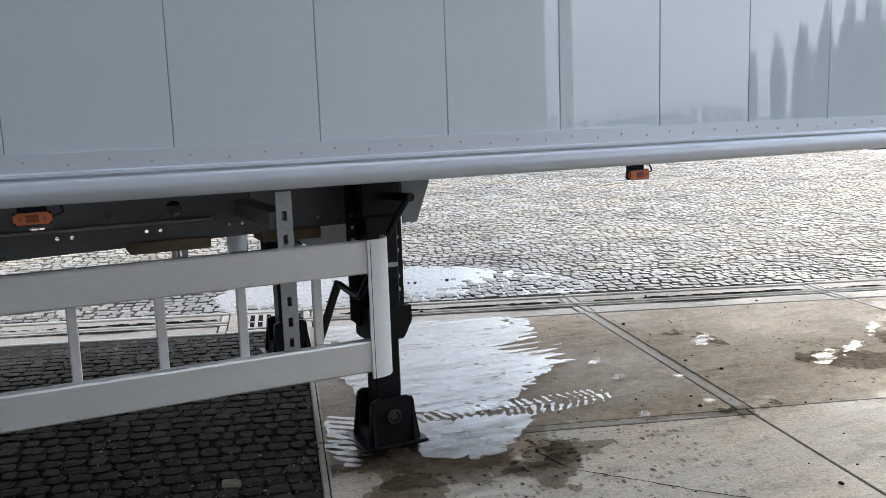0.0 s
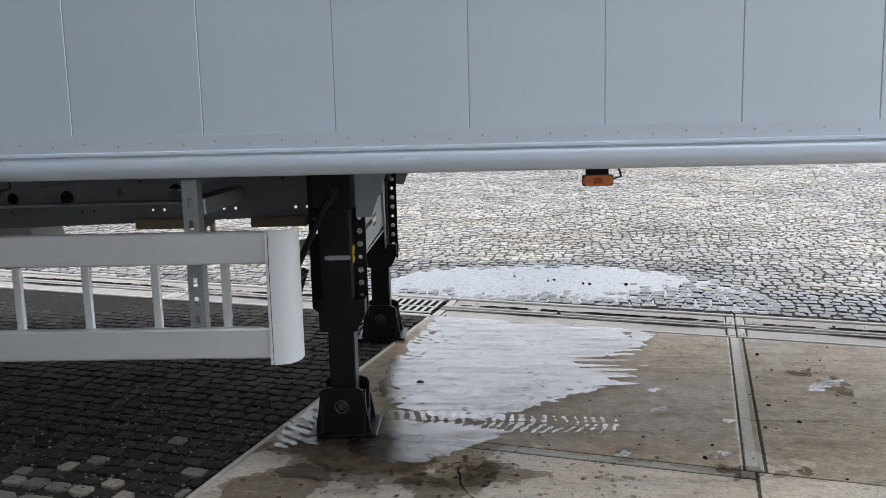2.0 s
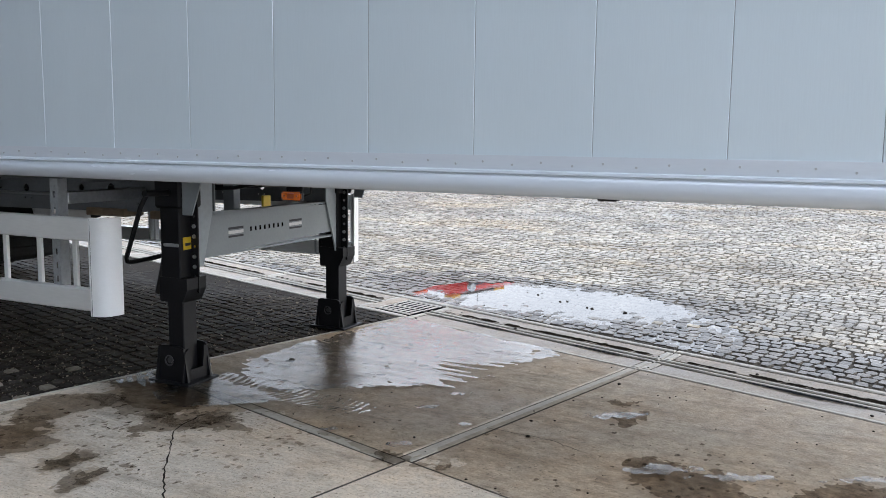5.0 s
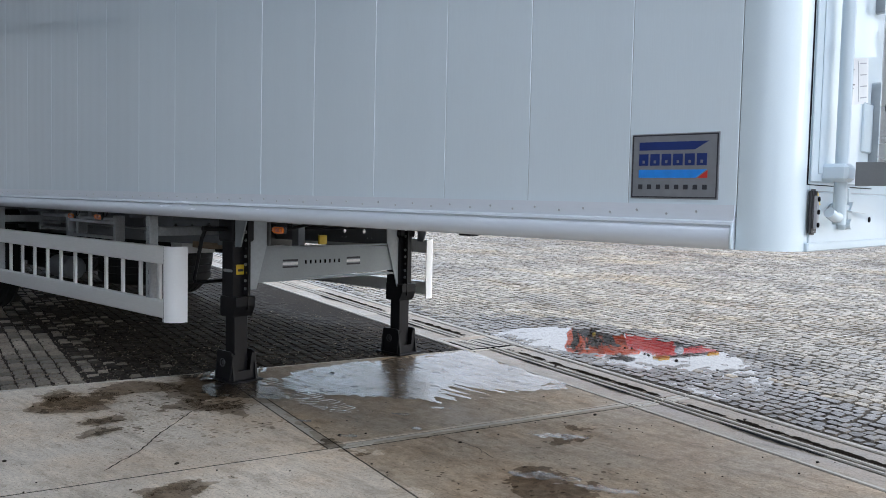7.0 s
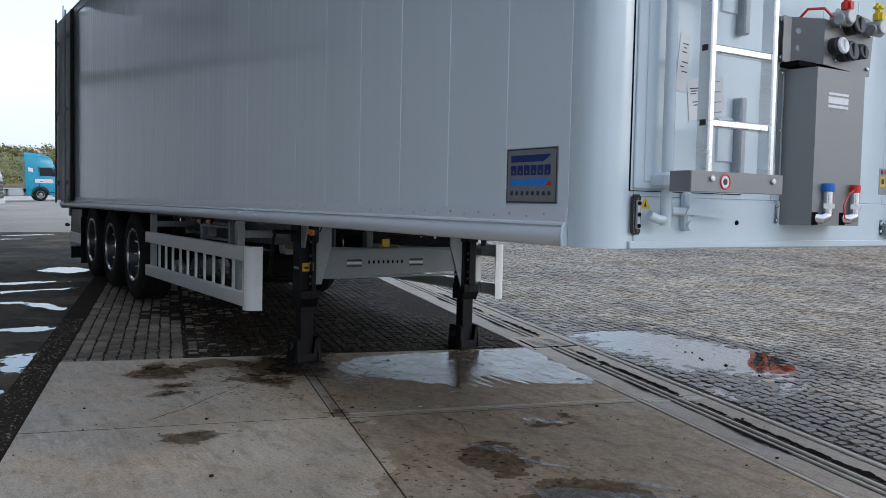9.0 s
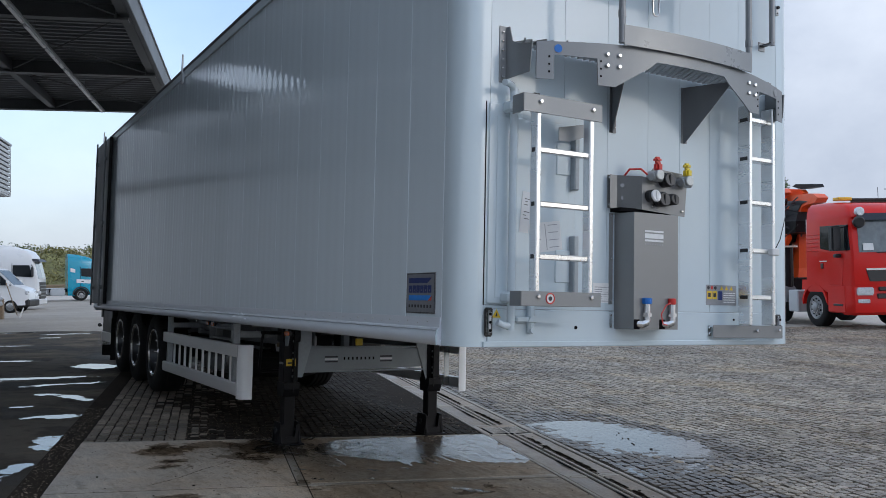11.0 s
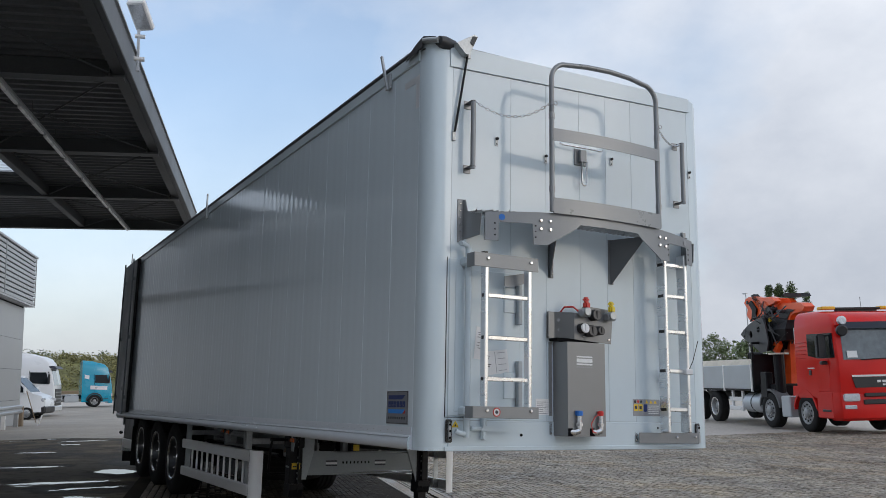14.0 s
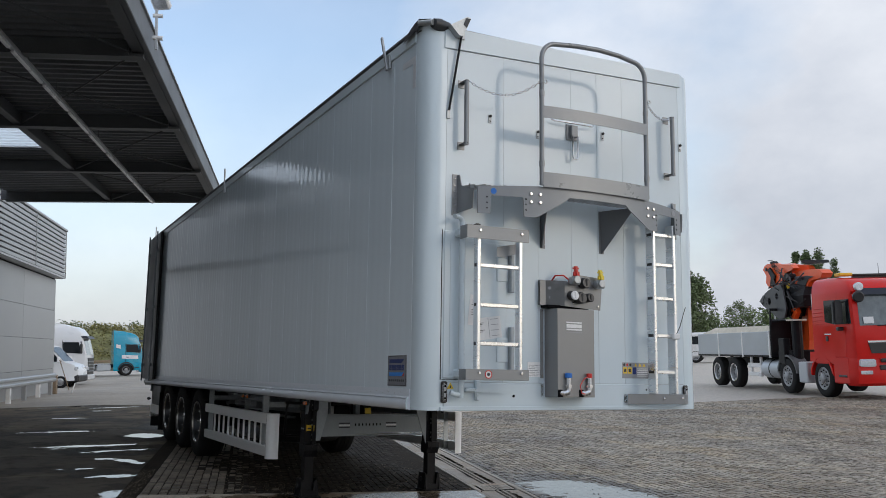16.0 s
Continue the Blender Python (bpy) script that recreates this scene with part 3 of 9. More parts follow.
def arc(c, r, a0, a1, n, ax=(1, 0, 0), ay=(0, 0, 1)):
    c, ax, ay = Vector(c), Vector(ax), Vector(ay)
    return [c + r * (math.cos(radians(a0 + (a1 - a0) * i / n)) * ax + math.sin(radians(a0 + (a1 - a0) * i / n)) * ay) for i in range(n + 1)]


def ring2d(cx, cy, r, n=12):
    return [(cx + r * math.cos(2 * math.pi * k / n), cy + r * math.sin(2 * math.pi * k / n)) for k in range(n)]


def plate(outline, thick, m, holes=(), bm=None):
    """A flat plate with holes: the outline in its own x and y, thick along its z, placed by m."""
    loops = [list(outline)] + [list(h) for h in holes]
    flat = [p for l in loops for p in l]
    tris = tessellate_polygon([[Vector((x, y, 0)) for x, y in l] for l in loops])
    b = bmesh.new()
    lo = [b.verts.new((x, y, 0)) for x, y in flat]
    hi = [b.verts.new((x, y, thick)) for x, y in flat]
    for t in tris:
        if len(set(t)) == 3:
            try:
                b.faces.new([lo[i] for i in t])
                b.faces.new([hi[i] for i in t])
            except ValueError:
                pass
    k = 0
    for l in loops:
        n = len(l)
        for i in range(n):
            a, c = k + i, k + (i + 1) % n
            b.faces.new((lo[a], lo[c], hi[c], hi[a]))
        k += n
    bmesh.ops.recalc_face_normals(b, faces=b.faces)
    bmesh.ops.transform(b, matrix=m, verts=b.verts)
    return merge(bm, b)


def extrude(profile, axis_pts, bm=None, closed=True):
    """A closed profile of (y, z) swept straight along x from axis_pts[0] to axis_pts[1]."""
    b = bmesh.new()
    rows = [[b.verts.new((x, y, z)) for y, z in profile] for x in axis_pts]
    n = len(profile)
    for q0, q1 in zip(rows, rows[1:]):
        for i in range(n):
            b.faces.new((q0[i], q0[(i + 1) % n], q1[(i + 1) % n], q1[i]))
    b.faces.new(rows[0][::-1])
    b.faces.new(rows[-1])
    bmesh.ops.recalc_face_normals(b, faces=b.faces)
    return merge(bm, b)


XZ = Matrix(((1, 0, 0, 0), (0, 0, -1, 0), (0, 1, 0, 0), (0, 0, 0, 1)))     # plate x, y to world x, z; thick to -y
YZ = Matrix(((0, 0, 1, 0), (1, 0, 0, 0), (0, 1, 0, 0), (0, 0, 0, 1)))      # plate x, y to world y, z; thick to +x
at = Matrix.Translation

# ---- the yard's own axes: u along the drain, v across it ----
O = Vector((-2.248, 0.104))
U, V = Vector((0.967, -0.2545)), Vector((0.2545, 0.967))


def height(x, y):
    """The ground's height: level beyond the drain, rising from it under the trailer and the roof."""
    v, u = (Vector((x, y)) - O).dot(V), (Vector((x, y)) - O).dot(U)
    far = 1.0 - 1.3 * min(max((-27.0 - u) / 18.0, 0.0), 1.0)
    d = min(max(2.27 - v, 0.0), 7.0)
    return (0.0451 * d - 0.0016 * max(d - 4.0, 0.0) ** 2) * far


def yard(u, v, z=0.0):
    p = O + U * u + V * v
    return Vector((p.x, p.y, height(p.x, p.y) + z))
# ---- ground ----
def sheet(name, us, vs, mat, z=0.0, keep=None, sink=None):
    b = bmesh.new()
    grid = [[b.verts.new(yard(u, v, z - (sink(u, v) if sink else 0.0))) for v in vs] for u in us]
    for i in range(len(us) - 1):
        for j in range(len(vs) - 1):
            if keep is None or keep((us[i] + us[i + 1]) / 2, (vs[j] + vs[j + 1]) / 2):
                b.faces.new((grid[i][j], grid[i + 1][j], grid[i + 1][j + 1], grid[i][j + 1]))
    bmesh.ops.recalc_face_normals(b, faces=b.faces)
    ob = part(name, b, mat)
    return ob


def steps(*spans):
    out = []
    for a, b, n in spans:
        out += [a + (b - a) * i / n for i in range(n)]
    return out + [spans[-1][1]]


ground = sheet("ground", steps((-900, -60, 8), (-60, -45, 4), (-45, -27, 12), (-27, -20, 4), (-20, 12, 32), (12, 60, 8), (60, 900, 8)),
               steps((-900, -60, 8), (-60, -8, 8), (-8, 2.27, 24), (2.27, 20, 12), (20, 60, 6), (60, 900, 8)), M_GROUND, -0.035)
tagged(ground, "worn grey yard paving reaching to the horizon", "ground", kind="structure")
asphalt = sheet("road", steps((-18.2, 14, 32)), steps((-30, -8, 6), (-8, -1.98, 16)), M_ASPHALT, -0.012)
tagged(asphalt, "dark wet asphalt under the canopy roof", "road", kind="structure")
joint_bed = sheet("paving_bed", steps((-24, 13, 37)), steps((-1.98, 2.2, 10)), M_JOINT, -0.0085)
tagged(joint_bed, "dark sand bed in the joints of the pavers", "ground", kind="structure")
# dry, and paler past the roof's end: the daylight there is in its colour
dry_lit_yard = sheet("yard_slab", steps((-75, -45, 8), (-45, -27, 12), (-27, -18.21, 4)), steps((-34, -1.99, 12), (-1.99, 2.2, 4)), M_DRY_LIT, -0.012)
tagged(dry_lit_yard, "dry concrete yard beyond the roof, paled for the open daylight there", "ground", kind="structure")
# ---- the trailer ----
trailer = thing("semi_trailer", LEAN, "grey box semi-trailer with plank side walls, parked on its landing legs", "trailer")
X_REAR, W, Z0, Z1 = -12.12, 2.58, 1.147, 4.0
CORNER = 0.135

# side walls of upright planks
seams = [-0.165] + [-0.568 - 0.4515 * k for k in range(40) if -0.568 - 0.4515 * k > X_REAR + 0.3] + [X_REAR + 0.08]
for side, (ya, yb) in enumerate(((0.0, 0.03), (W, W - 0.03))):
    yb2 = 0.0025 if side == 0 else W - 0.0025
    y_in = yb + (0.012 if side == 0 else -0.012)
    wall = part("side_wall", box((X_REAR + 0.08, min(yb2, y_in), 1.25), (-0.165, max(yb2, y_in), 3.9)), M_SEAM, trailer)
    for xa, xb in zip(seams, seams[1:]):
        b = box((xb + 0.0012, min(ya, yb), 1.27), (xa - 0.0012, max(ya, yb), 3.86), 0.0016)
        part("plank", b, M_PANEL, wall)

# lower rails, with a rivet strip above and a rounded lip below
SILL = [(0.04, 1.292), (-0.006, 1.292), (-0.008, 1.240), (-0.018, 1.236), (-0.021, 1.228), (-0.012, 1.222), (-0.022, 1.212), (-0.029, 1.196), (-0.030, 1.180), (-0.025, 1.163), (-0.014, 1.150), (0.0, 1.146), (0.09, 1.146), (0.09, 1.20), (0.04, 1.20)]
rivet_mesh = None
for side in (0, 1):
    prof = [(y if side == 0 else W - y, z) for y, z in SILL]
    rail = part("lower_rail", extrude(prof, (X_REAR + 0.05, -0.168)), M_SILL, trailer, "bare aluminium lower side rail with rivets", smooth=True)
    x = -0.3
    while x > X_REAR + 0.2:
        y = -0.007 if side == 0 else W + 0.007
        for dx, z in ((0.0, 1.268), (-0.11, 1.258)):
            if rivet_mesh is None:
                rivet_mesh = part("rivet", rod((0, 0.003, 0), (0, -0.003, 0), 0.0045, 6), M_STEEL, rail)
                rv = rivet_mesh
            else:
                rv = new("rivet", rivet_mesh.data)
                rv.parent = rail
            rv.location = (x + dx, y, z)
        x -= 0.2257
    # capped end of the rail towards the corner post
    e = 0 if side == 0 else W
    s = -1 if side == 0 else 1
    part("rail_end", box((-0.171, e - 0.012 * 1, 1.147), (-0.161, e + 0.012, 1.232), 0.004) if side else tube([(-0.166, -0.026, 1.15), (-0.166, -0.031, 1.19), (-0.166, -0.024, 1.222), (-0.17, -0.014, 1.23)], 0.006, 8), M_POST, rail)
    # upper rail and black roller tarpaulin
    part("upper_rail", extrude([(e - s * 0.004 * -1, 3.862), (e + s * 0.012, 3.866), (e + s * 0.012, 3.945), (e - s * 0.05, 3.955), (e - s * 0.05, 3.862)], (X_REAR + 0.05, -0.168)), M_POST, trailer, "aluminium upper side rail")
part("tarpaulin_roll", rod((X_REAR + 0.1, 0.015, 3.962), (-0.2, 0.015, 3.962), 0.034, 12), M_TARP, trailer, "black tarpaulin rolled along the roof edge", smooth=True)
roof_arc = [(W * i / 12, 3.94 + 0.05 * math.sin(math.pi * i / 12)) for i in range(13)]
part("roof_cover", extrude(roof_arc + [(y, z - 0.01) for y, z in roof_arc[::-1]], (X_REAR + 0.05, -0.1)), M_TARP, trailer, "black tarpaulin roof cover", smooth=True)


# rounded corner posts
def corner_profile(flip):
    pts = [(-0.162, 0.0)] + [(-CORNER + CORNER * math.sin(a), CORNER - CORNER * math.cos(a)) for a in [math.pi / 2 * i / 10 for i in range(11)]] + [(0.0, 0.175), (-0.03, 0.175), (-0.03, 0.12), (-0.07, 0.06), (-0.162, 0.03)]
    return [(x, W - y) for x, y in pts[::-1]] if flip else pts


for flip in (False, True):
    b = bmesh.new()
    pr = corner_profile(flip)
    rows = []
    for z, inset in ((Z0, 0.0), (3.955, 0.0), (3.985, 0.006), (4.0, 0.02)):
        c = Vector((-0.1, W - 0.1 if flip else 0.1))
        rows.append([b.verts.new((*(Vector(p) + (c - Vector(p)).normalized() * inset), z)) for p in pr])
    n = len(pr)
    for q0, q1 in zip(rows, rows[1:]):
        for i in range(n):
            b.faces.new((q0[i], q0[(i + 1) % n], q1[(i + 1) % n], q1[i]))
    b.faces.new(rows[0])
    b.faces.new(rows[-1])
    bmesh.ops.recalc_face_normals(b, faces=b.faces)
    part("corner_post", b, M_POST, trailer, "rounded light grey corner post", smooth=True)

# front wall: planks between a lower beam and an upper beam
front = part("front_wall", box((-0.05, 0.176, 1.16), (-0.0025, W - 0.176, 3.97)), M_SEAM, trailer)
fy = [0.176, 0.664, 0.975, 1.285, 1.54, 1.797, 2.05, W - 0.176]
for ya, yb in zip(fy, fy[1:]):
    za, zb = 3.785 + 0.035 * ya, 3.785 + 0.035 * yb
    part("plank", plate([(ya + 0.0012, 1.345), (yb - 0.0012, 1.345), (yb - 0.0012, zb), (ya + 0.0012, za)], 0.02, at((-0.02, 0, 0)) @ YZ), M_FRONT, front)
part("lower_beam", box((-0.03, 0.176, Z0), (0.006, W - 0.176, 1.342), 0.004), M_FRONT, front)
part("lower_lip", box((-0.03, 0.15, Z0 - 0.002), (0.014, W - 0.15, 1.175), 0.004), M_FRONT, front)
part("upper_beam", plate([(0.15, 3.797), (W - 0.15, 3.876), (W - 0.15, 3.992), (0.15, 3.955)], 0.04, at((-0.03, 0, 0)) @ YZ), M_FRONT, front, "light grey upper beam of the front wall")
part("floor_panel", box((X_REAR + 0.06, 0.06, 1.15), (-0.05, W - 0.06, 1.24)), M_FRAME, trailer)

# rear frame, with one door swung round flat against the side
rear = part("rear_frame", box((X_REAR, 0.0, 1.12), (X_REAR + 0.09, 0.11, 3.98), 0.006), M_POST, trailer)
part("post", box((X_REAR, W - 0.11, 1.12), (X_REAR + 0.09, W, 3.98), 0.006), M_POST, rear)
part("header", box((X_REAR, 0.11, 3.86), (X_REAR + 0.09, W - 0.11, 3.98), 0.006), M_POST, rear)
part("bumper_beam", box((X_REAR, 0.11, 1.0), (X_REAR + 0.12, W - 0.11, 1.15), 0.006), M_FRAME, rear)
for ys, yc in ((-0.062, -0.015), (W + 0.015, W + 0.062)):
    door = part("rear_door", box((X_REAR + 0.02, ys, 1.24), (X_REAR + 1.24, yc, 3.93), 0.008), M_DOOR, trailer, "dark grey rear door swung open flat against the side wall")
    out = ys - 0.03 if ys < 0 else yc + 0.03
    for dx in (0.16, 1.02):
        part("locking_bar", rod((X_REAR + dx, out, 1.2), (X_REAR + dx, out, 3.96), 0.014, 10), M_FRAME, door, smooth=True)
        for z in (1.5, 2.55, 3.6):
            part("bar_guide", box((X_REAR + dx - 0.035, min(out, ys if ys < 0 else yc) - 0.012, z - 0.03), (X_REAR + dx + 0.035, max(out, ys if ys < 0 else yc) + 0.005, z + 0.03), 0.004), M_FRAME, door)
    part("door_seal", box((X_REAR + 1.24, min(ys, yc), 1.24), (X_REAR + 1.265, max(ys, yc), 3.93), 0.004), M_RUBBER, door)

# ---- chassis ----
for side in (0, 1):
    s = 1 if side == 0 else -1
    y0 = 0.74 if side == 0 else W - 0.74
    holes = []
    for hx in [-4.07 - 0.238 * k for k in range(32)]:
        if random.random() < 0.7:
            holes.append(ring2d(hx, 1.025 + random.choice((0, 0.018, -0.01)), random.choice((0.026, 0.02, 0.032)), 10))
    for hx in [-3.98 - 0.31 * k for k in range(24)]:
        holes.append(ring2d(hx, 0.965, 0.0075, 6))
        holes.append(ring2d(hx - 0.05, 0.965, 0.0075, 6))
        holes.append(ring2d(hx - 0.1, 1.09, 0.0075, 6))
    b = plate([(-3.78, 1.15), (-3.78, 0.93), (-5.2, 0.90), (-11.9, 0.84), (-11.9, 1.15)], 0.008, at((0, y0, 0)) @ XZ, holes)
    rail = part("chassis_rail", b, M_FRAME, trailer, "dark grey steel chassis rail with round holes")
    part("flange", box((-11.9, y0 - 0.06, 0.835), (-5.2, y0 + 0.06, 0.847)), M_FRAME, rail)
    # thin pipe along the rail
    part("air_pipe", tube([(-9.0, y0 - s * 0.05, 0.99), (-4.42, y0 - s * 0.05, 1.0), (-4.40, y0 - s * 0.02, 1.0)], 0.009, 8), M_STEEL, rail)
for x in [-0.6 - 0.62 * k for k in range(19)]:
    part("cross_member", box((x - 0.03, 0.30, 1.10 if x < -3.9 else 1.135), (x + 0.03, W - 0.30, 1.16)), M_FRAME, trailer)
part("kingpin_plate", box((-2.3, 0.55, 1.14), (-0.5, W - 0.55, 1.149)), M_FRAME, trailer)


# ---- landing legs ----
LEG_X = -3.81


def landing_leg(yc, s):
    """A leg with its back plate and foot; s points outwards."""
    leg = part("landing_leg", box((LEG_X - 0.075, yc - 0.07, 0.50), (LEG_X + 0.055, yc + 0.07, 1.14), 0.006), M_BLACK, trailer, "black steel landing leg")
    part("inner_tube", box((LEG_X - 0.055, yc - 0.052, 0.12), (LEG_X + 0.05, yc + 0.052, 0.54), 0.005), M_BLACK, leg)
    part("collar", plate([(-0.085, 0.09), (-0.085, -0.03), (-0.078, -0.04), (0.062, -0.04), (0.075, -0.02), (0.10, 0.03), (0.10, 0.09)], 0.146, at((LEG_X, yc + 0.073, 0.53)) @ XZ), M_BLACK, leg)
    part("gear_box", box((LEG_X - 0.10, yc - 0.085, 0.98), (LEG_X + 0.075, yc + 0.085, 1.14), 0.012), M_BLACK, leg)
    # flange with a row of holes, outwards and inwards
    for dx, w in ((0.055, 0.05), (-0.125, 0.05)):
        hl = []
        for k in range(10):
            hl.append(ring2d(dx + w / 2, 0.62 + 0.053 * k, 0.012 if k % 3 else 0.0085, 10))
        part("hole_flange", plate([(dx, 0.57), (dx + w, 0.53), (dx + w, 1.14), (dx, 1.14)], 0.008, at((LEG_X, yc - s * 0.02, 0)) @ XZ, hl if dx > 0 else hl[5:]), M_BLACK, leg)
    for k in range(9):
        if k % 3:
            part("bolt", rod((LEG_X + 0.08, yc - s * 0.02 - 0.002, 0.62 + 0.053 * k), (LEG_X + 0.08, yc - s * 0.02 - 0.014, 0.62 + 0.053 * k), 0.0105, 8), M_STEEL, leg)
    # foot: a folded shoe with slanted cheeks
    z0 = -0.032 - 0.0238 * LEG_X + 0.00535 * yc
    foot = part("foot", box((LEG_X - 0.14, yc - 0.12, z0 + 0.0), (LEG_X + 0.135, yc + 0.12, z0 + 0.014), 0.004), M_BLACK, leg, "black steel landing foot")
    for dy in (-0.085, 0.085):
        part("cheek", plate([(-0.115, 0.012), (0.11, 0.012), (0.08, 0.19), (0.055, 0.2), (-0.07, 0.2), (-0.09, 0.19)], 0.012, at((LEG_X, yc + dy + 0.006, z0)) @ XZ), M_BLACK, foot)
    for dx in (-0.088, 0.083):
        part("gusset", plate([(-0.11, 0.0), (0.11, 0.0), (0.085, 0.16), (0.06, 0.175), (0.045, 0.06), (-0.045, 0.06), (-0.06, 0.175), (-0.085, 0.16)], 0.012, at((LEG_X + dx - 0.006, yc, z0 + 0.012)) @ YZ), M_BLACK, foot)
    part("pin", rod((LEG_X - 0.005, yc - 0.1, z0 + 0.125), (LEG_X - 0.005, yc + 0.1, z0 + 0.125), 0.016, 12), M_BLACK_STEEL, foot)
    part("pin_ring", tube(arc((LEG_X - 0.005, yc - 0.104, z0 + 0.125), 0.026, 0, 350, 14), 0.004, 6), M_BLACK_STEEL, foot)
    return leg


leg_near, leg_far = landing_leg(0.50, -1), landing_leg(1.99, 1)
part("name_plate", plate(sum([[(0.043 + 0.009 * math.cos(a), 0.009 * math.sin(a)) for a in [-math.pi / 2 + math.pi * i / 6 for i in range(7)]], [(-0.043 + 0.009 * math.cos(a), 0.009 * math.sin(a)) for a in [math.pi / 2 + math.pi * i / 6 for i in range(7)]]], []), 0.003, at((LEG_X - 0.0, 0.43, 0.79)) @ XZ), M_STEEL, leg_near, "oblong bright rating plate")
sticker = part("sticker", box((LEG_X + 0.0555, 0.455, 0.765), (LEG_X + 0.0585, 0.545, 0.83)), M_YELLOW, leg_near, "yellow warning sticker")
part("print_bar", box((LEG_X + 0.0585, 0.468, 0.785), (LEG_X + 0.0592, 0.508, 0.80)), M_INK, sticker)
part("print_bar", box((LEG_X + 0.0585, 0.515, 0.785), (LEG_X + 0.0592, 0.535, 0.815)), M_INK, sticker)

# cross beam between the legs, with gussets
CB = LEG_X + 0.02
beam = part("cross_beam", plate([(0.60, 0.705), (1.90, 0.735), (1.90, 0.915), (0.60, 0.95)], 0.012, at((CB, 0, 0)) @ YZ), M_BEAM, trailer, "grey steel beam joining the landing legs")
part("flange", box((CB - 0.06, 0.60, 0.70), (CB + 0.012, 1.90, 0.712)), M_BEAM, beam)
part("flange", box((CB - 0.06, 0.60, 0.925), (CB + 0.012, 1.90, 0.937)), M_BEAM, beam)
part("gusset", plate([(0.575, 0.66), (0.62, 0.66), (0.70, 0.95), (0.70, 1.14), (0.575, 1.14)], 0.010, at((CB + 0.014, 0, 0)) @ YZ), M_BRACKET_LIGHT, beam)
part("gusset", plate([(1.95, 0.60), (1.915, 0.60), (1.80, 0.95), (1.80, 1.14), (1.95, 1.14)], 0.010, at((CB + 0.014, 0, 0)) @ YZ), M_BRACKET_LIGHT, beam)
part("brace_plate", plate([(-3.73, 1.14), (-3.73, 0.95), (-3.67, 0.95), (-3.60, 1.14)], 0.01, at((0, 0.44, 0)) @ XZ), M_BEAM, beam)
part("brace_plate", plate([(-3.73, 1.14), (-3.73, 0.95), (-3.67, 0.95), (-3.60, 1.14)], 0.01, at((0, 2.1, 0)) @ XZ), M_BEAM, beam)
# stencilled marks on the beam, as plain bars
for y in (0.84, 1.41):
    part("stencil", box((CB + 0.0125, y, 0.835), (CB + 0.0132, y + 0.13, 0.848)), M_INK, beam)
    part("stencil", box((CB + 0.0125, y, 0.81), (CB + 0.0132, y + 0.13, 0.828)), M_WHITE_LABEL, beam)
    part("stencil", box((CB + 0.0125, y, 0.79), (CB + 0.0132, y + 0.13, 0.802)), M_INK, beam)
for k in range(8):
    part("stencil", box((CB + 0.0125, 1.03 + 0.043 * k, 0.812), (CB + 0.0132, 1.045 + 0.043 * k, 0.838)), M_DARK, beam)
# crank handle, folded beside the near leg
part("crank_handle", tube([(-3.78, 0.245, 1.07), (-3.83, 0.248, 1.0), (-3.90, 0.262, 0.86), (-3.965, 0.275, 0.735), (-3.972, 0.285, 0.712), (-3.972, 0.31, 0.705), (-3.968, 0.45, 0.708), (-3.967, 0.53, 0.715), (-3.968, 0.555, 0.705)], 0.0125, 8), M_BLACK, leg_near, "black crank handle", smooth=True)
part("crank_grip", rod((-3.966, 0.55, 0.725), (-4.047, 0.57, 0.50), 0.017, 10), M_BLACK_PLASTIC, leg_near, smooth=True)
part("crank_pivot", rod((-3.81, 0.43, 1.062), (-3.78, 0.225, 1.068), 0.016, 12), M_BLACK, leg_near)


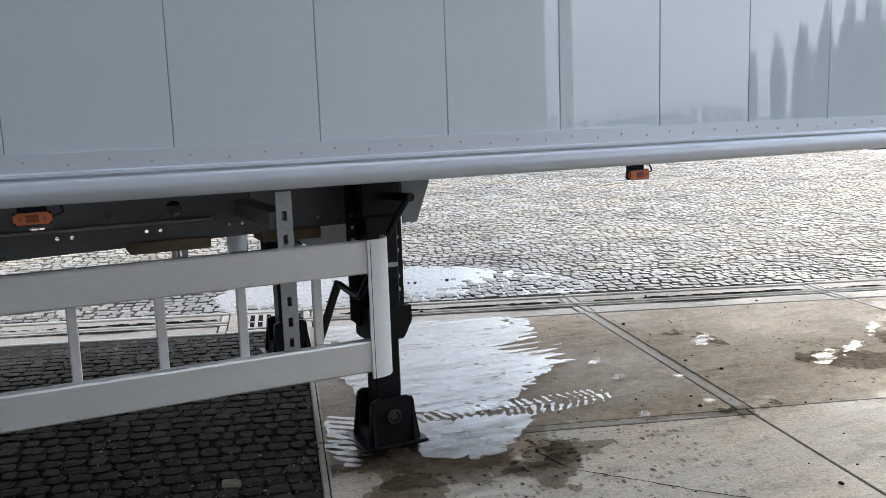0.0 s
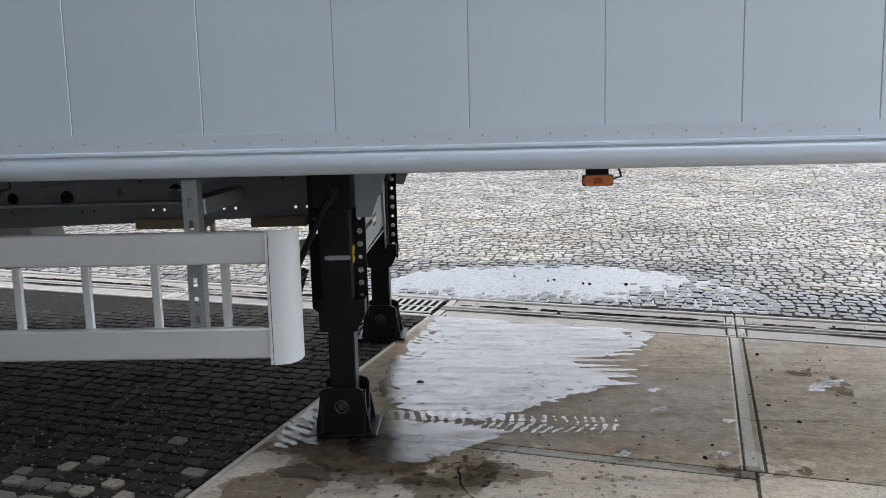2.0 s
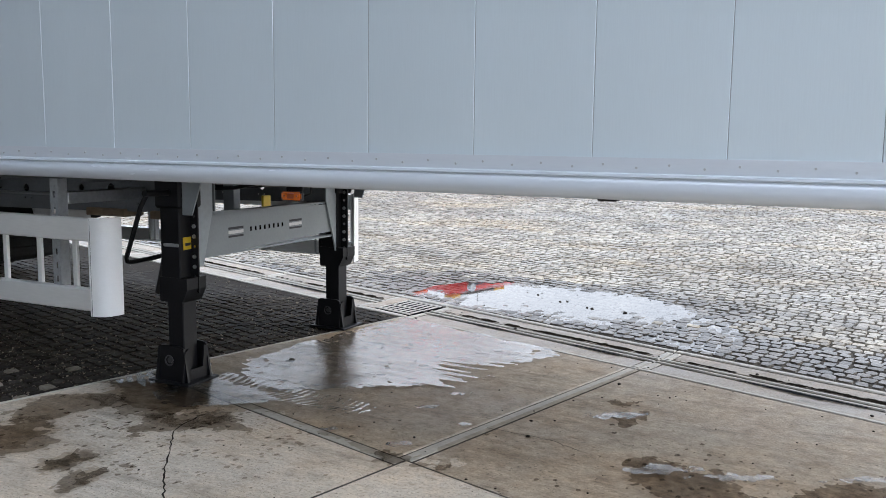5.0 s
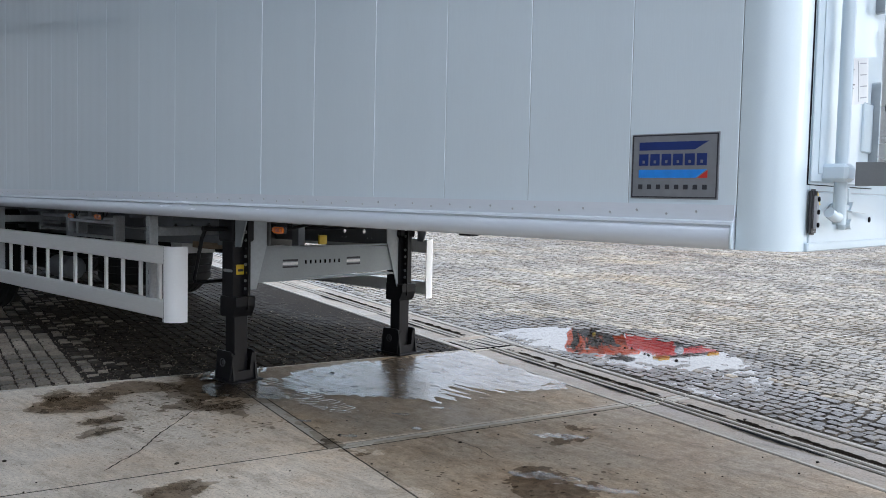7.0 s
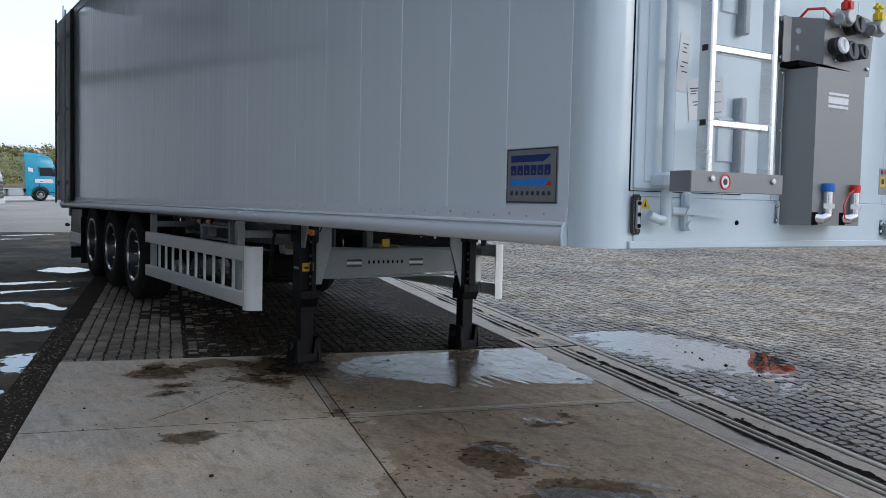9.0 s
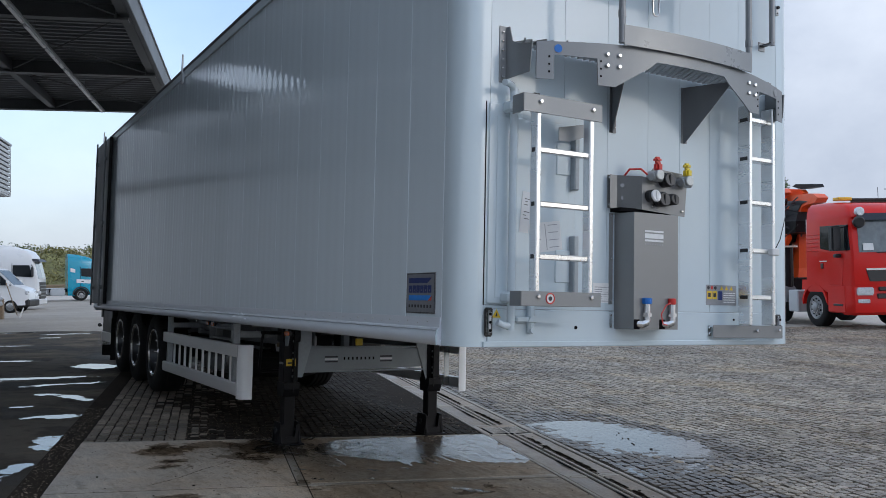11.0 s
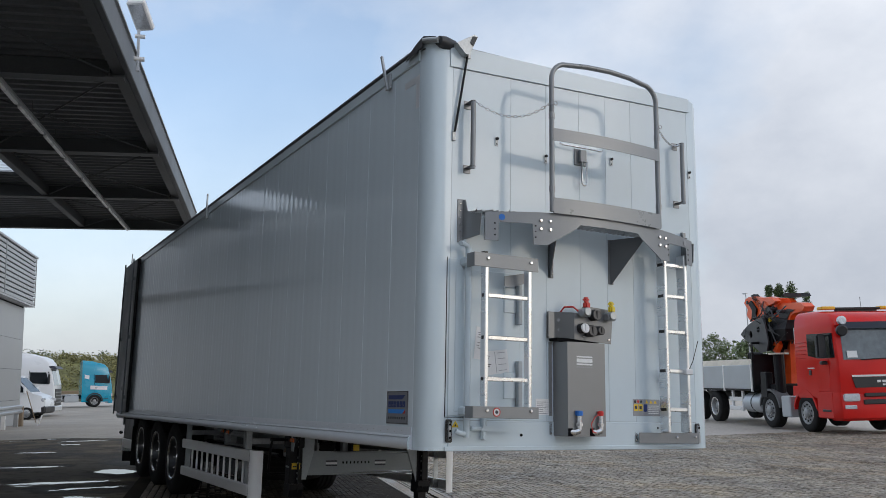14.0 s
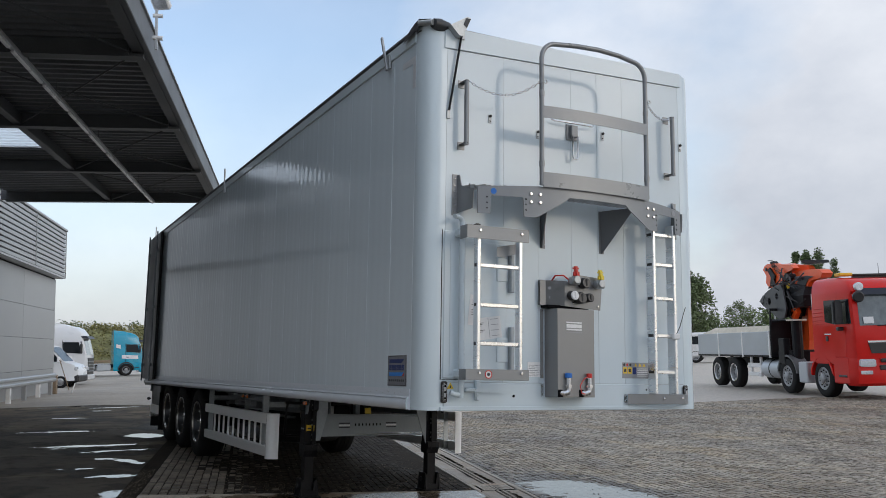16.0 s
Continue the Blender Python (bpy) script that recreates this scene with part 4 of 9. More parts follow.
# ---- side guards ----
def side_guard(y, s, label, slats):
    """Two aluminium rails joined by slats, with an upright end cap; s points outwards."""
    xa, xb = -7.11, -3.996
    def yy(a, b):
        return (min(y - s * a, y - s * b), max(y - s * a, y - s * b))
    ya, yb = yy(0.0, 0.03)
    g = part("side_guard", box((xa, ya, 0.829), (xb, yb, 0.945), 0.006), M_GUARD, trailer, label)
    part("lower_bar", box((xa, ya, 0.480), (xb, yb, 0.592), 0.006), M_GUARD, g)
    for z in (0.483, 0.584, 0.832, 0.937):
        part("rail_flange", box((xa, min(y - s * 0.028, y - s * 0.058), z), (xb, max(y - s * 0.028, y - s * 0.058), z + 0.005), 0.001), M_GUARD, g)
    for k in range(slats):
        x = -4.179 - 0.258 * k
        part("slat", box((x - 0.0155, min(y - s * 0.052, y - s * 0.072), 0.50), (x + 0.0155, max(y - s * 0.052, y - s * 0.072), 0.93), 0.003), M_GUARD, g)
    b = bmesh.new()
    prof = [(-0.10, 0.0), (-0.06, 0.004), (-0.03, 0.018), (-0.01, 0.045), (0.0, 0.085), (0.0, 0.12), (-0.008, 0.12), (-0.009, 0.085), (-0.018, 0.05), (-0.036, 0.026), (-0.062, 0.013), (-0.10, 0.009)]
    rows = [[b.verts.new((-3.912 + px, y - s * (py - 0.008), z)) for px, py in prof] for z in (0.458, 0.947)]
    for i in range(len(prof)):
        j = (i + 1) % len(prof)
        b.faces.new((rows[0][i], rows[0][j], rows[1][j], rows[1][i]))
    b.faces.new(rows[0])
    b.faces.new(rows[1])
    bmesh.ops.recalc_face_normals(b, faces=b.faces)
    part("end_cap", b, M_WHITE_CAP, g, "bright aluminium end cap", smooth=True)
    part("end_edge", box((-4.003, min(y - s * 0.001, y + s * 0.008), 0.455), (-3.999, max(y - s * 0.001, y + s * 0.012), 0.945), 0.002), M_BLACK, g)
    for x in (-4.282, -7.0):
        hl = [[(hx - 0.008, hz - 0.016), (hx + 0.008, hz - 0.016), (hx + 0.008, hz + 0.016), (hx - 0.008, hz + 0.016)] for hx in (0.0,) for hz in (0.62, 0.69, 0.76, 0.97, 1.05)]
        part("hanger", plate([(-0.027, 0.49), (0.027, 0.49), (0.027, 1.13), (-0.027, 1.13)], 0.005, at((x, y - s * 0.034 + 0.0025, 0)) @ XZ, hl), M_STEEL, g, "galvanised hanger bracket with slots")
        part("hanger_side", box((x + 0.022, min(y - s * 0.036, y - s * 0.09), 0.49), (x + 0.028, max(y - s * 0.036, y - s * 0.09), 1.13)), M_STEEL, g)
        part("hanger_arm", box((x - 0.035, min(y - s * 0.09, y - s * 0.62), 1.0), (x + 0.036, max(y - s * 0.09, y - s * 0.62), 1.06), 0.003), M_STEEL, g)
        for z in (0.53, 0.87, 1.09):
            part("bolt", rod((x, y - s * 0.03, z), (x, y - s * 0.05 if z != 0.53 else y - s * 0.028, z), 0.011, 8), M_STEEL, g)
    return g


side_guard(0.085, -1, "aluminium side guard with two rails and slats", 11)
side_guard(W - 0.085, 1, "aluminium side guard on the far side", 0)
# ---- wheels, shared by trailer and lorries ----
def lathe(profile, seg=32, caps=False):
    """A turned shape round the y axis: profile of (radius, y)."""
    b = bmesh.new()
    rings = [[b.verts.new((r * math.cos(2 * math.pi * k / seg), y, r * math.sin(2 * math.pi * k / seg))) for k in range(seg)] for r, y in profile]
    for q0, q1 in zip(rings, rings[1:]):
        for k in range(seg):
            b.faces.new((q0[k], q0[(k + 1) % seg], q1[(k + 1) % seg], q1[k]))
    if caps and profile[0][0] > 1e-4:
        b.faces.new(rings[0][::-1])
    if caps and profile[-1][0] > 1e-4:
        b.faces.new(rings[-1])
    bmesh.ops.recalc_face_normals(b, faces=b.faces)
    return b


def wheel(parent, x, y, z, r=0.5, w=0.36, s=-1, rim_mat=None, dished=True):
    """A tyre with grooves and a rim with nuts; s points outwards. y is the outer face of the tyre."""
    m = at((x, y, z)) @ (Matrix.Identity(4) if s < 0 else Matrix.Rotation(math.pi, 4, "Z"))
    ri = r * 0.585
    prof = [(ri, 0.03), (ri + 0.02, 0.012), (ri + 0.06, 0.0), (r - 0.09, 0.0), (r - 0.035, 0.012), (r - 0.008, 0.035)]
    for k in range(4):
        y0 = 0.05 + (w - 0.1) * k / 4
        prof += [(r, y0), (r, y0 + (w - 0.1) / 4 - 0.014), (r - 0.014, y0 + (w - 0.1) / 4 - 0.012), (r - 0.014, y0 + (w - 0.1) / 4 - 0.002)]
    prof += [(r, w - 0.05), (r - 0.02, w - 0.015), (r - 0.09, w), (ri + 0.04, w), (ri, w - 0.03), (ri, 0.03)]
    wh = part("wheel", moved(lathe(prof, 40), m), M_RUBBER, parent, "black tyre on a silver rim", smooth=True)
    d = 0.15 if dished else 0.02
    rim = [(ri + 0.012, 0.012), (ri + 0.008, 0.004), (ri - 0.006, 0.006), (ri - 0.02, 0.03), (ri - 0.035, d * 0.8), (0.19, d + 0.02), (0.17, d + 0.015), (0.13, d), (0.125, d - 0.05), (0.10, d - 0.07), (0.0, d - 0.075)]
    rm = part("rim", moved(lathe(rim, 36), m), rim_mat or M_RIM_DARK, wh, smooth=True)
    if dished:
        part("rim_lip", moved(lathe([(ri + 0.013, 0.010), (ri + 0.009, 0.001), (ri - 0.010, 0.003), (ri - 0.024, 0.022), (ri - 0.020, 0.026), (ri + 0.013, 0.010)], 36), m), M_CHROME, rm, smooth=True)
    for k in range(10):
        a = 2 * math.pi * k / 10
        c = m @ Vector((0.155 * math.cos(a), d - 0.004, 0.155 * math.sin(a)))
        e = m @ Vector((0.155 * math.cos(a), d - 0.038, 0.155 * math.sin(a)))
        part("wheel_nut", rod(c, e, 0.021, 6), M_CHROME, rm)
        if dished:
            part("rim_spoke", rod(m @ Vector((0.20 * math.cos(a), d * 0.9, 0.20 * math.sin(a))), m @ Vector((0.255 * math.cos(a), d * 0.55, 0.255 * math.sin(a))), 0.013, 6), M_CHROME, rm)
        h = m @ Vector((0.228 * math.cos(a + 0.3), d * 0.92 + 0.012, 0.228 * math.sin(a + 0.3)))
        h2 = m @ Vector((0.228 * math.cos(a + 0.3), d * 0.92 - 0.010, 0.228 * math.sin(a + 0.3)))
        part("vent_hole", rod(h, h2, 0.024, 10), M_DARK, rm)
    return wh
# ---- running gear of the trailer ----
def floor_z(x, y):
    """The apron's height in the trailer's own frame."""
    return -0.032 - 0.0238 * x + 0.00535 * y


AXLES = (-7.77, -8.99, -10.21)
for ax in AXLES:
    zc = floor_z(ax, 0.2) + 0.497
    axle = part("axle", rod((ax, 0.4, zc), (ax, W - 0.4, zc), 0.065, 14), M_BLACK, trailer, "black trailer axle", smooth=True)
    part("brake_chamber", rod((ax + 0.22, 0.75, zc + 0.1), (ax + 0.22, 1.0, zc + 0.1), 0.085, 14), M_BLACK, axle)
    part("trailing_arm", box((ax - 0.05, 0.68, zc - 0.11), (ax + 0.62, 0.76, zc + 0.03), 0.01), M_BLACK, axle)
    part("air_spring", rod((ax - 0.30, 0.78, zc + 0.0), (ax - 0.30, 0.78, 0.90), 0.12, 16), M_RUBBER, axle)
    wheel(trailer, ax, 0.10, zc, s=-1)
    wheel(trailer, ax, W - 0.10, floor_z(ax, W - 0.2) + 0.497, s=1)
    # black half-round mudguard above each wheel
    for y0 in (0.10, W - 0.46):
        pts = [(ax + 0.60 * math.cos(radians(a)), zc + 0.52 * math.sin(radians(a)) + 0.02) for a in range(35, 146, 10)]
        g = bmesh.new()
        r0 = [g.verts.new((x, y0, min(z, 1.14))) for x, z in pts]
        r1 = [g.verts.new((x, y0 + 0.36, min(z, 1.14))) for x, z in pts]
        for i in range(len(pts) - 1):
            g.faces.new((r0[i], r0[i + 1], r1[i + 1], r1[i]))
        bmesh.ops.solidify(g, geom=g.faces[:], thickness=0.008)
        part("mudguard", g, M_BLACK_PLASTIC, trailer)
# box and mud flap behind the last wheel
tail = part("tail_unit", box((X_REAR + 0.1, 0.13, 0.76), (-11.1, 0.34, 1.12), 0.01), M_BLACK_PLASTIC, trailer, "black equipment box behind the wheels")
part("tail_lamp_box", box((X_REAR + 0.05, 0.12, 0.60), (-11.15, 0.20, 0.76), 0.008), M_GUARD, tail)
part("mud_flap", box((-11.12, 0.12, 0.33), (-11.10, 0.50, 1.0), 0.003), M_RUBBER, tail)
part("rear_flap", box((X_REAR + 0.1, 0.13, 0.35), (X_REAR + 0.12, 0.6, 0.9), 0.003), M_RUBBER, tail)
part("rear_flap", box((X_REAR + 0.1, W - 0.6, 0.35), (X_REAR + 0.12, W - 0.13, 0.9), 0.003), M_RUBBER, tail)
part("under_run_bar", box((X_REAR + 0.02, 0.12, 0.52), (X_REAR + 0.12, W - 0.12, 0.64), 0.008), M_GUARD, tail)
part("tow_pin", rod((X_REAR + 0.1, 0.1, 0.86), (X_REAR - 0.06, 0.1, 0.86), 0.016, 8), M_BLACK, tail)
part("tow_knob", rod((X_REAR - 0.04, 0.1, 0.86), (X_REAR - 0.08, 0.1, 0.86), 0.03, 10), M_BLACK, tail)

# ladder rack behind the side guard
rack = part("stowage_rack", box((-7.0, 0.5, 1.055), (-5.55, 0.515, 1.075)), M_STEEL, trailer, "galvanised stowage rack under the floor")
for z in (0.94, 1.06):
    part("rack_rail", box((-7.0, 0.49, z), (-6.2, 0.52, z + 0.025), 0.003), M_STEEL, rack)
    part("rack_rail", box((-6.28, 0.44, z - 0.03), (-5.4, 0.47, z - 0.005), 0.003), M_STEEL, rack)
for x in (-7.0, -6.2):
    part("rack_end", box((x - 0.02, 0.48, 0.93), (x + 0.02, 0.56, 1.10), 0.003), M_STEEL, rack)
for x in (-6.28, -5.42):
    part("rack_end", box((x - 0.02, 0.43, 0.90), (x + 0.02, 0.51, 1.10), 0.003), M_STEEL, rack)
part("rack_pin", rod((-7.25, 0.5, 1.0), (-6.6, 0.5, 1.0), 0.012, 8), M_STEEL, rack)

# spare wheel carrier, air tanks, boxes between the rails
spare = part("spare_carrier", box((-6.9, 0.95, 0.88), (-5.9, 1.65, 0.92)), M_BLACK, trailer)
sp = wheel(spare, 0, 0, 0, s=-1)
sp.matrix_local = at((-6.4, 1.3, 0.46)) @ Matrix.Rotation(math.pi / 2, 4, "X")
for x, y in ((-6.0, 1.0), (-6.0, 1.55)):
    part("air_tank", rod((x - 0.45, y, 0.88), (x + 0.45, y, 0.88), 0.12, 20, bevel=0.02), M_BLACK, trailer, "black air tank", smooth=True)
part("bright_tank", rod((-6.95, 0.62, 0.60), (-6.55, 0.62, 0.60), 0.10, 20, bevel=0.02), M_FRAME, trailer, "grey metal air tank", smooth=True)
part("tool_tray", plate([(-5.46, 0.795), (-5.29, 0.795), (-5.33, 0.93), (-5.51, 0.93)], 0.3, at((0, 1.25, 0)) @ XZ), M_WHITE, trailer, "pale tray under the chassis")
part("rubber_block", box((-4.72, 0.70, 0.885), (-4.42, 0.86, 0.93), 0.005), M_WOOD, trailer, "brown spacer block under the chassis rail")
part("rubber_block", box((-4.22, 0.70, 0.885), (-3.98, 0.86, 0.93), 0.005), M_WOOD, trailer, "brown spacer block under the chassis rail")
part("post_bracket", box((-4.03, 1.1, 0.84), (-3.95, 1.16, 1.14), 0.004), M_BEAM, trailer)
for x in (-4.52, -4.48):
    part("strap", box((x - 0.008, 1.0, 0.72), (x + 0.008, 1.03, 1.0)), M_STEEL, trailer)
part("yellow_tag", box((-3.79, 1.15, 0.945), (-3.77, 1.22, 1.01), 0.004), M_YELLOW, trailer, "yellow tag on the cross beam")
part("service_box", box((-5.75, 1.75, 0.80), (-5.25, 2.15, 1.05), 0.02), M_BLACK_PLASTIC, trailer, "black service box under the floor")
for k in range(4):
    y = 0.95 + 0.22 * k
    part("air_hose", tube([(-3.6, y, 1.1), (-3.85, y + 0.03, 1.06), (-4.3, y + 0.06, 1.03), (-4.9, y - 0.02, 1.06), (-5.6, y, 1.05)], 0.011, 6), M_BLACK_PLASTIC, trailer)


# amber side lamps
def side_lamp(x, y, z, s):
    lamp = part("side_lamp", box((x - 0.052, y - 0.008, z - 0.018), (x + 0.052, y + 0.008, z + 0.018), 0.007, segs=2), M_ORANGE, trailer, "oblong amber side lamp")
    part("lamp_base", box((x - 0.055, min(y, y - s * 0.02), z - 0.02), (x + 0.055, max(y, y - s * 0.02), z + 0.02), 0.006), M_BLACK_PLASTIC, lamp)
    part("lamp_inner", box((x - 0.018, min(y, y + s * 0.0095), z - 0.011), (x + 0.018, max(y, y + s * 0.0095), z + 0.011), 0.002), M_AMBER_DARK, lamp)
    for dx in (-0.033, 0.033):
        part("screw", rod((x + dx, y, z), (x + dx, y + s * 0.0095, z), 0.005, 6), M_AMBER_DARK, lamp)
    part("lamp_bracket", box((x - 0.04, min(y - s * 0.02, y - s * 0.03), z), (x + 0.04, max(y - s * 0.02, y - s * 0.03), 1.15)), M_BLACK, lamp)
    part("lamp_cable", tube([(x + 0.05, y - s * 0.02, z), (x + 0.085, y - s * 0.025, z + 0.012), (x + 0.075, y - s * 0.04, z + 0.05)], 0.004, 6), M_BLACK_PLASTIC, lamp)


side_lamp(-2.83, 0.12, 1.098, -1)
side_lamp(-5.03, 0.12, 1.102, -1)
side_lamp(-2.83, W - 0.12, 1.098, 1)
side_lamp(-5.9, 0.30, 1.085, -1)
part("drain_plug", box((-1.475, 0.10, 1.132), (-1.405, 0.16, 1.147), 0.004), M_BLACK, trailer)

# tarpaulin levers on the upper rail
for x in (-0.66, -6.15, -11.7):
    lv = part("tarp_lever", moved(box((-0.012, -0.012, 0.0), (0.012, 0.006, 0.34), 0.003), at((x + 0.02, -0.03, 3.79)) @ pose(0, 0, 0, 0, -22 if x > -1 else 0)), M_STEEL, trailer, "metal lever for the tarpaulin")
    part("lever_base", box((x - 0.03, -0.03, 3.80), (x + 0.045, -0.010, 3.92), 0.004), M_STEEL, lv)
# ---- fittings on the front wall ----
def bolts(parent, pts, d=(0.012, 0, 0), r=0.012, mat=None):
    for p in pts:
        part("bolt", rod(p, Vector(p) + Vector(d), r, 8, bevel=0.003), mat or M_CHROME, parent)


# maker's badge on the side: coloured shapes only
badge = part("badge", box((-0.556, -0.004, 1.308), (-0.228, 0.001, 1.532), 0.001), M_BADGE, trailer, "grey maker's badge with blue bars")
for za, zb in ((1.312, 1.316), (1.524, 1.528)):
    part("badge_rim", box((-0.552, -0.0055, za), (-0.232, -0.004, zb)), M_INK, badge)
for xa, xb in ((-0.552, -0.548), (-0.236, -0.232)):
    part("badge_rim", box((xa, -0.0055, 1.316), (xb, -0.004, 1.524)), M_INK, badge)
part("blue_bar", plate([(-0.525, 1.475), (-0.315, 1.475), (-0.265, 1.503), (-0.525, 1.503)], 0.0015, at((0, -0.004, 0)) @ XZ), M_NAVY, badge)
for k in range(6):
    x = -0.525 + 0.0437 * k
    part("print_bar", plate([(x, 1.422), (x + 0.036, 1.422), (x + 0.036, 1.462), (x, 1.462)], 0.0015, at((0, -0.004, 0)) @ XZ, [[(x + 0.013, 1.43), (x + 0.023, 1.43), (x + 0.023, 1.44), (x + 0.013, 1.44)]]), M_NAVY, badge)
part("light_bar", plate([(-0.525, 1.38), (-0.31, 1.38), (-0.27, 1.408), (-0.525, 1.408)], 0.0015, at((0, -0.004, 0)) @ XZ), M_SKYBLUE, badge)
part("red_tip", plate([(-0.302, 1.38), (-0.267, 1.38), (-0.267, 1.405)], 0.0015, at((0, -0.004, 0)) @ XZ), M_RED_PRINT, badge)
for k in range(8):
    x = -0.525 + 0.0345 * k
    part("print_bar", box((x, -0.0055, 1.341), (x + 0.016, -0.004, 1.357)), M_INK, badge)
# reflective corner mark, pale
part("reflective_tape", plate([(-0.405, 3.715), (-0.405, 3.765), (-0.17, 3.765), (-0.17, 3.52), (-0.222, 3.52), (-0.222, 3.715)], 0.0012, at((0, -0.0005, 0)) @ XZ), M_TAPE, trailer, "pale reflective corner tape")

# hatch with a rounded plate, its groove and hinges
hatch = part("hatch", box((0.0, 0.168, 1.372), (0.010, 0.74, 2.425), 0.004), M_FRONT, front, "light grey hatch plate")
part("groove", box((0.0, 0.150, 1.362), (0.0035, 0.155, 2.43)), M_DARK, hatch)
part("groove", box((0.0, 0.156, 1.362), (0.0035, 0.78, 1.365)), M_DARK, hatch)
part("inner_plate", box((0.010, 0.215, 1.40), (0.014, 0.69, 2.36), 0.003), M_FRONT, hatch)
for z in (1.58, 2.17):
    hg = part("hinge", box((0.0, 0.70, z - 0.17), (0.055, 0.735, z + 0.17), 0.006), M_BRACKET_LIGHT, front)
    part("hinge_leaf", box((0.0, 0.60, z - 0.09), (0.022, 0.70, z + 0.09), 0.005), M_FRONT, hg)
# upright locking tube with clamps and latch
tube_ = part("locking_tube", rod((0.06, 0.286, 1.235), (0.06, 0.286, 2.50), 0.0215, 14), M_FRONT, front, "grey upright locking tube", smooth=True)
for z in (1.405, 2.405):
    part("tube_clamp", box((0.0, 0.248, z - 0.030), (0.092, 0.328, z + 0.030), 0.012), M_FRONT, tube_)
part("tube_elbow", tube([(0.06, 0.286, 2.48), (0.07, 0.265, 2.515), (0.09, 0.22, 2.52), (0.10, 0.20, 2.515)], 0.018, 10), M_FRONT, tube_, smooth=True)
part("tube_foot", tube([(0.06, 0.286, 1.262), (0.06, 0.26, 1.258), (0.06, 0.235, 1.262), (0.055, 0.205, 1.275)], 0.018, 10), M_FRONT, tube_, smooth=True)
latch = part("latch", box((0.006, 0.33, 1.275), (0.05, 0.47, 1.305), 0.008), M_FRONT, front, "grey lever latch")
part("latch_lever", plate([(0.40, 1.28), (0.58, 1.27), (0.70, 1.277), (0.58, 1.30), (0.42, 1.31)], 0.012, at((0.045, 0, 0)) @ YZ), M_FRONT, latch)
part("latch_hook", box((0.0, 0.42, 1.215), (0.04, 0.46, 1.365), 0.01), M_FRONT, latch)
part("latch_pivot", rod((0.0, 0.44, 1.235), (0.05, 0.44, 1.235), 0.018, 10), M_FRONT, latch)
part("plug", rod((0.006, 0.755, 1.248), (0.010, 0.755, 1.248), 0.010, 10), M_DARK, front)
part("plug", rod((0.006, 2.0, 1.30), (0.010, 2.0, 1.30), 0.007, 8), M_DARK, front)

# outline lamps
for y, z in ((0.178, 1.275), (W - 0.178, 1.262)):
    ol = part("outline_lamp", moved(box((0.0, -0.026, -0.075), (0.013, 0.026, 0.075), 0.010, segs=3), at((0.006, y, z))), M_BLACK_PLASTIC, front, "black oval outline lamp")
    part("lamp_lens", moved(box((0.0, -0.018, -0.064), (0.024, 0.018, 0.064), 0.011, segs=2), at((0.006, y, z))), M_LENS_GREY, ol)
    for dz in (-0.042, 0.0, 0.042):
        part("screw", rod((0.030, y, z + dz), (0.034, y, z + dz), 0.008, 8), M_DARK, ol)
# warning triangle and labels
part("warning_triangle", plate([(0.203, 1.298), (0.257, 1.298), (0.230, 1.342)], 0.0015, at((0.0072, 0, 0)) @ YZ), M_YELLOW, front, "yellow warning triangle")
part("print_mark", plate([(0.223, 1.305), (0.237, 1.305), (0.230, 1.326)], 0.0008, at((0.0088, 0, 0)) @ YZ), M_INK, front)
lab = part("data_label", box((0.0, 0.88, 1.388), (0.0018, 1.02, 1.498)), M_WHITE_LABEL, front, "white data label with a table")
for k in range(7):
    part("print_bar", box((0.0018, 0.89, 1.395 + 0.013 * k), (0.0024, 0.945 if k % 3 else 0.97, 1.399 + 0.013 * k)), M_BADGE, lab)
    part("print_bar", box((0.0018, 0.955, 1.395 + 0.013 * k), (0.0024, 1.01, 1.3965 + 0.013 * k)), M_BADGE, lab)
wl_ = part("warning_label", box((0.0, 1.765, 1.388), (0.0018, 2.03, 1.512)), M_LABEL_GREY, front, "grey warning label with yellow squares")
for k in range(2):
    part("yellow_square", box((0.0018, 1.775 + 0.045 * k, 1.425), (0.0026, 1.813 + 0.045 * k, 1.475)), M_YELLOW, wl_)
    part("print_bar", box((0.0026, 1.782 + 0.045 * k, 1.438), (0.0030, 1.804 + 0.045 * k, 1.462)), M_INK, wl_)
part("blue_square", box((0.0018, 1.87, 1.42), (0.0026, 1.905, 1.475)), M_NAVY, wl_)
for k in range(3):
    part("pictogram", plate([(1.885 + 0.042 * k, 1.482), (1.915 + 0.042 * k, 1.482), (1.90 + 0.042 * k, 1.507)], 0.0008, at((0.0018, 0, 0)) @ YZ), M_YELLOW, wl_)
    part("pictogram", plate(ring2d(1.785 + 0.03 * k, 1.494, 0.011, 10), 0.0008, at((0.0018, 0, 0)) @ YZ), M_RED_PRINT if k % 2 else M_INK, wl_)
for k in range(5):
    part("print_bar", box((0.0018, 1.915, 1.405 + 0.014 * k), (0.0024, 2.02, 1.410 + 0.014 * k)), M_WHITE_LABEL, wl_)
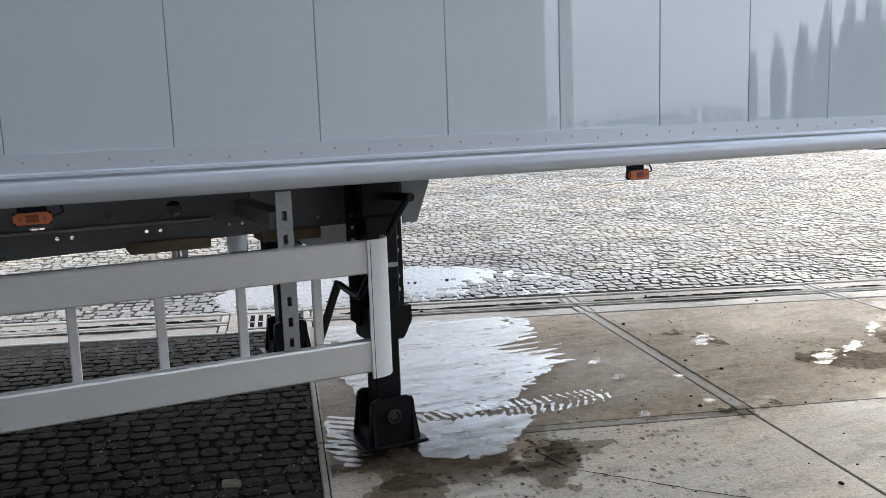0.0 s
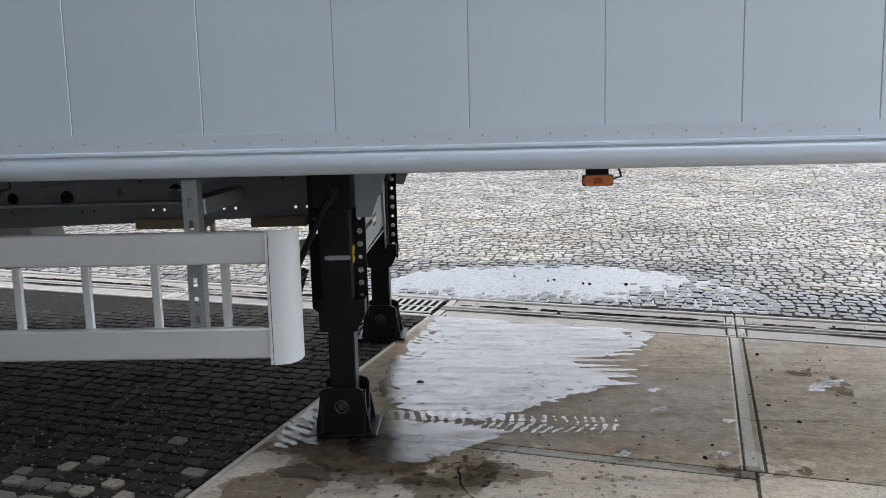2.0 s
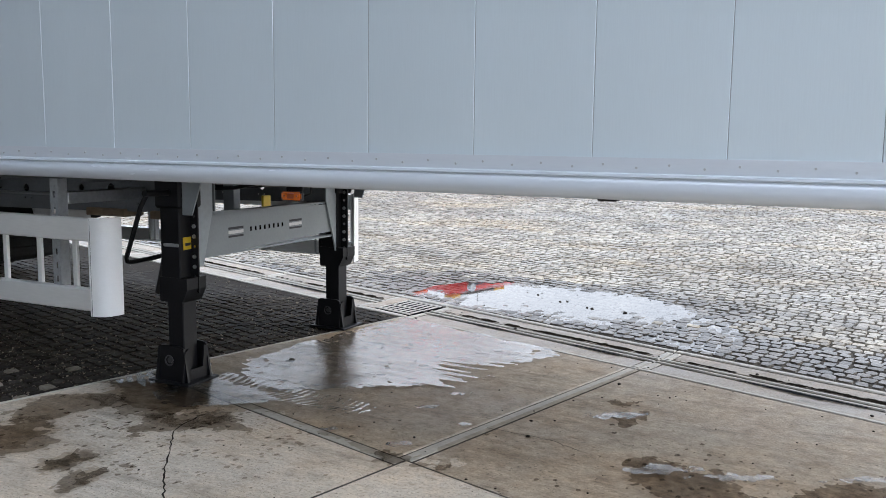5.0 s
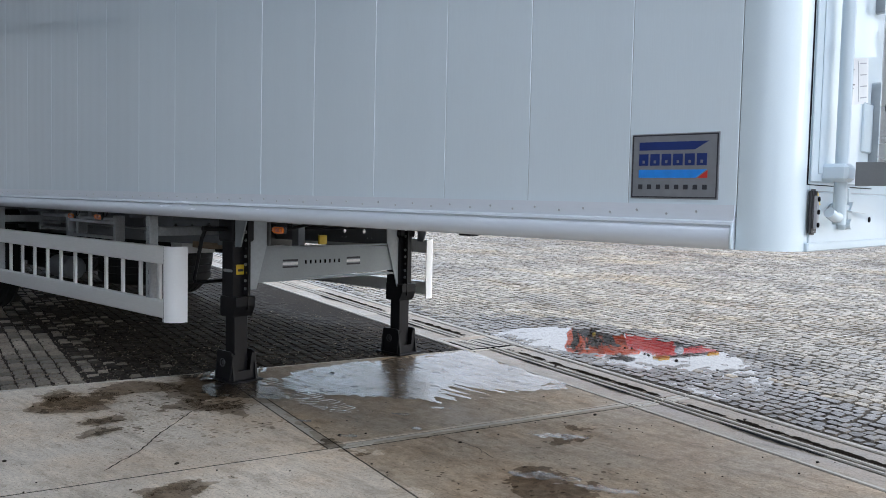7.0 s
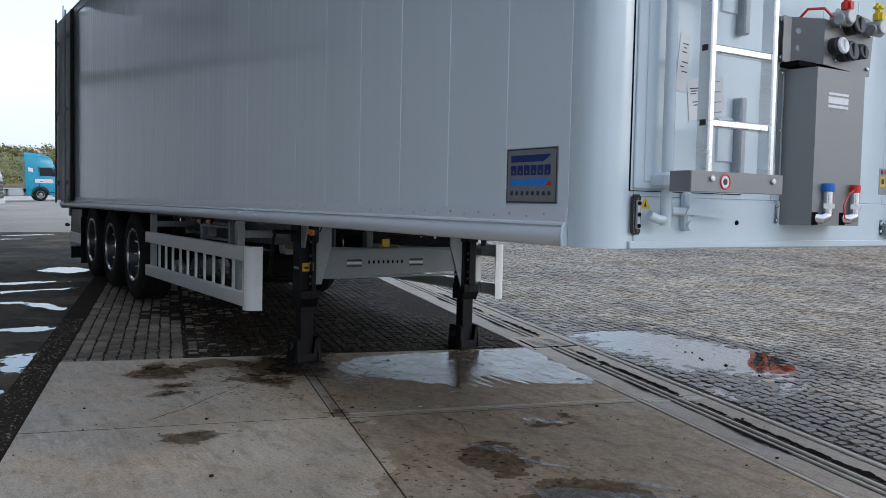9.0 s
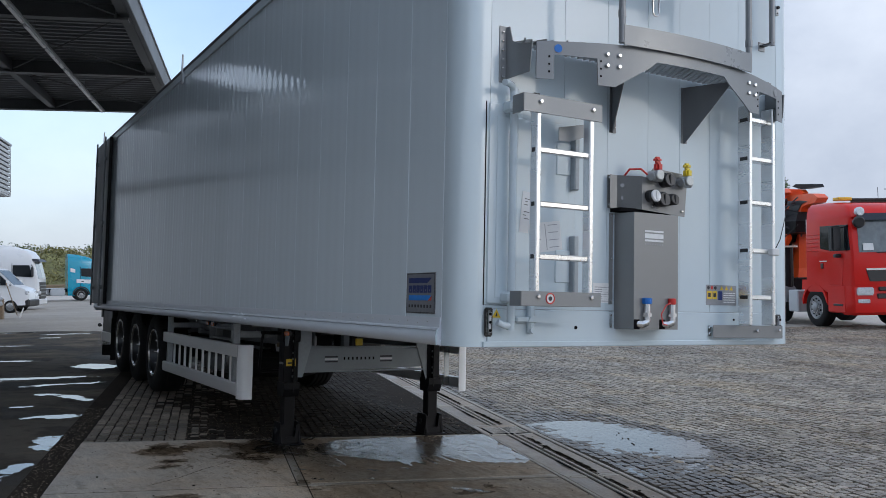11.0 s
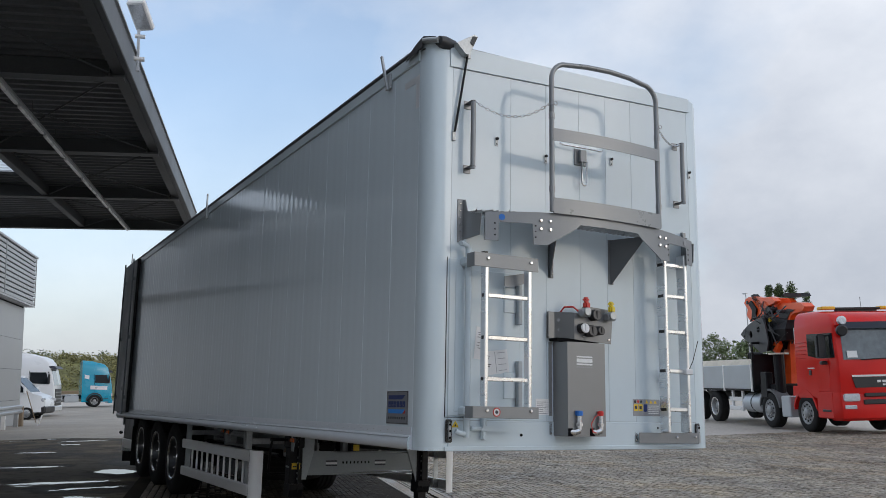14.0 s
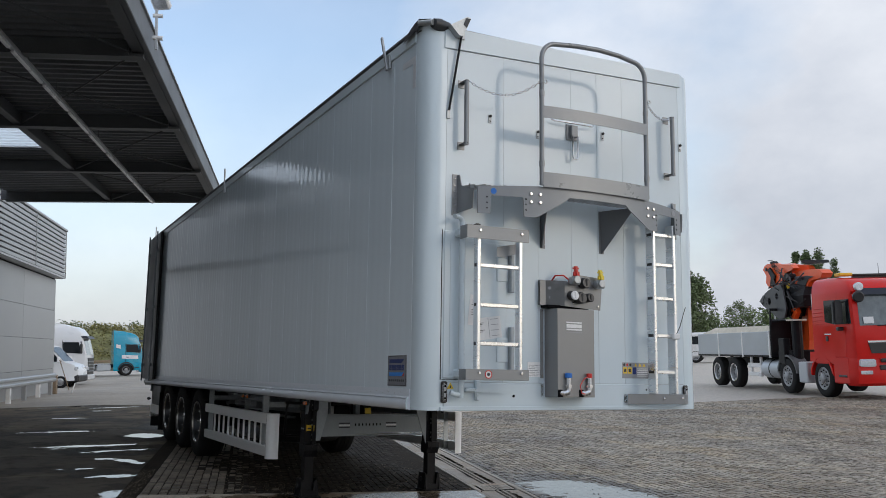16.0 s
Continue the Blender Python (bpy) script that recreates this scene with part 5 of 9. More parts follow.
# paper note with a form, taped behind the ladder
note = part("paper_note", moved(box((0, -0.105, -0.08), (0.0015, 0.105, 0.08)), at((0.0155, 0.535, 1.735)) @ pose(0, 0, 0, 8)), M_PAPER, front, "white paper form with handwriting, taped on")
for ya, yb, za, zb in ((-0.09, -0.04, 0.040, 0.044), (-0.085, -0.05, 0.030, 0.034), (-0.09, -0.06, 0.020, 0.024), (-0.08, -0.035, -0.012, -0.008), (-0.075, -0.05, -0.024, -0.020), (0.02, 0.085, 0.06, 0.064), (0.02, 0.085, 0.02, 0.024), (0.02, 0.085, -0.02, -0.016), (0.02, 0.085, -0.06, -0.056), (0.0, 0.004, -0.07, 0.07)):
    part("print_bar", moved(box((0.0015, ya, za), (0.0021, yb, zb)), at((0.0155, 0.535, 1.735)) @ pose(0, 0, 0, 8)), M_INK if yb < 0 else M_LABEL_GREY, note)
note = part("paper_note", moved(box((0, -0.03, -0.11), (0.0015, 0.03, 0.11)), at((0.0155, 0.40, 1.86)) @ pose(0, 0, 0, -6)), M_PAPER, front, "narrow white paper note with handwriting")
for k, (dy, z, w) in enumerate(((-0.012, 0.07, 0.03), (-0.008, 0.055, 0.018), (-0.014, 0.038, 0.026), (-0.01, 0.0, 0.034), (-0.016, -0.018, 0.02), (-0.006, -0.036, 0.03))):
    part("print_bar", moved(box((0.0015, dy, z), (0.0021, dy + w, z + 0.004)), at((0.0155, 0.40, 1.86)) @ pose(0, 0, 0, -6)), M_INK, note)


# ladders
def ladder(name, ya, yb, x, z0, z1, rungs, label, depth=0.06):
    t = part(name, box((x - depth, ya, z0), (x, ya + 0.028, z1), 0.005), M_ALU, front, label)
    part("stile", box((x - depth, yb - 0.028, z0), (x, yb, z1), 0.005), M_ALU, t)
    for z in rungs:
        part("rung", box((x - depth + 0.012, ya + 0.028, z - 0.015), (x - 0.008, yb - 0.028, z + 0.015), 0.005), M_ALU, t)
        for y in (ya, yb):
            part("rung_end", box((x - depth + 0.018, y - 0.002, z - 0.011), (x - 0.016, y + 0.002, z + 0.011)), M_BLACK_PLASTIC, t)
    return t


lad = ladder("ladder", 0.325, 0.70, 0.215, 1.43, 2.43, (1.615, 1.885, 2.165), "aluminium folding ladder on grey brackets")
for z0, z1 in ((2.35, 2.445), (1.362, 1.438)):
    lb = part("ladder_bracket", box((0.216, 0.235, z0), (0.222, 0.75, z1), 0.002), M_BRACKET, lad, "grey folded bracket")
    part("bracket_side", box((0.12, 0.235, z0), (0.216, 0.241, z1), 0.001), M_BRACKET, lb)
    bolts(lb, [(0.222, 0.34, (z0 + z1) / 2 + 0.012), (0.222, 0.685, (z0 + z1) / 2 + 0.012)])
part("ladder_hook", box((0.14, 0.33, 2.43), (0.18, 0.37, 2.465), 0.004), M_BLACK_PLASTIC, lad)
part("back_bracket", plate([(0.55, 2.32), (0.74, 2.36), (0.74, 2.29), (0.62, 2.25), (0.55, 2.25)], 0.004, at((0.10, 0, 0)) @ YZ), M_BRACKET, lad)
sign = part("prohibition_sign", plate(ring2d(0.415, 1.402, 0.029, 20), 0.0012, at((0.222, 0, 0)) @ YZ), M_WHITE_LABEL, lad, "round red and white prohibition sticker")
part("sign_ring", tube(arc((0.2236, 0.415, 1.402), 0.026, 0, 360, 20, (0, 1, 0), (0, 0, 1)), 0.0035, 6), M_RED_PRINT, sign)
part("sign_symbol", plate(ring2d(0.415, 1.402, 0.012, 8), 0.001, at((0.2234, 0, 0)) @ YZ), M_INK, sign)

lad2 = ladder("ladder", 1.955, 2.19, 0.17, 1.27, 2.62, (1.44, 1.725, 2.02, 2.29, 2.53), "tall aluminium ladder fixed below the platform", 0.09)
foot_br = part("ladder_bracket", box((0.0, 1.775, 1.196), (0.006, 1.80, 1.268), 0.001), M_BRACKET, lad2, "grey folded bracket under the ladder")
part("bracket_front", moved(box((0.0, 0.0, 1.19), (0.006, 0.50, 1.268), 0.002), at((0.03, 1.79, 0)) @ pose(0, 0, 0, 0, 0, -13)), M_BRACKET, foot_br)
part("bracket_return", moved(box((0.0, 0.0, 1.19), (0.006, 0.17, 1.268), 0.002), at((0.146, 2.27, 0)) @ pose(0, 0, 0, 0, 0, 40)), M_BRACKET, foot_br)
bolts(foot_br, [(0.006, 1.787, 1.25), (0.006, 1.787, 1.215), (0.11, 2.09, 1.235), (0.15, 2.24, 1.24)], r=0.01)
part("cable_clip", box((0.16, 2.125, 1.70), (0.20, 2.192, 1.745), 0.006), M_PAPER, lad2)
part("whip_cable", tube([(0.19, 2.16, 1.74), (0.21, 2.18, 1.80), (0.20, 2.22, 1.88), (0.18, 2.27, 1.96)], 0.003, 6), M_BLACK_PLASTIC, lad2)

# platform: curved front beam with cut-outs, side plates, grating and gussets
CY = W / 2


def bow(y):
    """How far the platform's front beam stands off the wall."""
    k = (y - CY) / 0.95
    return 0.35 - 0.17 * k * k


plat = part("platform", box((0.0, 0.225, 2.54), (0.006, 0.275, 2.845), 0.002), M_BRACKET, front, "grey steel work platform with a curved front beam")
part("wall_bracket", box((0.0, W - 0.275, 2.54), (0.006, W - 0.225, 2.845), 0.002), M_BRACKET, plat)
bolts(plat, [(0.006, 0.243, 2.57 + 0.048 * k) for k in range(6)], r=0.006)
for y0, sgn in ((0.27, 1), (W - 0.27, -1)):
    part("side_plate", plate([(0.0, 2.56), (0.17, 2.575), (0.185, 2.72), (0.10, 2.735), (0.05, 2.76), (0.03, 2.84), (0.0, 2.84)], 0.006, at((0, y0, 0)) @ pose(0, 0, 0, 0, 0, 14 * sgn) @ XZ), M_BRACKET, plat)


def face(y):
    """Lower and upper edge of the front beam at y."""
    d = abs(y - CY)
    if d > 0.86:
        lo = 2.54
    elif d > 0.62:
        lo = 2.672
    elif d > 0.60:
        lo = 2.53
    elif d > 0.52:
        lo = 2.53
    elif d > 0.26:
        lo = 2.53 + 0.155 * (0.52 - d) / 0.26
    else:
        lo = 2.695
    return lo, 2.735 + 0.035 * (1 - (d / 0.95) ** 2)


ys = sorted(set([CY + s_ * d for s_ in (-1, 1) for d in (0.95, 0.905, 0.861, 0.859, 0.78, 0.7, 0.625, 0.619, 0.60, 0.56, 0.52, 0.48, 0.42, 0.36, 0.3, 0.26, 0.2, 0.13, 0.06, 0.0)]))
b = bmesh.new()
cols = []
for y in ys:
    lo, hi = face(y)
    x = bow(y)
    cols.append([b.verts.new((x, y, lo)), b.verts.new((x, y, hi)), b.verts.new((x - 0.007, y, hi)), b.verts.new((x - 0.007, y, lo))])
for c0, c1 in zip(cols, cols[1:]):
    for i in range(4):
        b.faces.new((c0[i], c1[i], c1[(i + 1) % 4], c0[(i + 1) % 4]))
b.faces.new(cols[0])
b.faces.new(cols[-1][::-1])
bmesh.ops.recalc_face_normals(b, faces=b.faces)
part("front_beam", b, M_BRACKET, plat)
b = bmesh.new()
cols = []
for y in ys:
    hi = face(y)[1] - 0.001
    cols.append([b.verts.new((bow(y) - 0.006, y, hi)), b.verts.new((max(bow(y) - 0.06, 0.01), y, hi)), b.verts.new((max(bow(y) - 0.06, 0.01), y, hi - 0.005)), b.verts.new((bow(y) - 0.006, y, hi - 0.005))])
for c0, c1 in zip(cols, cols[1:]):
    for i in range(4):
        b.faces.new((c0[i], c1[i], c1[(i + 1) % 4], c0[(i + 1) % 4]))
bmesh.ops.recalc_face_normals(b, faces=b.faces)
part("top_flange", b, M_BRACKET, plat)
bolts(plat, [(bow(CY + s_ * d), CY + s_ * d, z) for s_ in (-1, 1) for d in (0.57, 0.50) for z in (2.70, 2.64)], r=0.0125)
for s_ in (-1, 1):
    for z in (2.58, 2.62, 2.66):
        for d in (0.885, 0.605):
            part("hole", rod((bow(CY + s_ * d) - 0.004, CY + s_ * d, z), (bow(CY + s_ * d) + 0.0015, CY + s_ * d, z), 0.006, 8), M_DARK, plat)
    part("blue_sticker", plate(ring2d(0, 0, 0.022, 16), 0.0012, at((bow(CY + s_ * 0.84) + 0.002, CY + s_ * 0.84, 2.705)) @ pose(0, 0, 0, 0, 0, s_ * 17) @ YZ), M_BLUE_PLASTIC if s_ < 0 else M_LABEL_GREY, plat, "round blue instruction sticker")
    part("gusset", plate([(0.0, 2.36), (0.012, 2.36), (0.30, 2.70), (0.0, 2.70)], 0.006, at((0, CY + s_ * 0.28, 0)) @ pose(0, 0, 0, 0, 0, s_ * 24) @ XZ), M_BRACKET_DARK, plat)
    gs = part("gusset_flange", box((0.0, CY + s_ * 0.28 - 0.02, 2.36), (0.005, CY + s_ * 0.28 + 0.025, 2.70)), M_BRACKET_DARK, plat)
    bolts(gs, [(0.005, CY + s_ * 0.28 + 0.01, 2.39 + 0.05 * k) for k in range(5)], r=0.005)
# expanded metal floor: diamonds of thin strands
gv, gf = [], []


def strand(a, c, w=0.0035, h=0.006):
    a, c = Vector(a), Vector(c)
    n = Vector((-(c - a).y, (c - a).x, 0)).normalized() * w
    k = len(gv)
    for p in (a, c):
        gv.extend([p + n - Vector((0, 0, h)), p + n + Vector((0, 0, h)), p - n + Vector((0, 0, h)), p - n - Vector((0, 0, h))])
    gf.extend([(k, k + 1, k + 5, k + 4), (k + 1, k + 2, k + 6, k + 5), (k + 2, k + 3, k + 7, k + 6), (k + 3, k, k + 4, k + 7)])


for col in range(46):
    y = 0.32 + 0.0425 * col
    for row in range(8):
        xa, xb = 0.008 + 0.042 * row, 0.008 + 0.042 * (row + 1)
        if xb < bow(y) - 0.02:
            for sg in (-1, 1):
                ya, yb = (y, y + sg * 0.0212) if row % 2 == 0 else (y + sg * 0.0212, y)
                strand((xa, ya, 2.752), (xb, yb, 2.752))
me = bpy.data.meshes.new("grating")
me.from_pydata(gv, [], gf)
me.materials.append(M_STEEL)
grating = new("grating", me)
grating.parent = plat
tagged(grating, "expanded metal floor of the platform")

# guard rail on the platform
RX_ = 0.315
rl, rr = CY - 0.49, CY + 0.49
pts = [(RX_, rl, 2.77), (RX_, rl, 3.68)] + arc((RX_, rl + 0.13, 3.735), 0.13, 180, 90, 6, (0, 1, 0), (0, 0, 1))
pts += [(RX_ + 0.035, CY - 0.2, 3.87), (RX_ + 0.045, CY, 3.875), (RX_ + 0.035, CY + 0.2, 3.87)]
pts += arc((RX_, rr - 0.13, 3.735), 0.13, 90, 0, 6, (0, 1, 0), (0, 0, 1)) + [(RX_, rr, 3.68), (RX_, rr, 2.77)]
grail = part("guard_rail", tube(pts, 0.0185, 10), M_RAIL, front, "grey tubular guard rail on the platform", smooth=True)
for z0, z1 in ((2.755, 2.865), (3.275, 3.365)):
    b = bmesh.new()
    cols = []
    for i in range(13):
        y = rl + (rr - rl) * i / 12
        k = 1 - ((y - CY) / 0.49) ** 2
        x = RX_ + 0.02 + 0.035 * k
        cols.append([b.verts.new((x, y, z0)), b.verts.new((x, y, z1)), b.verts.new((x - 0.006, y, z1)), b.verts.new((x - 0.006, y, z0))])
    for c0, c1 in zip(cols, cols[1:]):
        for i in range(4):
            b.faces.new((c0[i], c1[i], c1[(i + 1) % 4], c0[(i + 1) % 4]))
    b.faces.new(cols[0])
    b.faces.new(cols[-1][::-1])
    bmesh.ops.recalc_face_normals(b, faces=b.faces)
    part("bowed_plate", b, M_RAIL, grail)
for y in (rl, rr):
    for z in (2.93, 3.46):
        part("rail_collar", rod((RX_, y, z - 0.02), (RX_, y, z + 0.02), 0.0215, 10), M_RAIL, grail)
    part("eye", tube(arc((RX_ + 0.02, y + 0.02, 3.55), 0.014, 0, 350, 10, (0, 1, 0), (0, 0, 1)), 0.004, 6), M_STEEL, grail)

# grab bars, hook plate, lugs
for y, z0, z1 in ((0.295, 3.055, 3.545), (2.265, 3.06, 3.565)):
    gb = part("grab_bar", rod((0.085, y, z0), (0.085, y, z1), 0.018, 12), M_RAIL, front, "grey upright grab bar", smooth=True)
    for z in (z0 + 0.01, z1 - 0.01):
        part("bar_lug", plate([(0.0, -0.02), (0.09, -0.02), (0.105, 0.0), (0.09, 0.02), (0.0, 0.02)], 0.008, at((0, y, z))), M_BLACK_STEEL, gb)
        part("bar_base", box((0.0, y - 0.03, z - 0.03), (0.005, y + 0.03, z + 0.03), 0.002), M_RAIL, gb)
hook = part("hook_plate", box((0.0, 1.235, 3.245), (0.012, 1.345, 3.372), 0.003), M_BRACKET, front, "grey plate with a steel pull loop")
part("hook_lock", box((0.012, 1.265, 3.265), (0.045, 1.325, 3.36), 0.004), M_BRACKET, hook)
part("pull_loop", tube([(0.05, 1.272, 3.27), (0.05, 1.272, 3.11)] + arc((0.05, 1.295, 3.105), 0.023, 180, 360, 8, (0, 1, 0), (0, 0, 1)) + [(0.05, 1.318, 3.27)], 0.007, 8), M_CHROME, hook, smooth=True)
part("cross_rod", tube([(0.03, 1.08, 3.385), (0.04, 1.10, 3.372), (0.05, 1.25, 3.372), (0.05, 1.46, 3.372), (0.035, 1.48, 3.385)], 0.007, 8), M_CHROME, hook, smooth=True)
for y, z in ((0.54, 3.31), (0.97, 3.25), (1.595, 3.325), (2.415, 3.34)):
    lug = part("lug", box((0.0, y - 0.014, z - 0.035), (0.008, y + 0.014, z + 0.03), 0.003), M_STEEL, front, "small steel lug")
    part("lug_slot", rod((0.006, y, z + 0.018), (0.020, y, z + 0.018), 0.011, 8), M_BLACK, lug)
    part("lug_hole", rod((0.006, y, z - 0.02), (0.0095, y, z - 0.02), 0.006, 8), M_DARK, lug)


# chains between the grab bars and the rail
def chain(a, c, sag, n, label):
    a, c = Vector(a), Vector(c)
    pts = [a + (c - a) * t + Vector((0, 0, -sag * 4 * t * (1 - t))) for t in [i / n for i in range(n + 1)]]
    ch = None
    for i in range(n):
        p, q = pts[i], pts[i + 1]
        d = (q - p).normalized()
        side = d.cross(Vector((1, 0, 0) if i % 2 else (0.3, 0.2, 1))).normalized() * 0.0075
        l = (q - p).length * 0.62
        m = (p + q) / 2
        loop = [m - d * l + side * 0.2, m - d * l * 0.75 + side, m + d * l * 0.75 + side, m + d * l + side * 0.2, m + d * l - side * 0.2, m + d * l * 0.75 - side, m - d * l * 0.75 - side, m - d * l - side * 0.2]
        bmx = tube(loop, 0.0027, 5, closed=True)
        if ch is None:
            ch = part("chain", bmx, M_CHROME, front, label)
        else:
            part("chain_link", bmx, M_CHROME, ch)


chain((0.09, 0.31, 3.54), (RX_, rl, 3.56), 0.11, 22, "bright steel safety chain hanging slack")
chain((RX_, rr, 3.56), (0.09, 2.25, 3.555), 0.07, 15, "bright steel safety chain hanging slack")

# black stay rod and rubber flaps at the roof's corner
stay = part("stay_rod", rod((0.03, 0.275, 3.90), (0.02, 0.185, 3.32), 0.009, 8), M_BLACK, front, "thin black stay rod")
part("stay_end", box((0.0, 0.17, 3.255), (0.012, 0.20, 3.325), 0.004), M_STEEL, stay)
part("stay_bracket", box((0.0, 0.255, 3.88), (0.02, 0.31, 3.96), 0.004), M_STEEL, stay)
flap = bmesh.new()
rows = []
for k in range(9):
    t = k / 8
    x = -0.34 + 0.26 * t
    zt = 3.925 + 0.085 * math.sin(t * 1.45) ** 0.8
    rows.append([flap.verts.new((x, -0.035, 3.90 + 0.03 * t)), flap.verts.new((x + 0.01, -0.03, zt)), flap.verts.new((x + 0.05, 0.05, zt + 0.004))])
for r0, r1 in zip(rows, rows[1:]):
    for k in range(2):
        flap.faces.new((r0[k], r1[k], r1[k + 1], r0[k + 1]))
bmesh.ops.solidify(flap, geom=flap.faces[:], thickness=0.008)
part("rubber_flap", flap, M_TARP, trailer, "black bent rubber flap at the roof corner")
part("tarp_tube", rod((-0.09, -0.02, 3.985), (0.02, 0.04, 3.965), 0.022, 10), M_STEEL, trailer, smooth=True)
part("tarp_roll", moved(lathe([(0.0, -0.09), (0.035, -0.085), (0.05, -0.03), (0.05, 0.06), (0.03, 0.09), (0.0, 0.09)], 16), at((-0.02, 0.13, 3.965)) @ pose(0, 0, 0, 0, 0, 20)), M_TARP, trailer, "rolled black tarpaulin end", smooth=True)
funnel = plate([(0.165, 3.955), (0.305, 4.045), (0.335, 4.035), (0.30, 3.955), (0.265, 3.885), (0.235, 3.885)], 0.09, at((-0.02, 0, 0)) @ YZ)
tf = part("tarp_end_bracket", funnel, M_STEEL, trailer, "bent metal bracket at the roof corner")
part("bracket_mouth", plate([(0.29, 4.028), (0.33, 4.03), (0.296, 3.955), (0.27, 3.975)], 0.004, at((0.071, 0, 0)) @ YZ), M_TARP, tf)

# grey connection box and valve panel
gbox = part("connection_box", plate([(1.05, 1.243), (1.384, 1.243), (1.384, 1.897), (1.05, 1.897)], 0.125, at((0.02, 0, 0)) @ YZ), M_BRACKET_MID, front, "grey sheet metal connection box")
b = bmesh.new()
q = [b.verts.new(p) for p in ((0.146, 1.049, 1.243), (0.146, 1.049, 1.897), (0.004, 1.03, 1.897), (0.004, 1.03, 1.243), (0.004, 1.049, 1.243), (0.004, 1.049, 1.897))]
for f in ((0, 1, 2, 3), (2, 5, 4, 3), (0, 3, 4), (1, 5, 2), (0, 4, 5, 1)):
    b.faces.new([q[i] for i in f])
bmesh.ops.recalc_face_normals(b, faces=b.faces)
part("box_slope", b, M_BRACKET_MID, gbox)
part("box_flange", box((0.0, 0.992, 1.38), (0.006, 1.018, 1.897), 0.001), M_BRACKET_MID, gbox)
part("box_flange", box((0.0, 0.992, 1.245), (0.006, 1.018, 1.34), 0.001), M_BRACKET_MID, gbox)
part("box_flange", box((0.0, 1.37, 1.245), (0.006, 1.395, 1.897), 0.001), M_BRACKET_MID, gbox)
bolts(gbox, [(0.006, 1.004, z) for z in (1.26, 1.32, 1.40, 1.64, 1.88)] + [(0.006, 1.384, z) for z in (1.30, 1.64, 1.88)], r=0.006)
for k, (za, zb) in enumerate(((1.79, 1.80), (1.755, 1.782), (1.737, 1.748))):
    part("print_bar", box((0.1453, 1.13, za), (0.1461, 1.27, zb)), M_WHITE_LABEL, gbox)
for k in range(8):
    part("print_bar", box((0.1453, 1.13 + 0.0185 * k, 1.718), (0.1461, 1.138 + 0.0185 * k, 1.727)), M_LABEL_GREY, gbox)
for y, cap, mat in ((1.135, 0.028, M_BLUE_PLASTIC), (1.325, 0.022, M_RED_PLASTIC)):
    cp = part("coupling", rod((0.16, y, 1.29), (0.16, y, 1.385), 0.020, 12), M_CHROME, gbox, "bright hydraulic coupling with a coloured cap", smooth=True)
    part("coupling_elbow", tube([(0.13, y - 0.05, 1.275), (0.155, y - 0.03, 1.272), (0.16, y, 1.285)], 0.022, 10), M_CHROME, cp, smooth=True)
    part("coupling_nut", rod((0.16, y, 1.315), (0.16, y, 1.335), 0.027, 6), M_CHROME, cp)
    part("dust_cap", rod((0.16, y, 1.385), (0.16, y, 1.42), cap, 14, bevel=0.004), mat, cp)
    part("port", box((0.13, y - 0.085, 1.245), (0.1475, y - 0.04, 1.30), 0.003), M_DARK, cp)
part("cap_cord", tube([(0.165, 1.325, 1.40), (0.17, 1.27, 1.38), (0.168, 1.235, 1.33), (0.166, 1.25, 1.275), (0.166, 1.30, 1.265)], 0.0035, 6), M_RED_PLASTIC, gbox)

vp = part("valve_panel", plate([(0.97, 1.925), (1.15, 1.915), (1.15, 2.105), (0.97, 2.115)], 0.004, at((0.03, 0, 0)) @ YZ @ Matrix.Identity(4)), M_BRACKET_MID, front, "grey sheet metal panel with air and electric sockets")
part("panel_front", plate([(1.143, 1.92), (1.475, 1.90), (1.497, 2.135), (1.45, 2.15), (1.23, 2.165), (1.18, 2.105), (1.143, 2.11)], 0.006, at((0.10, 0, 0)) @ YZ), M_BRACKET_MID, vp)
b = bmesh.new()
q = [b.verts.new(p) for p in ((0.106, 1.143, 1.92), (0.106, 1.143, 2.11), (0.006, 0.973, 2.115), (0.006, 0.973, 1.925))]
b.faces.new(q)
bmesh.ops.solidify(b, geom=b.faces[:], thickness=0.005)
part("panel_slope", b, M_BRACKET_MID, vp)
bolts(vp, [(0.010, 0.985, 1.945), (0.010, 0.985, 2.10), (0.106, 1.24, 2.09), (0.106, 1.22, 1.945), (0.106, 1.46, 2.075), (0.106, 1.45, 1.93)], r=0.009)
for y, z in ((1.045, 2.055), (1.05, 1.985)):
    part("punched_disc", plate(ring2d(0, 0, 0.012, 12), 0.0012, at((0.048 + 0.002, y, z)) @ pose(0, 0, 0, 0, 0, -27) @ YZ), M_LABEL_GREY, vp)
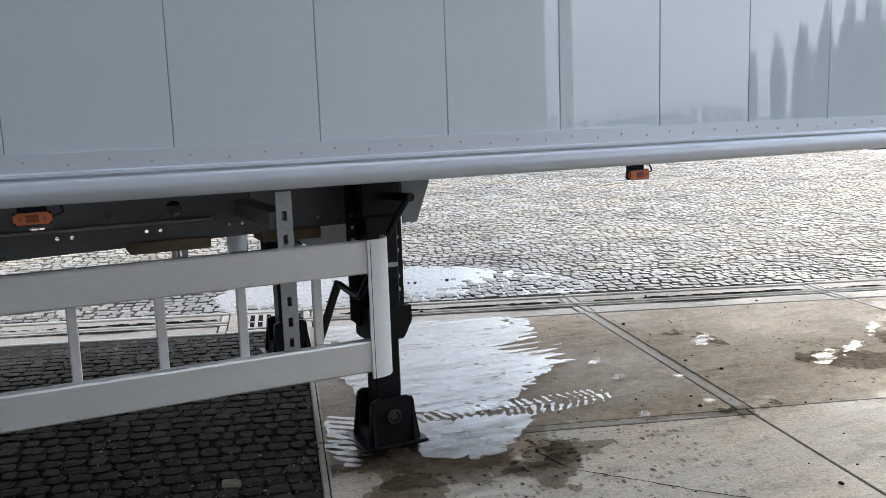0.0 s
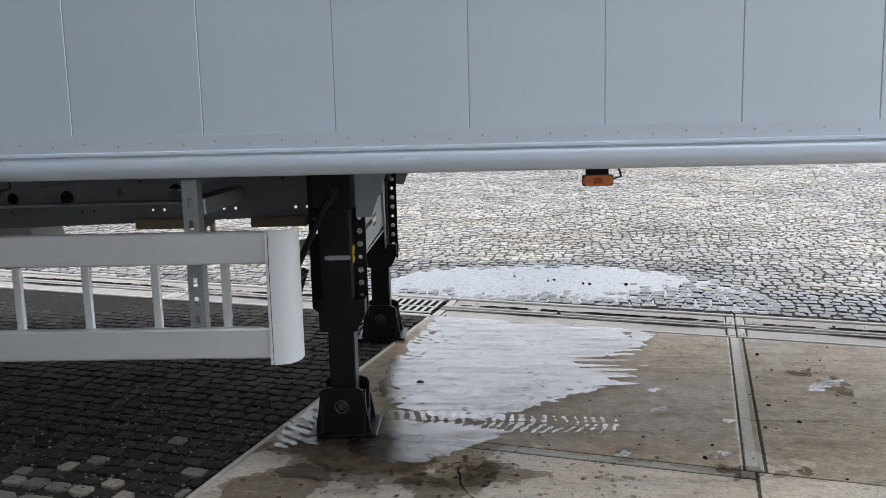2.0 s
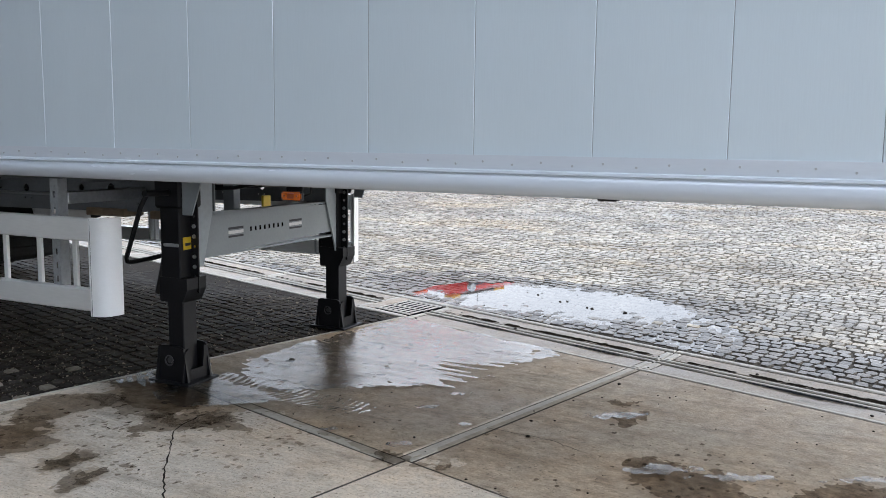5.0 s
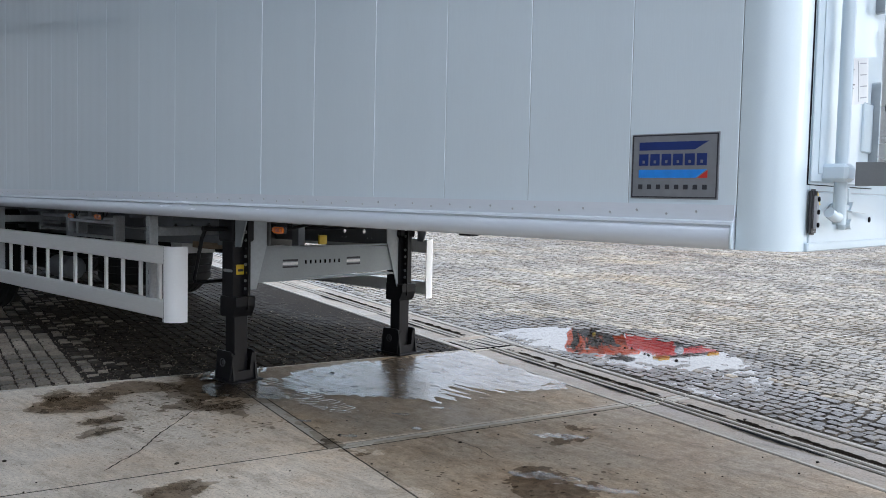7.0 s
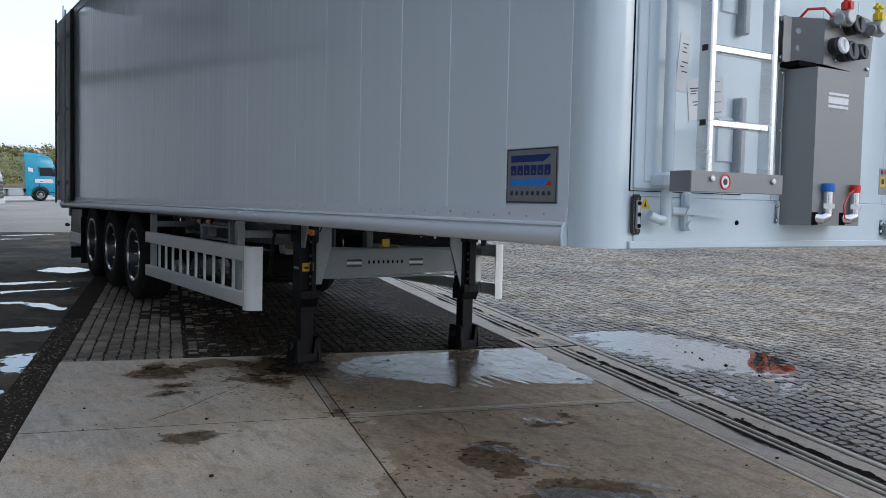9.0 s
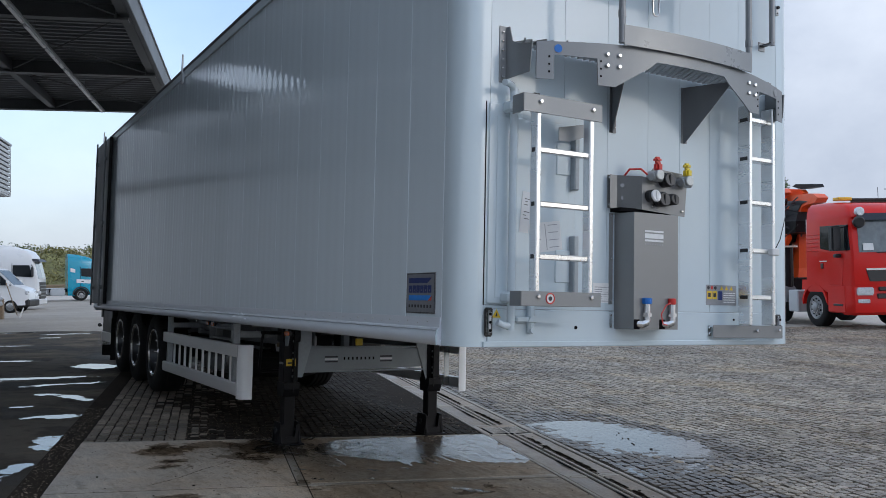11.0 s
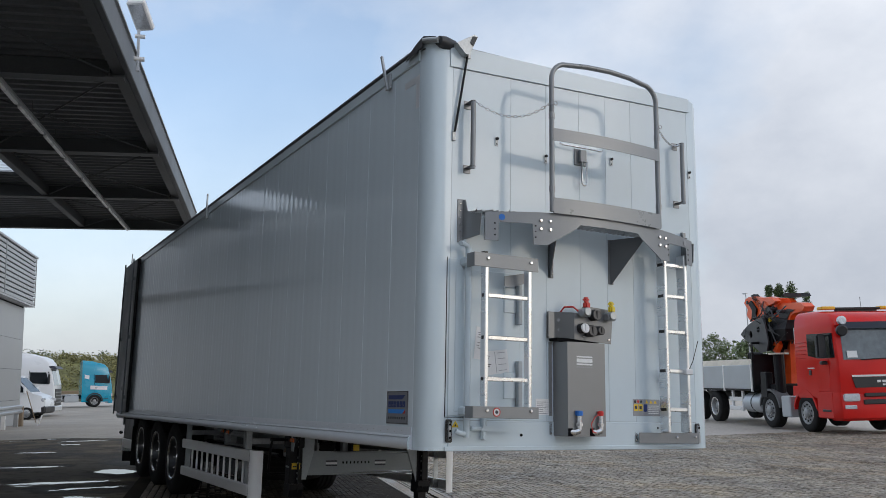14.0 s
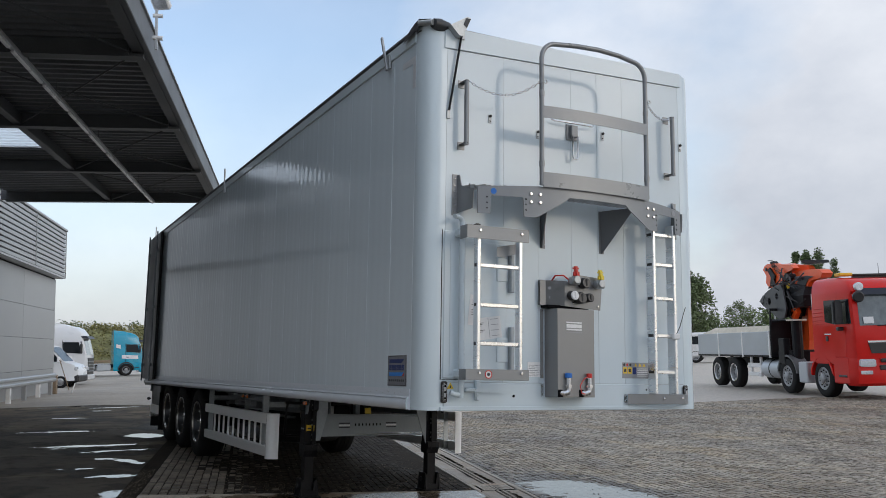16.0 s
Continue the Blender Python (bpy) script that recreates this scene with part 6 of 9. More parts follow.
for y, z, r, mat, cover in ((1.20, 2.00, 0.036, M_BLACK_PLASTIC, M_WHITE_LABEL), (1.265, 1.985, 0.044, M_BLACK_PLASTIC, M_BLACK_PLASTIC), (1.345, 1.99, 0.034, M_BLACK_PLASTIC, M_BLACK_PLASTIC), (1.305, 2.10, 0.042, M_BLACK_PLASTIC, M_BLACK_PLASTIC)):
    sk = part("socket", rod((0.10, y, z), (0.145, y, z), r, 16, bevel=0.006), mat, vp, "black electric socket")
    part("socket_cover", moved(rod((0, 0, 0), (0.016, 0, 0), r * 0.98, 18, bevel=0.005), at((0.146, y + 0.004, z - 0.002)) @ pose(0, 0, 0, 0, -8)), cover, sk)
    part("socket_ridge", box((0.16, y - 0.004, z - r * 0.6), (0.168, y + 0.008, z + r * 0.7), 0.003), cover, sk)
for y, z, mat in ((1.205, 2.115, M_RED_PLASTIC), (1.435, 2.10, M_YELLOW_PLASTIC)):
    ah = part("air_coupling", rod((0.10, y, z), (0.19, y, z), 0.030, 14, bevel=0.004), M_STEEL, vp, "air coupling head with a coloured lever")
    part("coupling_body", rod((0.15, y - 0.035, z - 0.01), (0.15, y + 0.04, z - 0.01), 0.026, 12, bevel=0.004), M_STEEL, ah)
    part("colour_lever", moved(box((-0.022, -0.022, 0.0), (0.022, 0.026, 0.055), 0.012, segs=2), at((0.16, y + 0.005, z + 0.02))), mat, ah)
    part("lever_tip", moved(box((-0.02, -0.03, 0.05), (0.018, 0.02, 0.085), 0.012, segs=2), at((0.16, y + 0.008, z + 0.02))), mat, ah)
part("hose", tube([(0.02, 1.08, 2.11), (0.06, 1.09, 2.15), (0.11, 1.13, 2.15), (0.12, 1.17, 2.12)], 0.006, 8), M_RED_PLASTIC, vp)
part("dark_gap", box((0.0, 1.0, 1.905), (0.09, 1.38, 1.925)), M_DARK, vp)
# ---- canopy roof and workshop building ----
YARD = Matrix(((U.x, V.x, 0, O.x), (U.y, V.y, 0, O.y), (0, 0, 1, 0), (0, 0, 0, 1)))


def yard_box(u0, u1, v0, v1, z0, z1, bevel=0.0):
    """A box along the yard's axes, with its heights in the level world."""
    return moved(box((u0, v0, z0), (u1, v1, z1), bevel), YARD)


H_ROOF, CAN_U0, CAN_U1, CAN_V = 6.12, -17.7, 9.5, -2.0
# the roof stands a little askew to the drain
HINGE = YARD @ Vector((-5.87, -2.0, 0.0))
canopy = thing("canopy", at(HINGE) @ Matrix.Rotation(radians(-2.6), 4, "Z") @ at(-HINGE), "large steel canopy roof with corrugated sheet over the yard", "canopy", kind="structure")


def corrugated(name, u0, u1, v0, v1, z, mat):
    b = bmesh.new()
    prev, u = None, u0
    while u < u1:
        for du, dz in ((0.0, 0.0), (0.07, 0.0), (0.11, 0.05), (0.20, 0.05)):
            row = [b.verts.new(YARD @ Vector((min(u + du, u1), v, z + dz))) for v in (v0, v1)]
            if prev:
                b.faces.new((prev[0], row[0], row[1], prev[1]))
            prev = row
        u += 0.25
    return part(name, b, mat, canopy)


corrugated("roof_sheet", CAN_U0, CAN_U1, -5.3, CAN_V - 0.1, H_ROOF + 0.20, M_ROOF)
corrugated("roof_sheet", -10.3, CAN_U1, -7.8, -5.3, H_ROOF + 0.20, M_ROOF)
corrugated("skylight_sheet", -12.1, -10.3, -7.4, -5.3, H_ROOF + 0.20, M_SKYLIGHT)
corrugated("roof_sheet", -12.1, -10.3, -7.8, -7.4, H_ROOF + 0.20, M_ROOF)
corrugated("roof_sheet", -14.1, -12.1, -7.8, -5.3, H_ROOF + 0.20, M_ROOF)
corrugated("skylight_sheet", -14.45, -14.1, -7.2, -5.3, H_ROOF + 0.20, M_SKYLIGHT)
corrugated("roof_sheet", -14.45, -14.1, -7.8, -7.2, H_ROOF + 0.20, M_ROOF)
corrugated("roof_sheet", CAN_U0, -14.45, -7.8, -5.3, H_ROOF + 0.20, M_ROOF)
part("edge_beam", yard_box(CAN_U0, CAN_U1, CAN_V - 0.09, CAN_V, H_ROOF, H_ROOF + 0.42, 0.012), M_FASCIA, canopy)
part("edge_flange", yard_box(CAN_U0, CAN_U1, CAN_V - 0.26, CAN_V - 0.09, H_ROOF, H_ROOF + 0.02), M_ROOF_STEEL, canopy)
part("edge_cap", yard_box(CAN_U0, CAN_U1, CAN_V - 0.12, CAN_V + 0.03, H_ROOF + 0.42, H_ROOF + 0.45), M_LOUVRE, canopy)
part("end_beam", yard_box(CAN_U0 - 0.1, CAN_U0, -7.95, CAN_V, H_ROOF - 0.02, H_ROOF + 0.42, 0.01), M_FASCIA, canopy)
part("end_beam", yard_box(CAN_U1, CAN_U1 + 0.1, -7.95, CAN_V, H_ROOF - 0.02, H_ROOF + 0.42, 0.01), M_FASCIA, canopy)
part("long_beam", yard_box(CAN_U0, CAN_U1, -5.15, -5.0, H_ROOF - 0.03, H_ROOF + 0.2, 0.01), M_ROOF_STEEL, canopy)
rafters = [CAN_U0 + 4.25 * k for k in range(0, 7)]
for u in rafters:
    r = part("rafter", yard_box(u - 0.012, u + 0.012, -7.8, CAN_V - 0.1, H_ROOF - 0.06, H_ROOF + 0.20), M_ROOF_STEEL, canopy)
    part("flange", yard_box(u - 0.10, u + 0.10, -7.8, CAN_V - 0.1, H_ROOF - 0.078, H_ROOF - 0.06), M_ROOF_STEEL, r)
    part("web_plate", yard_box(u - 0.12, u + 0.12, CAN_V - 0.34, CAN_V - 0.3, H_ROOF - 0.06, H_ROOF + 0.1), M_ROOF_STEEL, r)
for a, c in zip(rafters, rafters[1:]):
    for p, q in (((a + 0.1, CAN_V - 0.3), (c - 0.1, -4.95)), ((a + 0.1, -4.95), (c - 0.1, CAN_V - 0.3))):
        part("brace_rod", rod(YARD @ Vector((*p, H_ROOF - 0.01)), YARD @ Vector((*q, H_ROOF - 0.01)), 0.014, 6), M_ROOF_STEEL, canopy)
# line of tube lamps, unlit
conduit = part("lamp_rail", yard_box(CAN_U0 + 0.1, CAN_U1 - 1, -3.86, -3.78, H_ROOF - 0.12, H_ROOF - 0.05, 0.006), M_GALV, canopy)
u = CAN_U0 + 0.3
while u < CAN_U1 - 2:
    part("tube_lamp", yard_box(u, u + 1.45, -3.85, -3.79, H_ROOF - 0.165, H_ROOF - 0.122, 0.012), M_WHITE, conduit, "unlit white tube lamp")
    part("hanger", rod(YARD @ Vector((u + 0.7, -3.82, H_ROOF - 0.06)), YARD @ Vector((u + 0.7, -3.82, H_ROOF + 0.2)), 0.006, 6), M_ROOF_STEEL, conduit)
    u += 1.62
# posts against the wall
for u in rafters[1:]:
    part("wall_bracket", yard_box(u - 0.1, u + 0.1, -7.79, -7.5, H_ROOF - 0.6, H_ROOF - 0.06, 0.02), M_ROOF_STEEL, canopy)

# flood light on the roof's edge
flood = thing("flood_light", YARD @ at((-4.75, CAN_V + 0.05, H_ROOF)), "white flood light on an upright arm on the canopy edge", "flood light")
part("arm", box((-0.02, -0.02, 0.0), (0.02, 0.02, 0.62), 0.004), M_GALV, flood)
part("clamp", rod((0, -0.05, 0.18), (0, 0.09, 0.18), 0.035, 10), M_WHITE, flood)
part("clamp", rod((0, -0.05, 0.52), (0, 0.09, 0.52), 0.03, 10), M_WHITE, flood)
hd = part("head", moved(box((-0.12, -0.13, -0.05), (0.34, 0.13, 0.05), 0.02), at((0.05, 0.06, 0.72)) @ pose(0, 0, 0, 0, -38, -20)), M_WHITE, flood)
part("front_glass", moved(box((-0.08, -0.10, -0.056), (0.30, 0.10, -0.051)), at((0.05, 0.06, 0.72)) @ pose(0, 0, 0, 0, -38, -20)), M_LENS, hd)

building = thing("workshop", Matrix.Identity(4), "grey clad workshop with a louvred band along its top", "building")
B_U0, B_U1, B_V = -29.3, 7.8, -8.2
wall = part("wall", yard_box(B_U0 + 0.03, B_U1 - 0.03, B_V - 12, B_V - 0.03, -0.3, 6.6), M_DARK, building)
us = [B_U0 + 5.05 * k for k in range(8)] + [B_U1]
us = [u for u in us if u < B_U1 - 0.3] + [B_U1]
for ua, ub in zip(us, us[1:]):
    for za, zb in ((-0.3, 1.2), (1.2, 2.36), (2.36, 3.5), (3.5, 4.75)):
        part("cladding_panel", yard_box(ua + 0.006, ub - 0.006, B_V - 0.05, B_V, za + 0.005, zb - 0.005, 0.004), M_CLADDING, wall)
for za, zb in ((-0.3, 1.2), (1.2, 2.36), (2.36, 3.5), (3.5, 4.75)):
    for va, vb in ((-12.0, -8.02), (-8.0, -4.02), (-4.0, -0.06)):
        part("cladding_panel", yard_box(B_U0 - 0.02, B_U0 + 0.02, B_V + va, B_V + vb, za + 0.005, zb - 0.005, 0.004), M_CLADDING, wall)
        part("cladding_panel", yard_box(B_U1 - 0.02, B_U1 + 0.02, B_V + va, B_V + vb, za + 0.005, zb - 0.005, 0.004), M_CLADDING, wall)
band = part("louvre_band", yard_box(B_U0 + 0.02, B_U1, B_V - 0.2, B_V + 0.28, 4.85, 6.7), M_ROOF_STEEL, building)
for k in range(11):
    z = 4.86 + 0.17 * k
    part("louvre", yard_box(B_U0 - 0.05, B_U1, B_V + 0.24, B_V + 0.35, z, z + 0.125, 0.012), M_LOUVRE, band)
    part("louvre", yard_box(B_U0 - 0.07, B_U0 + 0.02, B_V - 6, B_V + 0.24, z, z + 0.125, 0.012), M_LOUVRE, band)
for u in us:
    part("mullion", yard_box(u - 0.03, u + 0.03, B_V + 0.345, B_V + 0.37, 4.85, 6.72), M_LOUVRE, band)
part("soffit", yard_box(B_U0 - 0.07, B_U1, B_V - 0.1, B_V + 0.35, 4.79, 4.85), M_LOUVRE, band)
part("coping", yard_box(B_U0 - 0.1, B_U1, B_V - 0.2, B_V + 0.4, 6.72, 6.8, 0.01), M_LOUVRE, band)

# crash barrier along the wall
barrier = thing("crash_barrier", Matrix.Identity(4), "galvanised crash barrier on white posts along the wall", "barrier")
prof = [(-7.580, 0.76), (-7.540, 0.80), (-7.540, 0.85), (-7.580, 0.89), (-7.580, 0.93), (-7.540, 0.97), (-7.540, 1.02), (-7.580, 1.06), (-7.600, 1.06), (-7.565, 1.01), (-7.565, 0.975), (-7.600, 0.935), (-7.600, 0.885), (-7.565, 0.845), (-7.565, 0.805), (-7.600, 0.76)]
part("beam", moved(extrude(prof, (-26.6, -8.0)), YARD), M_GALV, barrier)
for k in range(10):
    u = -26.2 + 1.9 * k
    part("post", yard_box(u - 0.07, u + 0.07, -7.74, -7.605, 0.22, 1.0, 0.01), M_WHITE if k % 2 else M_GALV, barrier)
part("end_post", yard_box(-26.85, -26.62, -7.8, -7.55, 0.2, 1.0, 0.02), M_WOOD, barrier, "weathered wooden end post")
broom = thing("shovel", YARD @ at((-26.9, -7.4, 0.3)), "white shovel leaning on the barrier post", "shovel")
part("handle", rod((0, 0.25, 0.1), (0.05, -0.1, 1.25), 0.016, 8), M_WOOD, broom)
part("blade", plate([(-0.14, 0.0), (0.14, 0.0), (0.10, 0.38), (-0.10, 0.38)], 0.012, at((0, 0.34, 0.0)) @ pose(0, 0, 0, 72, 0, 0)), M_WHITE, broom)
# ---- the red lorry with a loading crane ----
def loft(rows, closed_ends=True):
    """Joins closed outlines of equal length, each a list of points, into a skin."""
    b = bmesh.new()
    rr = [[b.verts.new(p) for p in r] for r in rows]
    n = len(rr[0])
    for q0, q1 in zip(rr, rr[1:]):
        for i in range(n):
            b.faces.new((q0[i], q0[(i + 1) % n], q1[(i + 1) % n], q1[i]))
    if closed_ends:
        b.faces.new(rr[0][::-1])
        b.faces.new(rr[-1])
    bmesh.ops.recalc_face_normals(b, faces=b.faces)
    return b


def cab_shell(x0, x1, hw, levels):
    """A cab body: levels of (z, front x, half width), rounded at the front corners."""
    rows = []
    for z, xf, w in levels:
        c = 0.16
        rows.append([(x0, -w, z), (xf - c, -w, z), (xf - c * 0.3, -w + c * 0.3, z), (xf, -w + c, z), (xf + 0.03, 0, z), (xf, w - c, z), (xf - c * 0.3, w - c * 0.3, z), (xf - c, w, z), (x0, w, z)])
    return loft(rows)


lorry = thing("crane_lorry", at((-10.83, 19.44, 0)) @ pose(0, 0, 0, 0, 0, -23.3), "red four-axle flatbed lorry with an orange loading crane", "lorry")
cab = part("cab", cab_shell(-0.72, 1.5, 1.22, [(0.95, 1.45, 1.20), (1.25, 1.49, 1.22), (1.80, 1.49, 1.22), (2.0, 1.48, 1.22), (2.45, 1.42, 1.21), (2.84, 1.34, 1.19), (2.90, 1.38, 1.19), (3.10, 1.25, 1.17), (3.24, 1.02, 1.13), (3.32, 0.6, 1.06), (3.36, 0.1, 1.0)]), M_RED, lorry, "red painted driver's cab", smooth=True)
part("bumper", cab_shell(0.95, 1.5, 1.24, [(0.38, 1.42, 1.18), (0.45, 1.50, 1.22), (0.75, 1.52, 1.23), (1.12, 1.46, 1.22)]), M_RED, cab, smooth=True)
for z0, z1, w in ((0.80, 0.93, 0.62), (1.0, 1.10, 0.58)):
    part("air_intake", box((1.49, -w, z0), (1.556, w, z1), 0.02), M_BLACK_PLASTIC, cab)
grille = part("grille", plate([(-0.80, 1.24), (0.80, 1.24), (0.88, 1.52), (-0.88, 1.52)], 0.02, at((1.50, 0, 0)) @ YZ), M_BLACK_PLASTIC, cab)
part("grille_trim", plate([(-0.88, 1.525), (0.88, 1.525), (0.90, 1.575), (-0.90, 1.575)], 0.03, at((1.50, 0, 0)) @ YZ), M_CHROME, cab)
for k in range(3):
    part("maker_mark", box((1.52, -0.20 + 0.145 * k, 1.365), (1.532, -0.09 + 0.145 * k, 1.435), 0.004), M_CHROME, grille)
part("maker_mark", box((1.52, -0.05, 1.285), (1.532, 0.05, 1.335), 0.004), M_CHROME, grille)
for s_ in (-1, 1):
    hl = part("headlight", moved(box((-0.03, -0.21, -0.10), (0.03, 0.21, 0.10), 0.025, segs=2), at((1.52, s_ * 0.94, 0.99)) @ pose(0, 0, 0, 0, 0, s_ * 12)), M_LENS, cab, "clear headlight")
    part("fog_light", moved(box((-0.03, -0.18, -0.05), (0.03, 0.12, 0.05), 0.015), at((1.52, s_ * 0.95, 0.74)) @ pose(0, 0, 0, 0, 0, s_ * 12)), M_LENS, hl)
part("windscreen", loft([[(1.495, -1.06, 1.98), (1.535, 0, 1.98), (1.495, 1.06, 1.98), (1.47, 1.06, 1.975), (1.50, 0, 1.975), (1.47, -1.06, 1.975)], [(1.385, -1.03, 2.80), (1.42, 0, 2.80), (1.385, 1.03, 2.80), (1.36, 1.03, 2.795), (1.39, 0, 2.795), (1.36, -1.03, 2.795)]]), M_GLASS_CAB, cab, "wide windscreen")
part("dash_paper", moved(box((0, -0.14, -0.09), (0.003, 0.14, 0.09)), at((1.512, -0.82, 2.12)) @ pose(0, 0, 0, 0, -8, -2)), M_PAPER, cab)
part("wiper", rod((1.53, -0.6, 1.97), (1.54, 0.1, 2.0), 0.012, 6), M_BLACK, cab)
part("wiper", rod((1.54, 0.2, 1.97), (1.53, 0.85, 2.0), 0.012, 6), M_BLACK, cab)
part("sun_visor", loft([[(1.30, -1.08, 2.80), (1.52, -0.98, 2.80), (1.56, 0, 2.80), (1.52, 0.98, 2.80), (1.30, 1.08, 2.80)], [(1.24, -1.08, 2.97), (1.42, -0.98, 2.98), (1.46, 0, 2.98), (1.42, 0.98, 2.98), (1.24, 1.08, 2.97)]]), M_VISOR, cab)
for s_ in (-1, 1):
    y = s_ * 1.222
    dr = part("door", plate([(-0.16, 1.15), (0.98, 1.15), (1.05, 1.7), (1.05, 2.0), (-0.16, 2.02)], 0.012, at((0, y + (0.006 if s_ < 0 else 0.012) - (0.006 if s_ > 0 else 0), 0)) @ XZ), M_RED, cab)
    part("side_window", plate([(0.0, 2.12), (0.5, 2.04), (1.34, 2.04), (1.24, 2.70), (0.0, 2.72)], 0.05, at((0, s_ * 1.205 + 0.025, 0)) @ XZ), M_GLASS_DARK, cab, "dark side window")
    part("window_bar", box((0.42, min(y, y + s_ * 0.012), 2.05), (0.47, max(y, y + s_ * 0.012), 2.64)), M_BLACK_PLASTIC, dr)
    part("door_handle", box((0.02, min(y, y + s_ * 0.03), 1.58), (0.14, max(y, y + s_ * 0.03), 1.72), 0.01), M_BLACK_PLASTIC, dr)
    part("print_bar", box((-0.05, min(y, y + s_ * 0.014), 1.76), (0.30, max(y, y + s_ * 0.014), 1.79)), M_WHITE_LABEL, dr)
    for k in range(5):
        part("side_rib", box((-0.66, min(y, y + s_ * 0.012), 2.05 + 0.11 * k), (-0.10, max(y, y + s_ * 0.012), 2.08 + 0.11 * k), 0.006), M_RED, cab)
    part("cab_corner", box((-0.76, s_ * 1.16 - 0.03, 1.5), (-0.725, s_ * 1.16 + 0.03, 2.95)), M_PAPER, cab)
    mi = part("mirror", box((0.98, min(s_ * 1.30, s_ * 1.56), 2.03), (1.13, max(s_ * 1.30, s_ * 1.56), 2.68), 0.04, segs=2), M_BLACK_PLASTIC, cab, "black door mirror")
    part("mirror_arm", tube([(0.95, s_ * 1.2, 2.62), (1.02, s_ * 1.35, 2.66), (1.04, s_ * 1.4, 2.5)], 0.02, 6), M_BLACK_PLASTIC, mi)
    part("kerb_mirror", box((0.86, min(s_ * 1.23, s_ * 1.40), 1.86), (1.02, max(s_ * 1.23, s_ * 1.40), 1.96), 0.03), M_BLACK_PLASTIC, cab)
    # step and wheel arch
    part("step_panel", box((0.30, min(s_ * 1.0, s_ * 1.235), 0.42), (1.12, max(s_ * 1.0, s_ * 1.235), 1.15), 0.03), M_RED, cab)
    part("step_tread", box((0.58, min(s_ * 1.2, s_ * 1.25), 0.60), (1.0, max(s_ * 1.2, s_ * 1.25), 0.66), 0.01), M_BLACK_PLASTIC, cab)
    pts = [(0.66 * math.cos(radians(a)), 0.52 + 0.66 * math.sin(radians(a))) for a in range(8, 173, 11)]
    pin = [(0.60 * math.cos(radians(a)), 0.52 + 0.60 * math.sin(radians(a))) for a in range(172, 7, -11)]
    part("wheel_arch", plate(pts + pin, 0.30, at((-0.35, s_ * 1.09 + 0.15, 0)) @ XZ), M_RED, cab)
    part("arch_skirt", plate([(-0.98, 1.0), (0.40, 1.0), (0.5, 1.28), (-0.95, 1.28)], 0.06, at((0, s_ * 1.20 + 0.03, 0)) @ XZ), M_RED, cab)
    part("front_mirror", rod((1.44, s_ * 1.04, 2.76), (1.56, s_ * 1.06, 2.74), 0.15, 16, bevel=0.03), M_BLACK_PLASTIC, cab)
    part("round_lamp", rod((1.36, s_ * 0.98, 3.02), (1.48, s_ * 0.985, 3.02), 0.12, 18, bevel=0.02), M_LENS, cab, "round chrome driving lamp")
beacon = part("beacon_bar", box((0.38, -0.92, 3.38), (0.62, 0.92, 3.43), 0.01), M_BLACK_PLASTIC, lorry, "beacon bar with amber ends")
for s_ in (-1, 1):
    part("amber_end", box((0.36, min(s_ * 0.66, s_ * 1.06), 3.37), (0.64, max(s_ * 0.66, s_ * 1.06), 3.46), 0.02), M_AMBER_LIGHT, beacon)
part("beacon_foot", box((0.45, -0.6, 3.28), (0.55, 0.6, 3.39)), M_BLACK_PLASTIC, beacon)
part("aerial", rod((0.3, 0.3, 3.25), (0.25, 0.32, 3.75), 0.007, 5), M_BLACK, lorry)
# chassis, tank, tool box
part("chassis", box((-9.0, -0.45, 0.75), (1.0, 0.45, 1.02)), M_BLACK, lorry)
for s_ in (-1, 1):
    part("fuel_tank", rod((-4.35, s_ * 0.92, 0.72), (-3.15, s_ * 0.92, 0.72), 0.31, 20, bevel=0.03), M_CARGO, lorry, "silver fuel tank", smooth=True)
    part("tank_strap", rod((-3.78, s_ * 0.92, 0.72), (-3.72, s_ * 0.92, 0.72), 0.316, 20), M_BLACK, lorry)
    for xx in (-4.5, -5.25):
        part("guard_post", box((xx - 0.05, min(s_ * 1.10, s_ * 1.16), 0.45), (xx + 0.05, max(s_ * 1.10, s_ * 1.16), 1.1)), M_WHITE, lorry)
    for z in (0.45, 0.75):
        part("guard_board", box((-5.45, min(s_ * 1.13, s_ * 1.18), z), (-4.45, max(s_ * 1.13, s_ * 1.18), z + 0.14), 0.01), M_WHITE, lorry)
    part("tread_plate", box((-1.80, min(s_ * 0.7, s_ * 1.2), 0.36), (-1.28, max(s_ * 0.7, s_ * 1.2), 0.98), 0.03), M_CARGO, lorry, "ribbed aluminium plate between the wheels")
    pts = [(-2.55 + 0.68 * math.cos(radians(a)), 0.52 + 0.66 * math.sin(radians(a))) for a in range(10, 171, 10)]
    pin = [(-2.55 + 0.62 * math.cos(radians(a)), 0.52 + 0.60 * math.sin(radians(a))) for a in range(170, 9, -10)]
    part("mudguard", plate(pts + pin, 0.42, at((0, s_ * 1.0 + 0.21, 0)) @ XZ), M_MUDGUARD, lorry)
for xx, dual in ((-0.35, True), (-2.55, True), (-6.65, False), (-8.15, False)):
    for s_ in (-1, 1):
        wheel(lorry, xx, s_ * 1.20, 0.53, r=0.53, w=0.33, s=s_, rim_mat=M_RIM, dished=dual and False or not dual)
